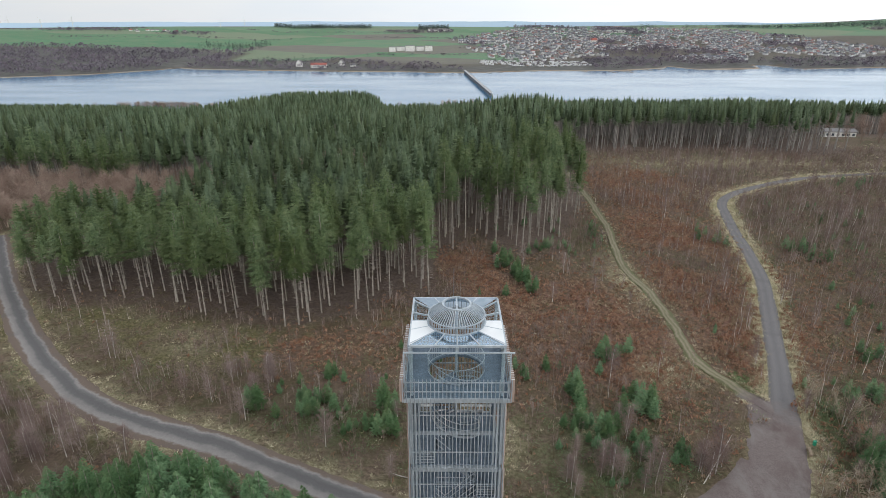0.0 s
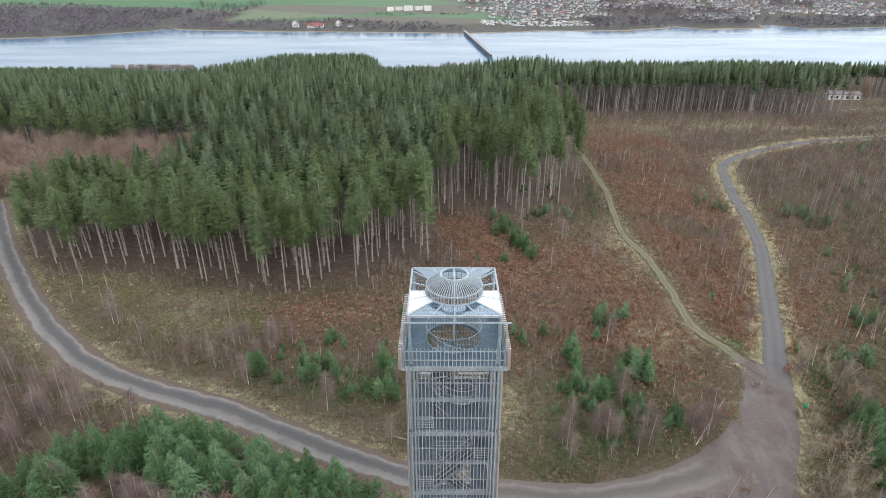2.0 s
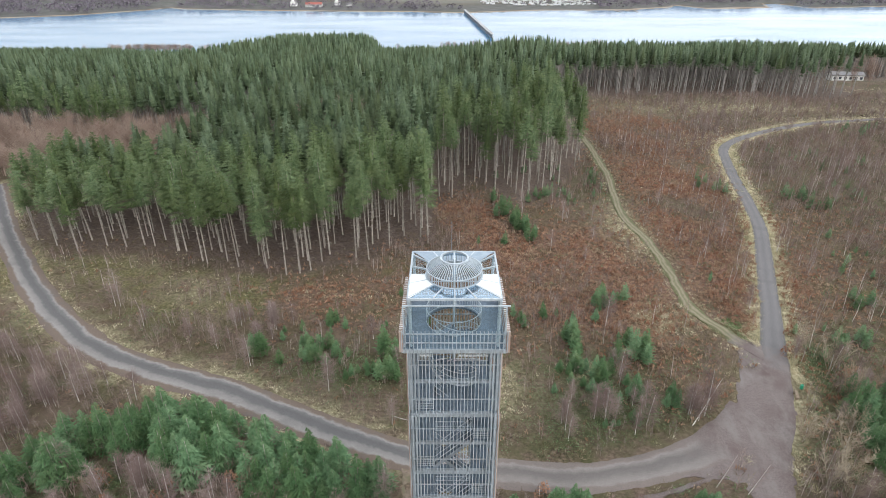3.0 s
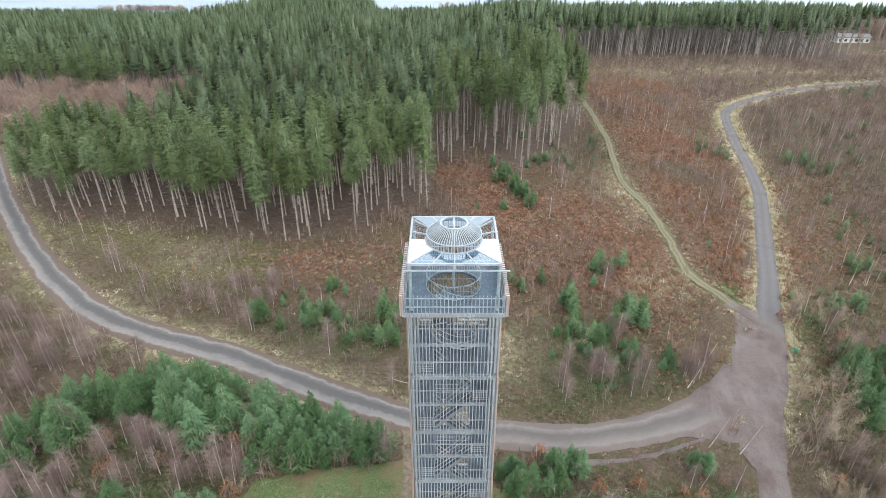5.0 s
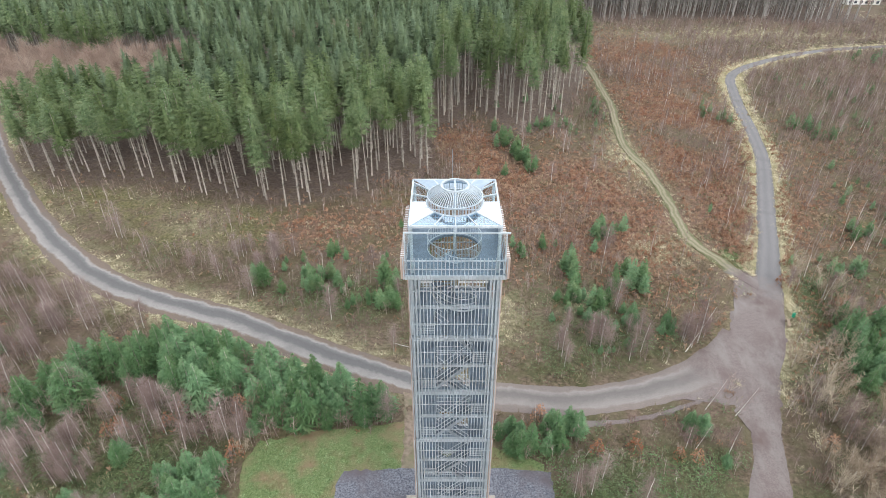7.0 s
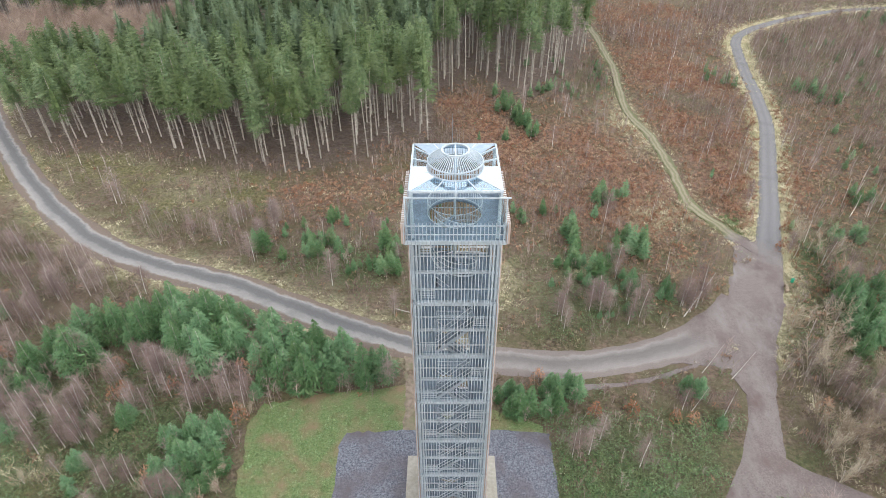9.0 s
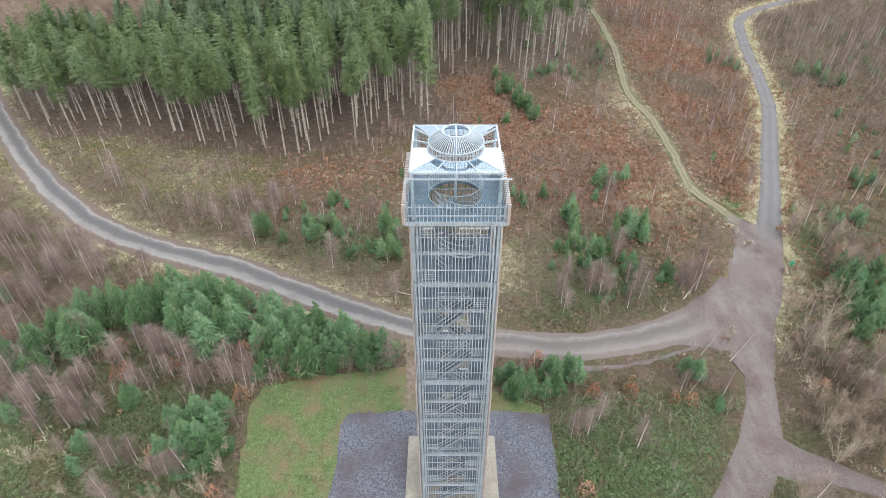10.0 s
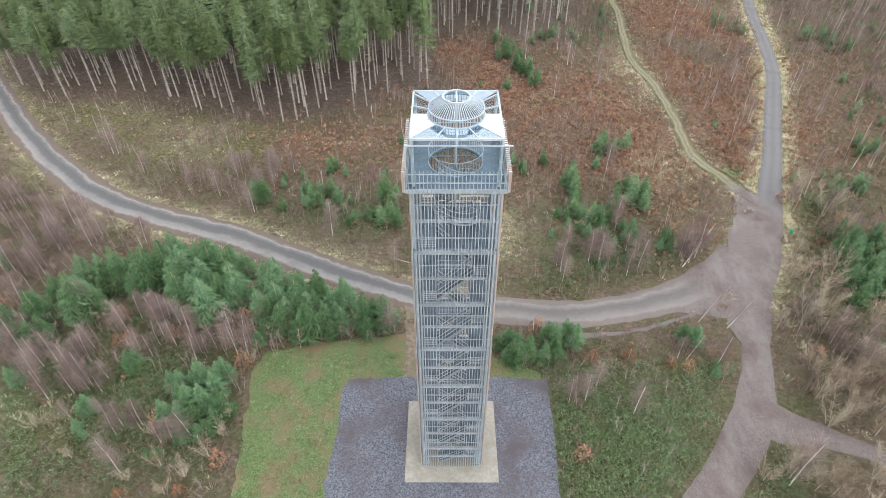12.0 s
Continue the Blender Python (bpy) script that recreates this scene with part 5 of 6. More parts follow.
def scrub():
    r0 = np.random.default_rng(3)
    # birch thicket
    saps = [twiggy(100 + k, 1.0, 2, 36, 1.25, 0.020, 0.40, 0, 1, 0.15, 0.13, 0.017) for k in range(8)]
    saps += [twiggy(110 + k, 1.0, 2, 17, 1.25, 0.026, 0.45, 0, 1, 0.12, 0.13, 0.036) for k in range(6)]
    x, y, r = scatter(-135, 260, -22, 245, 47000, 9)
    br, gr, st, th, moss = cover(x, y)
    d = off_road(x, y)
    edge = forest_edge(x) - y
    p = (0.16 + 0.84 * th) * (1 - 0.7 * st) * (1 - np.where((x < -26) & (y < 9), 0.9, 0.5) * gr) * np.where(y < 85, 0.70, 0.66)
    ok = (d > 1.2 + 1.6 * (x > 50)) & ~in_yard(x, y) & (edge > 1.0) & (r.random(len(x)) < p)
    spots = []
    for a, b, t, z in zip(x[ok], y[ok], th[ok], height(x[ok], y[ok])):
        h = r.uniform(1.3, 2.6) + 2.2 * t * r.random()
        spots.append((r.integers(8) if b < 85 else 8 + r.integers(6), a, b, z - 0.05, r.random() * 6.28, h * r.uniform(0.8, 1.15), h))
    tagged(merged("birch_thicket", saps, spots, [SAPLING_BARK, TWIGS]), "leafless purplish-brown birch saplings over the clearing", "shrubs", kind="stuff")
    # taller birches with pale stems, too many to count
    gv = [twiggy(300 + k, 1.0, 1, 17, 1.3, 0.020, 0.26, 0, 1, 0.30, 0.05, 0.0095) for k in range(8)]
    x, y, r = scatter(-90, 215, 12, 200, 9000, 19)
    br, gr, st, th, moss = cover(x, y)
    ok = (off_road(x, y) > 1.5) & ~in_yard(x, y) & (forest_edge(x) - y > 3) & (r.random(len(x)) < np.where(x > 55, 0.34, 0.10) * (0.5 + waves(x, y, 14, 31)))
    spots = [(r.integers(8), a, b, h - 0.1, r.random() * 6.28, q, q) for a, b, h in zip(x[ok], y[ok], height(x[ok], y[ok])) for q in (r.uniform(3.2, 6.8),)]
    tagged(merged("birch_grove", gv, spots, [BIRCH_STEM, TWIGS]), "grove of thin pale-stemmed leafless birches", "birch trees", kind="stuff")
    # dead bracken
    brk = [fronds(120 + k, 8, 0.50, 0.065) for k in range(6)]
    x, y, r = scatter(-110, 150, -20, 240, 165000, 10)
    br, gr, st, th, moss = cover(x, y)
    ok = (off_road(x, y) > 0.8) & ~in_yard(x, y) & (forest_edge(x) - y > -6) & (r.random(len(x)) < (0.012 + 0.99 * br) * 0.88)
    spots = [(r.integers(6), a, b, h, r.random() * 6.28, r.uniform(0.8, 1.4), r.uniform(0.8, 1.4)) for a, b, h in zip(x[ok], y[ok], height(x[ok], y[ok]))]
    tagged(merged("dead_bracken", brk, spots, [BRACKEN]), "rust-brown dead bracken carpet", "bracken", kind="stuff")
    # dry grass
    gt = [tuft(140 + k, 15, 0.30, 0.028, 0.26, 0.46) for k in range(5)]
    x, y, r = scatter(-120, 225, -20, 245, 60000, 12)
    br, gr, st, th, moss = cover(x, y)
    d = off_road(x, y)
    ok = (d > 0.15) & ~in_yard(x, y) & (forest_edge(x) - y > -2) & (r.random(len(x)) < 0.05 + 0.75 * st)
    spots = [(r.integers(5), a, b, h, r.random() * 6.28, r.uniform(0.8, 1.5), r.uniform(0.7, 1.4)) for a, b, h in zip(x[ok], y[ok], height(x[ok], y[ok]))]
    for k, n, w in ((1, 9500, 3.0), (0, 260, 1.4), (4, 420, 1.4)):
        ln = LINES[k]
        i = r.integers(1, len(ln), n)
        t = ln[i, :2] - ln[i - 1, :2]
        t = t / np.linalg.norm(t, axis=1)[:, None]
        o = r.choice((-1, 1), n) * (ln[i, 2] / 2 + 0.1 + w * np.abs(r.normal(0, 0.45, n)))
        g = r.normal(0, 0.8, n)
        a, b = ln[i, 0] - t[:, 1] * o + t[:, 0] * g, ln[i, 1] + t[:, 0] * o + t[:, 1] * g
        ok = (off_road(a, b) > 0.05) & ~((a > 41) & (a < 56) & (b > 24) & (b < 47)) & (b > -12)
        spots += [(r.integers(5), p, q, h, r.random() * 6.28, r.uniform(0.8, 1.6), r.uniform(0.6, 1.2)) for p, q, h in zip(a[ok], b[ok], height(a[ok], b[ok]))]
    for cx, cy, sx, sy, n in ((22.5, 41.5, 2.0, 1.2, 130), (40, 57, 2.5, 2.5, 150), (8, 38, 2.0, 2.4, 45), (9, 33.5, 1.2, 1.6, 30), (44, 98, 2, 6, 150), (45.5, 88, 1.2, 3, 80), (-57, 3, 2.5, 1.5, 80), (38, 84, 3, 4, 60), (120, 232, 30, 5, 260), (100, 238, 12, 6, 160), (90, 172, 3, 5, 160), (47, 14, 0.5, 5, 40), (54.5, 26, 0.6, 6, 50), (-48, 3.2, 2.2, 1.2, 90), (96, 176, 4, 5, 260), (104, 184, 6, 3, 200), (150, 204, 18, 3, 420), (190, 211, 18, 3, 420), (226, 236, 22, 4, 320), (222, 262, 14, 5, 120), (-20, 66, 8, 1.5, 60)):
        a, b = cx + r.normal(0, sx, n), cy + r.normal(0, sy, n)
        ok = off_road(a, b) > 0.1
        spots += [(r.integers(5), p, q, h, r.random() * 6.28, r.uniform(0.9, 1.7), r.uniform(0.7, 1.3)) for p, q, h in zip(a[ok], b[ok], height(a[ok], b[ok]))]
    tagged(merged("dry_grass", gt, spots, [STRAW]), "pale straw-coloured grass tussocks on verges", "grass", kind="stuff")
    # low heath and litter everywhere between
    lt = [tuft(150 + k, 8, 0.30, 0.065, 0.36, 0.42) for k in range(5)]
    x, y, r = scatter(-125, 200, -22, 235, 60000, 15)
    ok = (off_road(x, y) > 0.3) & ~in_yard(x, y) & (forest_edge(x) - y > -8) & (r.random(len(x)) < np.clip(1.1 - (y + 20) / 330, 0.2, 1))
    spots = [(r.integers(5), a, b, h - 0.03, r.random() * 6.28, r.uniform(0.8, 1.9), r.uniform(0.7, 1.8)) for a, b, h in zip(x[ok], y[ok], height(x[ok], y[ok]))][:24000]
    tagged(merged("heath_litter", lt, spots, [LITTER]), "low olive-brown heath and dead litter", "heath", kind="stuff")
    # brambles
    bl = [leaf_heap(160 + k, 27, 0.95, 0.9, 0.095) for k in range(5)]
    x, y, r = scatter(-85, 130, -20, 160, 90000, 14)
    br, gr, st, th, moss = cover(x, y)
    ok = (off_road(x, y) > 0.8) & ~in_yard(x, y) & (forest_edge(x) - y > 2) & (r.random(len(x)) < (0.025 + 0.70 * gr) * np.clip(1.2 - y / 120, 0.15, 1))
    spots = [(r.integers(5), a, b, h, r.random() * 6.28, r.uniform(0.8, 1.6), r.uniform(0.6, 1.4)) for a, b, h in zip(x[ok], y[ok], height(x[ok], y[ok]))]
    x, y = r.uniform(11.5, 41, 3000), r.uniform(-14, 11, 3000)
    ok = (off_road(x, y) > 0.7) & ~in_yard(x, y) & (r.random(3000) < 0.45 + 0.5 * blob(x, y, 25, -2, 11, 8))
    spots += [(r.integers(5), a, b, h, r.random() * 6.28, r.uniform(0.9, 1.6), r.uniform(0.5, 1.2)) for a, b, h in zip(x[ok], y[ok], height(x[ok], y[ok]))]
    tagged(merged("bramble_thicket", bl, spots, [BRAMBLE]), "low green bramble and bilberry cover", "brambles", kind="stuff")


def lawn_blades():
    short = [tuft(250 + k, 7, 0.13, 0.06, 0.16, 0.22) for k in range(4)]
    r = np.random.default_rng(91)
    x, y = r.uniform(-25, 11.5, 9000), r.uniform(-13, 15.6, 9000)
    pad = (x > -13.9) & (x < 12.2) & (y < 8.8)
    ok = in_yard(x, y) & ~pad & ~((x > -6.3) & (x < -2.8) & (y > 8)) & (x > -24.2 + 0.15 * np.maximum(0, -y)) & (y < 14.5 + 0.2 * (x + 14)) & (y < 12.5 - 0.5 * np.maximum(0, x - 4))
    spots = [(r.integers(4), a, b, 0.02, r.random() * 6.28, r.uniform(0.7, 1.5), r.uniform(0.6, 1.4)) for a, b in zip(x[ok], y[ok])]
    for a, b in zip(52.6 + r.normal(0, 1.3, 420), 53.2 + r.normal(0, 2.2, 420)):
        if off_road(np.array([a]), np.array([b]))[0] > 0.05:
            spots.append((r.integers(4), a, b, float(height(a, b)) - 0.02, r.random() * 6.28, r.uniform(1.0, 1.8), r.uniform(0.8, 1.6)))
    tagged(merged("lawn_grass", short, spots, [FRESH]), "short patchy grass on the lawn", "grass", kind="stuff")


def young_spruces():
    kinds = []
    for k in range(6):
        crown = plant_mesh("crown", conifer_crown(180 + k, 5.0, 0.12, 1.75, 16, 7, 3, -0.10, 0.95, 0.30, True), [YOUNG])
        kinds.append((plant_mesh("trunk", stem(4.6, 0.07, 0.02, 6, 0, 0, 1), [BARK]), crown))
    r = np.random.default_rng(21)
    stands = [([(-57.5, 21.5), (-47, 29), (-43, 31), (-33, 30), (-29.4, 26.5), (-29, 20), (-30, 18), (-37, 18.6), (-41.4, 23), (-48, 22.4), (-47.6, 18), (-57, 17)], 1.7, 7.0),
              ([(-61.5, 16), (-58, 13), (-52, 14), (-53, 17), (-60, 18)], 1.6, 4.6),
              ([(-26.8, 25.5), (-22, 24), (-16, 21), (-6.4, 16.2), (-6.6, 14.0), (-14.7, 13.6), (-20.5, 12.8), (-25.8, 13.5), (-27.4, 18)], 1.65, 6.2),
              ([(-36, 7.6), (-27, 9.6), (-26.2, 5), (-27, 1), (-32, -0.8), (-34.6, 3.4)], 1.5, 5.0),
              ([(59, 25), (63, 21), (69, 24), (70, 34), (64, 37), (59, 35)], 1.9, 5.2),
              ([(28, 43), (35, 43.5), (35.5, 49), (29.5, 50)], 1.6, 5.6)]
    groups = [(12.5, 12, 2.4, 1.2, 7, 4.8), (7.4, 12, 1.0, 0.8, 3, 4.0), (32, 14.5, 1.8, 1.0, 5, 3.8), (60, 26, 3, 3, 8, 4.8), (34, 9, 1.2, 1.0, 2, 2.5), (-10.2, 41, 1.6, 1.4, 5, 5.8), (-33, 45.6, 1.2, 0.8, 4, 5), (-23, 47.4, 3, 1.6, 9, 4.6), (20.4, 41, 1.4, 1.2, 4, 4), (25, 40, 1.6, 1.2, 5, 4.6), (34, 34.6, 1, 1, 3, 4), (-72, 26, 5, 3, 7, 3.6), (-59, 15, 3, 2, 4, 3), (-40.6, 10.2, 0.8, 0.8, 3, 4.6), (-42.8, 3.9, 1.2, 1, 4, 2.8), (-54.4, 8.2, 1.2, 1.2, 3, 3.6), (-46.5, 9.2, 0.8, 0.8, 2, 3), (-43.5, 0.4, 1, 0.8, 3, 2.2), (-33, -1, 2, 1, 4, 2.2), (-68, 8, 4, 3, 5, 3.2),
              (14, 14, 2.2, 1.4, 9, 4.4), (16, 16, 1.5, 1, 3, 4), (8, 13.5, 1.5, 1.2, 5, 3.2), (31, 15, 1.5, 1, 3, 3), (-10.5, 44, 1.6, 1.5, 5, 5.6), (-32, 47, 0.8, 0.8, 2, 5), (-24, 46, 2.2, 3, 8, 3.4), (-20, 54, 2, 1.5, 4, 3.6), (21.5, 47.5, 1.4, 3, 9, 4.8), (30.5, 62.5, 2.4, 1.2, 9, 4.4),
              (24.4, 34.1, 1.3, 1.0, 4, 3.6), (34.2, 33.3, 0.8, 0.8, 3, 3), (18.5, 41.6, 1.2, 1.4, 4, 2.8), (18, 57.8, 1.2, 1.2, 3, 3), (19.5, 92, 1.6, 3, 7, 4.6), (17, 99, 1.6, 3, 6, 4.2), (13.5, 108, 1.8, 4, 8, 5.0), (30, 118, 5, 4, 10, 3.4), (43, 128, 3, 6, 8, 2.8), (72, 50, 2.5, 2, 5, 3.6), (82, 61.5, 3, 2, 6, 3.6), (55, 72, 0.8, 0.8, 2, 2.4),
              (78, 122.8, 1.8, 1.8, 4, 4), (97, 116, 2.2, 2, 6, 5), (102, 109.5, 2, 2, 5, 4.6), (115, 118, 8, 8, 10, 3.5), (73, 128, 2, 2, 3, 3.5), (46, 128, 2, 7, 6, 2.5), (161, 184, 10, 4, 8, 4), (-8, 58, 6, 5, 6, 2.6), (12, 56, 4, 4, 6, 3), (28, 134, 8, 5, 7, 3.0), (125, 150, 14, 12, 10, 3.2), (12, 86, 3, 3, 3, 3.5), (88, 80, 8, 10, 7, 3), (-24, 44, 5, 3, 9, 3), (-14, 42, 3, 3, 6, 2.6), (28, 37, 4, 2.5, 8, 3.2), (27, 30, 4, 1.5, 5, 2.2), (22, 39, 3, 3, 6, 2.6), (66, 44, 4, 5, 6, 3), (92, 70, 6, 6, 6, 3), (-30, 52, 5, 3, 4, 2.6), (26, 54, 4, 3, 4, 2.8)]

    def inside(x, y, poly):
        odd = False
        for (ax, ay), (bx, by) in zip(poly, poly[1:] + poly[:1]):
            if (ay > y) != (by > y) and x < ax + (y - ay) * (bx - ax) / (by - ay):
                odd = not odd
        return odd

    spots = []
    for poly, gap, h in stands:
        px, py = [p[0] for p in poly], [p[1] for p in poly]
        for a in np.arange(min(px), max(px), gap):
            for b in np.arange(min(py), max(py), gap):
                x, y = a + r.normal(0, 0.42 * gap), b + r.normal(0, 0.42 * gap)
                if inside(x, y, poly) and r.random() < 0.9:
                    spots.append((x, y, h * r.uniform(0.5, 1.2)))
    for cx, cy, sx, sy, n, h in groups:
        spots += [(cx + r.normal(0, sx * 0.72), cy + r.normal(0, sy * 0.72), h * r.uniform(0.55, 1.15)) for k in range(int(n * 1.2))]
    rows = []
    for x, y, h in spots:
        if off_road(np.array([x]), np.array([y]))[0] < 1.4 or in_yard(np.array([x - 1]), np.array([y - 1.2]))[0] or in_yard(np.array([x + 1]), np.array([y - 1]))[0]:
            continue
        rows.append((y, x, h / 5, r.uniform(0.9, 1.25), r.random() * 6.28, r.integers(6)))
    rows.sort()
    for y, x, t, w, turn, k in rows[:290]:
        plant_tree("young_spruce", kinds[k], x, y, turn, t * w, t, "bushy blue-green young spruce among brown scrub", "young spruce", "young spruces")
    rest = [(k, x, y, h - 0.1, turn, t * w, t) for (y, x, t, w, turn, k), h in zip(rows[290:], height(np.array([q[1] for q in rows[290:]]), np.array([q[0] for q in rows[290:]])))]
    tagged(merged("young_spruce_thicket", [conifer_crown(180 + k, 5.0, 0.15, 1.65, 14, 7, 1, -0.22, 0.72, 0.40) for k in range(6)], rest, [YOUNG_MASS]), "scattered young spruces farther off in the clearing", "young spruces", kind="stuff")


def birches():
    """Bare birches that stand out by their pale stems."""
    kinds = []
    for k in range(13):
        v, f, m = twiggy(200 + k, 7.0, 2, 420 if k < 6 else 150 if k < 12 else 130, 1.45 if k > 11 else 2.1, 0.11, 0.27, 0, 1, 0.18, 0.05, 0.030 if k < 6 else 0.05 if k < 12 else 0.024)
        def pick(w):
            idx = np.unique(f[m == w])
            remap = np.zeros(len(v), int)
            remap[idx] = np.arange(len(idx))
            return v[idx], remap[f[m == w]], np.zeros((m == w).sum(), np.int32)
        st = stem(6.6, 0.075, 0.02, 6, 0.35 * (k % 6 - 2.5) * 0.5, 0, 4)
        kinds.append((plant_mesh("trunk", st, [BIRCH_BARK]), plant_mesh("crown", pick(1), [TWIGS_TREE])))
    r = np.random.default_rng(33)
    fixed = [(-19, 36.4, 7), (38.1, 31.2, 8), (-8.4, 29.3, 5), (34.8, 11.0, 5), (16.4, 29.5, 5), (22.9, 30, 6), (-48.5, 37.6, 5), (-60, 20, 7), (-56, 12, 7), (-50, 19, 7), (-44, 16, 6), (-39, 17, 6), (-35, 15, 6), (-66, 14, 7), (-52, 8, 6), (-30, 0, 6), (-38, -3, 5),
             (70, 80, 7), (66, 92, 6), (76, 85, 7), (64, 76, 6), (58, 60, 6), (64.5, 66.5, 5), (36.8, -5.4, 8), (14.4, 5.0, 4.6), (16.4, 5.2, 5), (18.2, 7.4, 5), (15.4, 6.2, 4.4)]
    for cx, cy, sx, sy, n in ((-47, 8.5, 5, 2.0, 10), (-41, 18.2, 3, 1.2, 6), (-31, 12.2, 3, 1.2, 5), (-37, 0.8, 2.5, 1.2, 4), (-64, 29, 5, 3, 9), (-52, 12, 7, 2.6, 9), (-64, 14, 6, 4, 7), (-38, 14, 5, 2.0, 6), (-30, 13, 3, 3, 4), (-62, 36, 8, 4, 18), (-48, 4, 8, 2, 3), (62, 42, 5, 8, 10), (-72, 42, 9, 6, 16), (-36, 52, 7, 4, 16), (24, 31, 7, 2.5, 12), (38, 32, 4, 3, 8), (-33, -3, 5, 2, 3), (18, 17, 5, 1.5, 6), (52, 14, 4, 6, 8)):
        fixed += [(cx + r.normal(0, sx * 0.7), cy + r.normal(0, sy * 0.7), r.uniform(3.4, 6)) for q in range(n)]
    fixed = [f for f in fixed if off_road(np.array([f[0]]), np.array([f[1]]))[0] > 0.8 and not in_yard(np.array([f[0]]), np.array([f[1]]))[0]]
    x, y, _ = scatter(-100, 190, -10, 225, 1500, 44)
    br, gr, st, th, moss = cover(x, y)
    ok = (off_road(x, y) > 2) & ~in_yard(x, y) & (forest_edge(x) - y > 3) & (r.random(len(x)) < 0.25 + 0.5 * (x > 70))
    rows = fixed + [(a, b, r.uniform(3.5, 7.5)) for a, b in zip(x[ok], y[ok])][:150]
    for a, b, h in rows:
        s = h / 6.5
        plant_tree("birch", kinds[r.integers(6) + 6 * (b > 60)], a, b, r.random() * 6.28, s, s, "slender leafless birch with a pale stem", "birch tree", "birches in the clearing")
    # two thin birches that lean out over the junction
    for a, b, h in ((34.4, 18.0, 5.6), (38.0, 16.9, 5.2), (30.8, 11.6, 4.4)):
        plant_tree("birch", kinds[12], a, b, 0.3, h / 8, h / 6.5, "thin leaning leafless birch beside the junction", "birch tree", "birches in the clearing", 24.0)
    plant_tree("birch", kinds[12], 35.6, 29.2, 0.75, 1.1, 1.35, "pale birch blown over beside the junction", "birch tree", "birches in the clearing", 62.0)


forest()
scrub()
lawn_blades()
young_spruces()
birches()


# ---------------------------------------------------------------- across the lake
def gabled(w, d, h, rise, over=0.5):
    """Walls with gables, and a pitched roof with eaves: two meshes."""
    wall, roof = bmesh.new(), bmesh.new()
    v = [wall.verts.new(p) for p in ((-w, -d, 0), (w, -d, 0), (w, d, 0), (-w, d, 0), (-w, -d, h), (w, -d, h), (w, d, h), (-w, d, h), (-w, 0, h + rise), (w, 0, h + rise))]
    for f in ((0, 1, 5, 4), (2, 3, 7, 6), (1, 2, 6, 9, 5), (3, 0, 4, 8, 7)):
        wall.faces.new([v[i] for i in f])
    s = rise / d
    q = d + over
    for sgn in (-1, 1):
        low = [(-w - over, sgn * q, h - s * over), (w + over, sgn * q, h - s * over), (w + over, 0, h + rise), (-w - over, 0, h + rise)]
        a = [roof.verts.new((x, y, z + 0.05)) for x, y, z in low]
        b = [roof.verts.new((x, y, z + 0.35)) for x, y, z in low]
        roof.faces.new(b)
        roof.faces.new(a[::-1])
        for k in range(4):
            roof.faces.new((a[k], a[(k + 1) % 4], b[(k + 1) % 4], b[k]))
    return wall, roof


def bm_mesh(name, bm, material):
    me = bpy.data.meshes.new(name)
    bm.to_mesh(me)
    bm.free()
    me.materials.append(material)
    return me


def bm_arrays(bm, m):
    bmesh.ops.triangulate(bm, faces=bm.faces[:])
    bm.verts.index_update()
    out = arrays([v.co[:] for v in bm.verts], [[v.index for v in f.verts] for f in bm.faces], m)
    bm.free()
    return out


VILLAGE = [(21, 2363), (60, 2120), (107, 1922), (133, 1800), (251, 1730), (438, 1850), (599, 1900), (741, 1775), (916, 1840), (1088, 1990), (1290, 1900), (1445, 2015), (1560, 2150), (1500, 2531), (1417, 2810), (1380, 2957), (1127, 3006), (875, 3060), (586, 3020), (305, 2900), (148, 2640)]


def inside(x, y, poly):
    hit = False
    for k in range(len(poly)):
        (x1, y1), (x2, y2) = poly[k], poly[k - 1]
        if (y1 > y) != (y2 > y) and x < (x2 - x1) * (y - y1) / (y2 - y1) + x1:
            hit = not hit
    return hit


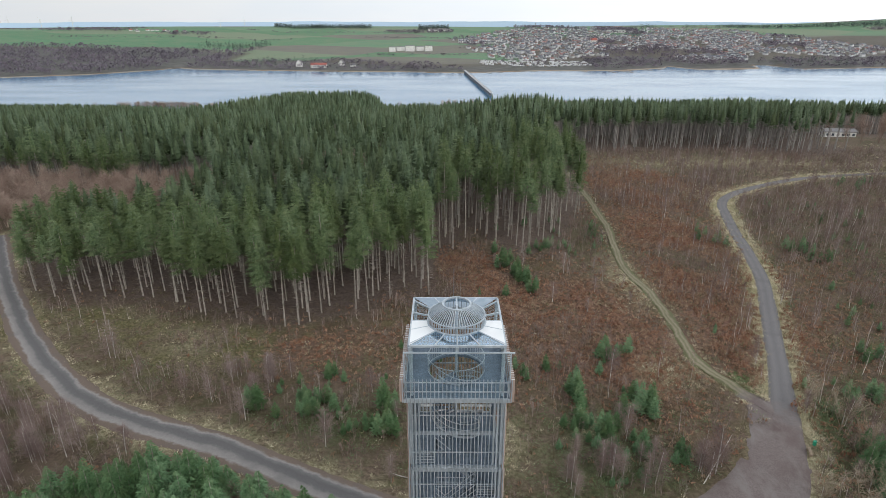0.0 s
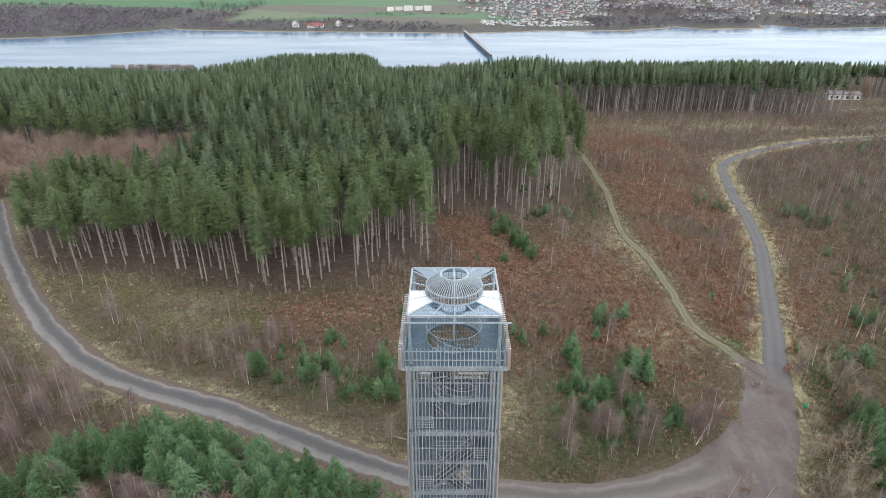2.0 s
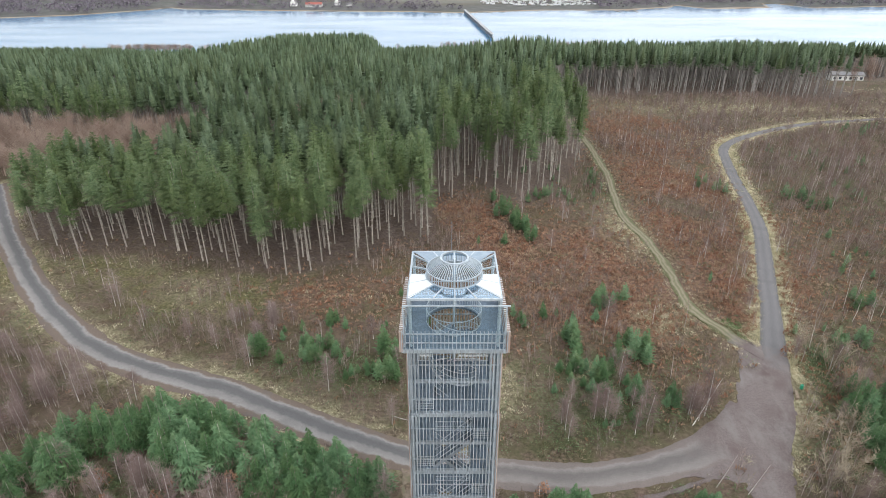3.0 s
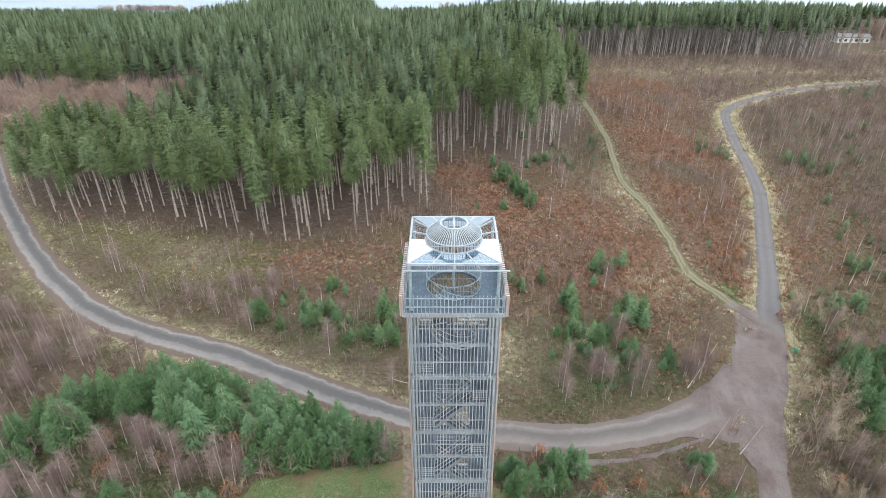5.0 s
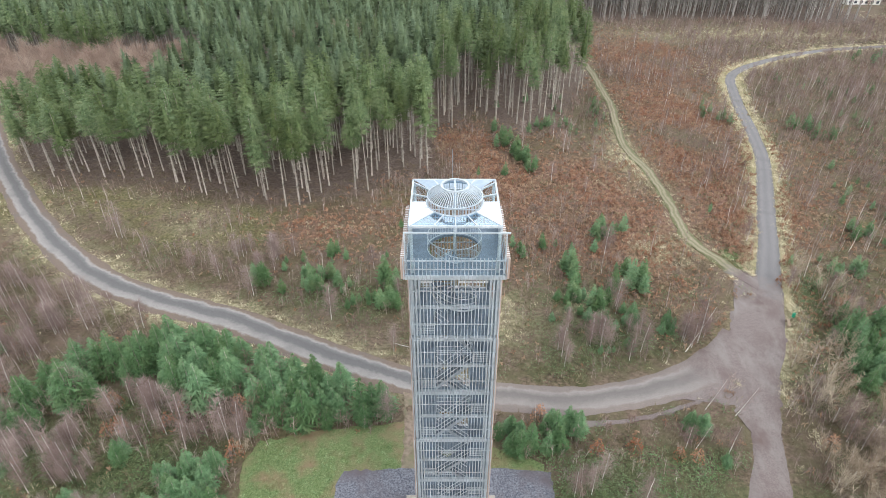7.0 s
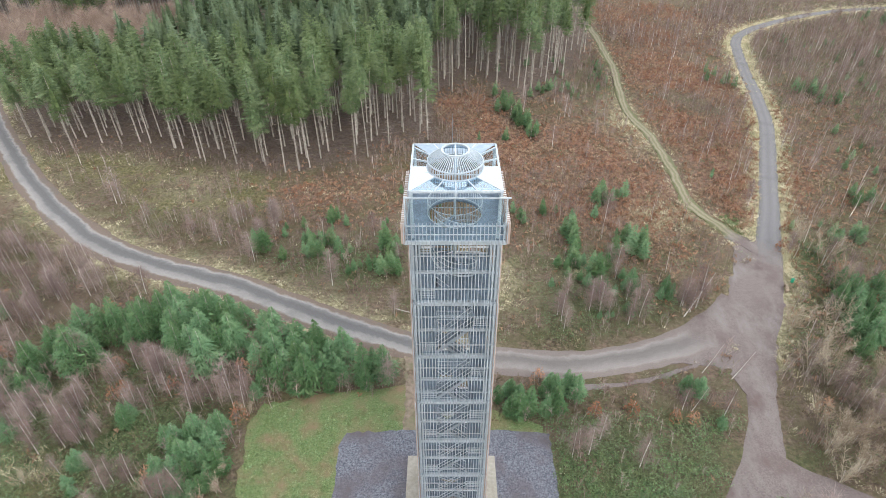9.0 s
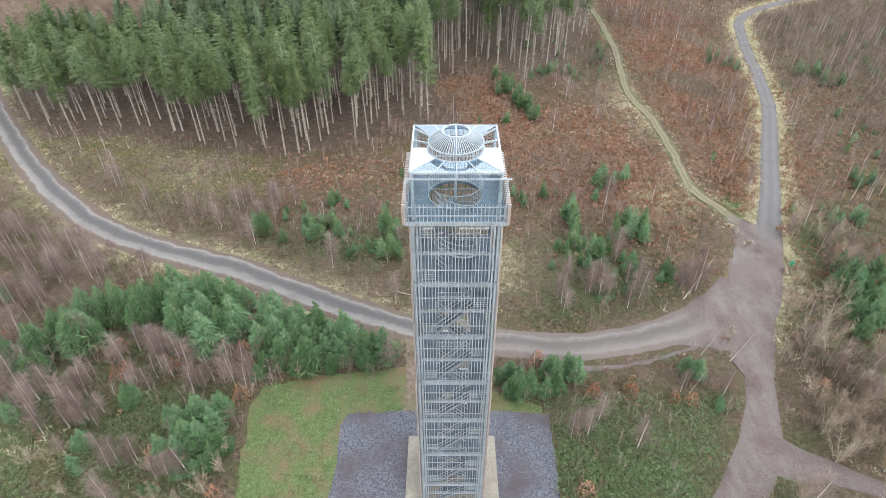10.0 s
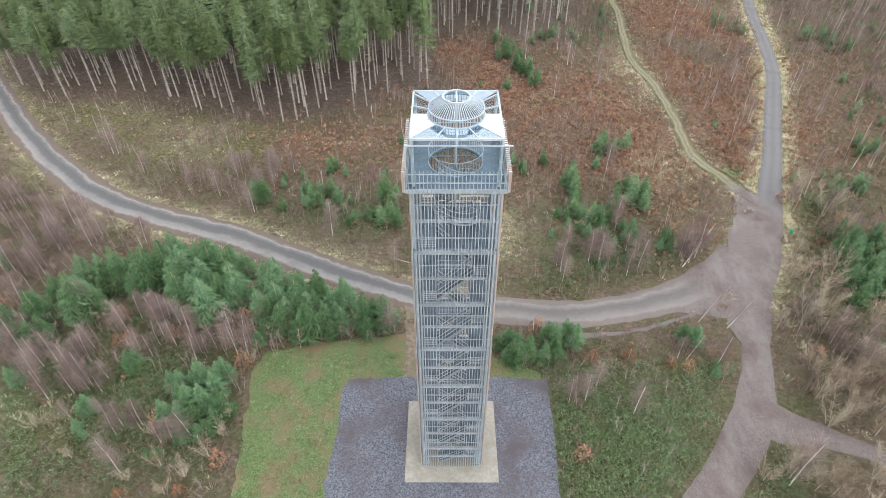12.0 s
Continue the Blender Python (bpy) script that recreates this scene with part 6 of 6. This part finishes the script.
def village():
    r = np.random.default_rng(8)
    kinds, mass = [], []
    for w, d, h, rise in ((5.2, 4.2, 5.4, 3.2), (6.4, 4.6, 6.2, 3.4), (4.4, 3.8, 4.6, 3.0), (8.5, 5, 7.0, 3.2)):
        a, b = gabled(w, d, h, rise)
        kinds.append((bm_mesh("wall", a, RENDERED), bm_mesh("roof", b, ROOF)))
        a, b = gabled(w, d, h, rise)
        mass.append(join(bm_arrays(a, 0), bm_arrays(b, 1)))
    spots, trees, pines = [], [], []
    made = 0
    for k in range(4600):
        x, y = r.uniform(20, 1560), r.uniform(1730, 3060)
        if not inside(x, y, VILLAGE):
            continue
        park = waves(x, y, 70, 31) > 0.75 or (500 < x < 900 and y < 2080 and not (700 < x < 900 and y < 1900))
        z = float(height(x, y))
        if park:
            trees.append((r.integers(3), x, y, z - 1, r.random() * 6.28, r.uniform(0.9, 1.4), r.uniform(0.8, 1.3)))
        elif made + len(spots) < 2400:
            turn = 0.4 + 1.5708 * r.integers(2) + r.normal(0, 0.15)
            if made < 270 and y < 2500:
                made += 1
                top = new("house")
                top.matrix_basis = pose(x, y, z - 0.5, 0, 0, math.degrees(turn))
                tagged(top, "small pitched-roof village house above the far shore", "house", "village houses")
                n = r.integers(4)
                for nm, me in zip(("wall", "roof"), kinds[n]):
                    new(nm, me).parent = top
            else:
                spots.append((r.integers(4), x, y, z - 0.5, turn, r.uniform(0.75, 1.1), r.uniform(0.8, 1.1)))
            if r.random() < 0.55:
                trees.append((r.integers(3), x + r.normal(0, 14), y + r.normal(0, 14), z - 1, r.random() * 6.28, r.uniform(0.5, 0.9), r.uniform(0.4, 0.75)))
            if r.random() < 0.2:
                pines.append((r.integers(2), x + r.normal(0, 14), y + r.normal(0, 14), z - 1, r.random() * 6.28, 1.0, r.uniform(0.5, 0.8)))
    tagged(merged("village_rows", mass, spots, [RENDERED_MASS, ROOF_MASS]), "rows of white houses with red and grey roofs", "village", kind="stuff")
    # white holiday caravans by the water
    bm = bmesh.new()
    block(bm, -3.2, 3.2, -1.3, 1.3, 0.3, 2.9)
    van = bm_arrays(bm, 0)
    bm = bmesh.new()
    block(bm, -3.4, 3.4, 1.3, 4.0, 0.1, 2.5)
    tent = bm_arrays(bm, 0)
    spots = []
    for k in range(330):
        x, y = r.uniform(95, 400), r.uniform(1625, 1740)
        if y > 1620 + abs(x - 240) * 0.18:
            spots.append((r.integers(2), x, y, float(height(x, y)) - 0.2, r.random() * 6.28, r.uniform(0.8, 1.3), r.uniform(0.8, 1.2)))
            if k % 4 == 0:
                trees.append((r.integers(3), x + 8, y + 6, float(height(x, y)) - 1, r.random() * 6.28, 0.6, 0.5))
    tagged(merged("caravans", [van, tent], spots, [RENDERED_MASS]), "crowded white caravans on a lakeside site", "caravans", kind="stuff")
    return trees, pines


def far_tree(seed, n, h, rad, peak):
    """A crown far away: small sprays over a dome (or a cone) and a short stem."""
    r = np.random.default_rng(seed)
    v, f = [], []
    for k in range(n):
        a, u = r.random() * 6.28, r.random()
        if peak:
            q, z = rad * (1 - u) ** 0.8, h * (0.2 + 0.8 * u)
        else:
            t = math.acos(u)
            q, z = rad * math.sin(t) * r.uniform(0.75, 1.0), h * (0.42 + 0.56 * math.cos(t) * r.uniform(0.85, 1.05))
        p, s = np.array((q * math.cos(a), q * math.sin(a), z)), rad * r.uniform(0.24, 0.42)
        b = len(v)
        for g in range(3):
            d = r.normal(0, 1, 3) * (1, 1, 0.8)
            v.append(tuple(p + d / np.linalg.norm(d) * s))
        f.append((b, b + 1, b + 2))
    b = len(v)
    v += [(-0.4, 0, 0), (0.4, 0, 0), (0, 0.3, h * 0.6)]
    f.append((b, b + 1, b + 2))
    return arrays(v, f)


def far_woods(trees, pines):
    r = np.random.default_rng(18)

    def stand_of(x0, x1, y0, y1, n, out, tall=1.0, keep=None):
        x, y = r.uniform(x0, x1, n), r.uniform(y0, y1, n)
        ok = y > steps(x, SHORE) + 8
        if keep:
            ok &= keep(x, y)
        out += [(r.integers(2), a, b, h - 1, r.random() * 6.28, r.uniform(0.8, 1.3), tall * r.uniform(0.75, 1.2)) for a, b, h in zip(x[ok], y[ok], height(x[ok], y[ok]))]

    # western shore wood, up to its ragged edge
    stand_of(-1900, -640, 1350, 2060, 2400, trees, 1.0, lambda x, y: (y < 1990 + 60 * waves(x, y, 150, 4)) & (y > steps(x, SHORE) + 14) & ~((x > -775) & (x < -715) & (y < 1760)))
    stand_of(-850, -640, 2050, 2260, 160, pines, 1.0, lambda x, y: y < 2210 + (x + 700) * 0.3)
    # shore belt in the middle and to the east
    stand_of(-640, 60, 1530, 1850, 520, trees, 0.8, lambda x, y: y < steps(x, SHORE) + 150 + 60 * waves(x, y, 60, 6) - 60 * smooth(-250, 0, x))
    stand_of(-560, -330, 1620, 1760, 40, pines, 0.9)
    stand_of(400, 900, 1580, 1830, 420, trees, 0.8, lambda x, y: y > steps(x, SHORE) + np.where(x < 620, 25, 70))
    stand_of(930, 1700, 1600, 1900, 620, trees, 0.9, lambda x, y: y < steps(x, SHORE) + 190)
    stand_of(960, 1150, 1640, 1820, 60, pines, 0.9)
    # dark copses on the ridge, hedges in the fields
    stand_of(-830, -360, 2960, 3010, 700, pines, 0.95)
    stand_of(-130, 10, 2850, 2900, 260, pines, 1.2)
    stand_of(-270, 30, 2680, 2800, 130, trees, 0.8)
    stand_of(330, 640, 2960, 3060, 130, trees, 1.0)
    stand_of(700, 900, 2780, 2940, 150, trees, 1.1)
    stand_of(880, 1010, 2960, 3040, 50, pines, 1.1)
    stand_of(-1180, -960, 2450, 2560, 70, trees, 0.7)
    stand_of(-1700, -1350, 2560, 2680, 150, trees, 0.7)
    stand_of(1950, 2750, 2900, 3300, 1700, pines, 1.1, lambda x, y: y > 3150 - 0.42 * (x - 1950) + 25 * waves(x, y, 60, 9))
    stand_of(1400, 1980, 3150, 3230, 420, pines, 0.8)
    stand_of(2050, 2500, 2950, 3050, 120, trees, 0.8)
    stand_of(1200, 1800, 3100, 3160, 80, pines, 0.8)
    stand_of(-2600, -1500, 3050, 3200, 150, trees, 0.7)
    for x0, y0, x1, y1, n in ((-1500, 2300, -600, 2420, 60), (-330, 2500, 60, 2430, 40), (-250, 1880, 100, 1860, 40), (-900, 2750, -100, 2700, 50), (300, 3120, 1700, 3100, 120)):
        for k in range(n):
            t = r.random()
            x, y = x0 + (x1 - x0) * t, y0 + (y1 - y0) * t + r.normal(0, 6)
            trees.append((r.integers(2), x, y, float(height(x, y)) - 1, 0, 0.7, r.uniform(0.3, 0.6)))
    tagged(merged("far_bare_woods", [far_tree(k, 25, 15, 7.2, False) for k in range(3)], trees, [HAZED_WOODS]), "bare grey-brown woods along the far shore, tinted blue for haze", "woodland", kind="stuff")
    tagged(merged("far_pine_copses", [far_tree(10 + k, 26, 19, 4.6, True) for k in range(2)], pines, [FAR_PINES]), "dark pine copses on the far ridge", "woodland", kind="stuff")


def footbridge():
    a, b = Vector((78.5, 1020, 0)), Vector((45, 1497, 0))
    way = b - a
    L, ang = way.length, math.atan2(way.y, way.x)
    top = thing("footbridge", "long low concrete footbridge on piers across the lake", "bridge", a.x, a.y, LAKE)
    top.rotation_euler.z = ang
    bm = bmesh.new()
    block(bm, 0, L, -2.4, 2.4, 6.0, 6.8)
    part("bridge_deck", bm, PIER, top)
    for s in (-1, 1):
        bm = bmesh.new()
        for h in (7.2, 7.9):
            block(bm, 0, L, s * 2.3 - 0.10, s * 2.3 + 0.10, h - 0.12, h)
        for k in range(90):
            block(bm, L * k / 90, L * k / 90 + 0.4, s * 2.3 - 0.09, s * 2.3 + 0.09, 6.8, 7.8)
        part("railing", bm, PIER, top)
    n = 21
    for k in range(n):
        bm = bmesh.new()
        x = L * (k + 0.5) / n
        block(bm, x - 1.1, x + 1.1, -2.2, 2.2, -9, 6.0)
        part("pier", bm, GREY_ROOF, top)


def block_house(name, x, y, turn, w, d, h, rise, label, category, walls, roofing, windows=0):
    a, b = gabled(w, d, h, rise)
    top = thing(name, label, category, x, y, float(height(x, y)) - 0.4)
    top.rotation_euler.z = turn
    wall = part("wall", a, walls, top)
    part("roof", b, roofing, top)
    for k in range(windows):
        bm = bmesh.new()
        xx = -w + 2 * w * (k + 0.5) / windows
        block(bm, xx - 0.7, xx + 0.7, -d - 0.06, -d + 0.05, h * 0.35, h * 0.75)
        part("window", bm, GLAZING, top)


WHITE = surface("white_render", (0.74, 0.74, 0.72), (0.82, 0.82, 0.80), 0.8, (0.66, 0.65, 0.62), 0.15, rough=0.85)
RED_ROOF = surface("red_tiles", (0.34, 0.11, 0.09), (0.43, 0.15, 0.125), 1.0, (0.28, 0.10, 0.085), 0.2, rough=0.8)
GREY_ROOF = surface("grey_roofing", (0.15, 0.15, 0.16), (0.24, 0.24, 0.25), 1.0, (0.19, 0.17, 0.15), 0.2, rough=0.8)
PIER = surface("pale_concrete", (0.42, 0.42, 0.42), (0.54, 0.54, 0.54), 0.5, (0.36, 0.36, 0.36), 0.1, rough=0.9)
footbridge()
trees, pines = village()
far_woods(trees, pines)
# lakeside inn and the houses beside it
block_house("lakeside_inn", -345, 1612, 0.05, 21, 8, 7, 5, "white lakeside inn with a bright red roof", "house", WHITE, RED_ROOF, 8)
block_house("gabled_house", -402, 1630, 1.6, 9, 8, 9, 9, "white gabled house by the lake", "house", WHITE, GREY_ROOF, 2)
block_house("gabled_house", -288, 1640, 1.5, 8, 7, 8, 8, "white gabled house by the lake", "house", WHITE, GREY_ROOF, 2)
block_house("boat_house", -255, 1625, 0.2, 7, 5, 4, 4, "small white boat house", "house", WHITE, GREY_ROOF, 2)
for k, (x, y, w, h, t) in enumerate(((-178, 1985, 16, 14, 0.1), (-152, 2010, 20, 12, 0.3), (-120, 1992, 22, 17, -0.1), (-88, 2008, 20, 13, 0.4), (-58, 1992, 17, 16, 0.0))):
    block_house("clinic_wing", x, y, t, w / 2 + 3, 7, h, 1.6, "white multi-storey clinic wing on the green slope", "building", WHITE, GREY_ROOF, 0)
block_house("school_hall", 760, 2760, 0.0, 40, 14, 12, 3, "large pale hall in the village", "building", WHITE, GREY_ROOF, 8)
r = np.random.default_rng(71)
for k in range(11):
    block_house("farmhouse", -1345 + 24 * k + r.normal(0, 6), 2600 + r.normal(0, 22), r.uniform(-0.6, 0.6), 6, 4, 4, 3, "far farmhouse among hedges on the green fields", "house", WHITE, RED_ROOF if k % 3 == 0 else GREY_ROOF)
for k in range(5):
    block_house("farmhouse", -75 + 22 * k, 2800 + r.normal(0, 10), r.uniform(-0.4, 0.4), 9, 6, 8, 4, "white house below the ridge copse", "house", WHITE, GREY_ROOF)
block_house("church", 560, 2330, 0.3, 14, 6, 10, 8, "village church with a steep roof", "church", WHITE, RED_ROOF, 4)
# white house behind the eastern forest edge
block_house("forest_house", 228, 308, -0.12, 8.4, 3.6, 3.4, 1.2, "long low white house with a grey roof behind the trees", "house", WHITE, GREY_ROOF, 6)


def turbine(x, y, h):
    top = thing("wind_turbine", "slim white wind turbine on the horizon", "wind turbine", x, y, float(height(x, y)) - 1, "wind turbines")
    bm = bmesh.new()
    bar(bm, (0, 0, 0), (0, 0, h), 2.2, sides=8)
    part("mast", bm, WHITE, top)
    bm = bmesh.new()
    block(bm, -1.5, 1.5, -5, 3, h - 1.5, h + 1.5)
    part("nacelle", bm, WHITE, top)
    for k in range(3):
        t = 2.1 * k + x
        bm = bmesh.new()
        bar(bm, (0, -5, h), (0.45 * h * math.sin(t), -5, h + 0.45 * h * math.cos(t)), 1.6, 0.5)
        part("blade", bm, WHITE, top)


for x, y, h in ((-2900, 4020, 56), (-2800, 3950, 50), (-2560, 3900, 50), (-2360, 3900, 48), (-1480, 4050, 46), (-1330, 4080, 48)):
    turbine(x, y, h)
top = thing("radio_mast", "thin radio mast above the village", "mast", 425, 2950, float(height(425, 2950)) - 1)
bm = bmesh.new()
bar(bm, (0, 0, 0), (0, 0, 30), 2.0, sides=6)
part("pole", bm, GREY_ROOF, top)

# jetties on the far shore
for x, L, t in ((100, 30, 0.4), (128, 24, 0.7), (215, 26, 0.6), (343, 34, 0.5), (420, 60, 0.1), (440, 44, 0.6), (475, 70, -0.1), (520, 40, 0.5), (560, 36, 0.3)):
    y = float(steps(x, SHORE))
    j = thing("jetty", "pale wooden boat jetty on the far shore", "jetty", x, y + 4, LAKE, "boat jetties")
    j.rotation_euler.z = t - 1.5708
    bm = bmesh.new()
    block(bm, 0, L, -1.5, 1.5, 0.5, 1.0)
    part("jetty_deck", bm, SAND, j)
    for q in (0.3, 0.9):
        bm = bmesh.new()
        block(bm, L * q - 0.3, L * q + 0.3, -0.3, 0.3, -4, 0.5)
        part("pile", bm, OLD_WOOD, j)


def beach():
    """A pale strip of sand and stones along the far waterline."""
    verts, faces = [], []
    xs = np.arange(-2400, 1900, 12.0)
    r = np.random.default_rng(2)
    wide = np.convolve(r.uniform(2, 13, len(xs) + 6), np.ones(7) / 7, "valid") + 14 * blob(xs, xs * 0, 760, 0, 120, 1) + 8 * blob(xs, xs * 0, 480, 0, 120, 1)
    for x, w in zip(xs, wide):
        y = float(steps(x, SHORE))
        verts += [(x, y - 3, LAKE - 0.4), (x, y + 1.5, LAKE + 0.75), (x, y + 2 + w, float(height(x, y + 2 + w)) + 0.35), (x, y + 3 + w, float(height(x, y + 3 + w)) - 0.6)]
    for k in range(len(xs) - 1):
        for c in range(3):
            faces.append((4 * k + c, 4 * k + 4 + c, 4 * k + 5 + c, 4 * k + 1 + c))
    tagged(mesh_object("shore", verts, faces, SAND, True), "pale sandy and reed-brown far shoreline", "shore", kind="structure")


beach()


def horizon():
    """The plain past the ridge, a plain backdrop with its blue haze painted on."""
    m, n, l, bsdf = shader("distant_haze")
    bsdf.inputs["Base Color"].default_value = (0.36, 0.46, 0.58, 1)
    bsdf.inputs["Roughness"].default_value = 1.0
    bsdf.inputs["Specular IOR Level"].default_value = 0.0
    # a faint blue glow stands in for the brightness of the haze
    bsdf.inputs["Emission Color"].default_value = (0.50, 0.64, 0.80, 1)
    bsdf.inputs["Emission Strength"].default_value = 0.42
    verts, faces = [], []
    for k in range(241):
        a = radians(-62 + 124 * k / 240)
        x, y = 4850 * math.sin(a), 4850 * math.cos(a) - 36
        z = 27 + 2.2 * math.sin(k * 0.21) + 1.4 * math.sin(k * 0.53 + 1) + 0.7 * math.sin(k * 1.7)
        verts += [(x, y, -90), (x, y, z)]
    for k in range(240):
        faces.append((2 * k, 2 * k + 2, 2 * k + 3, 2 * k + 1))
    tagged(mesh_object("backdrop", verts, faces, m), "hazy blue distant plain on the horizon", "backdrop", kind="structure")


horizon()


# ---------------------------------------------------------------- small things in the clearing
def bench(x, y, turn):
    top = thing("bench", "weathered plank bench beside the lane", "bench", x, y, 0.0)
    top.rotation_euler.z = turn
    for k in range(3):
        bm = bmesh.new()
        block(bm, -0.9, 0.9, -0.25 + k * 0.18, -0.10 + k * 0.18, 0.44, 0.49)
        part("seat_plank", bm, OLD_WOOD, top)
    for k in range(2):
        bm = bmesh.new()
        block(bm, -0.9, 0.9, 0.29, 0.33, 0.60 + k * 0.18, 0.73 + k * 0.18)
        part("back_plank", bm, OLD_WOOD, top)
    for s in (-0.7, 0.7):
        bm = bmesh.new()
        block(bm, s - 0.06, s + 0.06, -0.22, 0.28, -0.1, 0.44)
        block(bm, s - 0.05, s + 0.05, 0.22, 0.29, 0.4, 0.92)
        part("leg", bm, OLD_WOOD, top)


def litter_bin(x, y):
    top = thing("litter_bin", "bright green litter bin beside the bench", "litter bin", x, y, 0.0)
    bm = bmesh.new()
    bar(bm, (0, 0, 0.25), (0, 0, 0.95), 0.34, sides=14)
    part("bin", bm, BIN_GREEN, top)
    bm = bmesh.new()
    bar(bm, (0.22, 0, -0.1), (0.22, 0, 1.1), 0.06, sides=6)
    part("post", bm, STEEL_DARK, top)


def bushes():
    """Copper-leaved beech saplings and pale bare hazels that stand out in the scrub."""
    r = np.random.default_rng(50)
    kinds = []
    for k in range(3):
        leaves = leaf_heap(220 + k, 130, 0.75, 1.9, 0.12)
        kinds.append((plant_mesh("trunk", stem(1.6, 0.035, 0.015, 5, 0.1, 0, 2), [BARK]), plant_mesh("crown", leaves, [COPPER])))
    for x, y in ((-34.6, 2.0), (-63, 20.5), (-43, 14.5), (-36, 17.6), (-28.3, 18), (-44.5, 14), (-26.8, 10.6), (-29.3, -6.5), (18.3, 11.2), (28.4, 10.4), (30.4, 10.0), (14.8, -2.4), (-36.7, 15.0), (-45.4, 18.6), (-35.5, -7.0), (-26.4, -2.6), (11.8, 16.4), (23.2, 11.6), (61.5, 52), (58, 46), (-52, 30), (66, 40), (48, 12)):
        s = r.uniform(1.1, 1.7)
        plant_tree("beech_sapling", kinds[r.integers(3)], x, y, r.random() * 6.28, s, s, "small beech holding copper-brown withered leaves", "shrub", "withered beech saplings")
    kinds = []
    for k in range(3):
        v, f, m = twiggy(240 + k, 5.0, 6, 260, 1.2, 0.07, 0.34, 0, 0, 0.15, 0.34, 0.042)
        kinds.append((plant_mesh("trunk", stem(2.2, 0.06, 0.03, 6, 0.2, 0, 2), [BIRCH_BARK]), plant_mesh("crown", (v, f, m), [PALE_TWIGS])))
    for x, y in ((44.8, 5.6), (46.6, 6.4), (49, 7), (51.5, 9.2), (53.7, 10.5), (37.1, -4.6), (34.2, -4.8), (39.3, -6), (41.5, -5), (46.3, -4.6), (48.7, 3.8), (61, 33.7), (48.8, 18.2), (50.5, 16), (47.4, 3.2), (49.4, 0.6), (48.0, 7.5), (51.4, 19.5), (63.6, 37), (54.4, 24), (46.5, -5.4), (40.8, -6.6), (52, 12), (54, 8), (52, 4), (57, 16), (50, 26), (58, 28), (44.5, 1.8), (56, 2), (43, -8.5), (47, -9), (52, -7), (39.5, -9.5), (55, -3), (60, 8), (61, 18), (46, 9.5), (57, 11), (66, 24), (63, 42), (60, 47)):
        s = r.uniform(0.85, 1.4)
        plant_tree("bare_hazel", kinds[r.integers(3)], x, y, r.random() * 6.28, s, s, "spreading bare hazel with pale twigs", "shrub", "bare hazels by the lane")
    for x, y in ((-34.8, 0.6), (-26.6, 0.4), (-27.5, -2.2), (-32.4, -3.4), (-29.4, -4.6), (-31, -6.5), (-43, -2.4), (-25.9, 11.0), (-26.6, 3), (-35.5, -5), (-49, 1.5), (-46, 17), (-37, 19)):
        s = r.uniform(0.45, 0.75)
        plant_tree("bare_hazel", kinds[r.integers(3)], x, y, r.random() * 6.28, s, s, "low bare hazel with tawny twigs", "shrub", "low hazels beside the lawn")


def logs():
    r = np.random.default_rng(60)
    for x0, y0, x1, y1 in ((-112, 86, -101, 73), (-100.6, 72.4, -89, 62.2), (-6.0, 29.8, -8.4, 30.6), (-29.5, 27.0, -26.6, 27.2)):
        top = thing("fallen_birch_stem", "pale fallen birch stem lying by the road", "log", (x0 + x1) / 2, (y0 + y1) / 2, 0, "fallen stems")
        bm = bmesh.new()
        dx, dy = (x1 - x0) / 2, (y1 - y0) / 2
        bend = r.normal(0, 0.15)
        bar(bm, (-dx, -dy, 0.25), (bend, -bend, 0.32), 0.11, sides=7)
        bar(bm, (bend, -bend, 0.32), (dx, dy, 0.36), 0.07, sides=7)
        part("stem", bm, BIRCH_BARK, top)


PALE_TWIGS = surface("pale_hazel_twigs", (0.258, 0.211, 0.155), (0.406, 0.346, 0.266), 1.5, (0.253, 0.178, 0.128), 0.3, rough=0.9, vary=0.25)
bench(54.0, 35.4, 1.25)
litter_bin(55.6, 37.0)
bushes()
logs()
tower_slats()
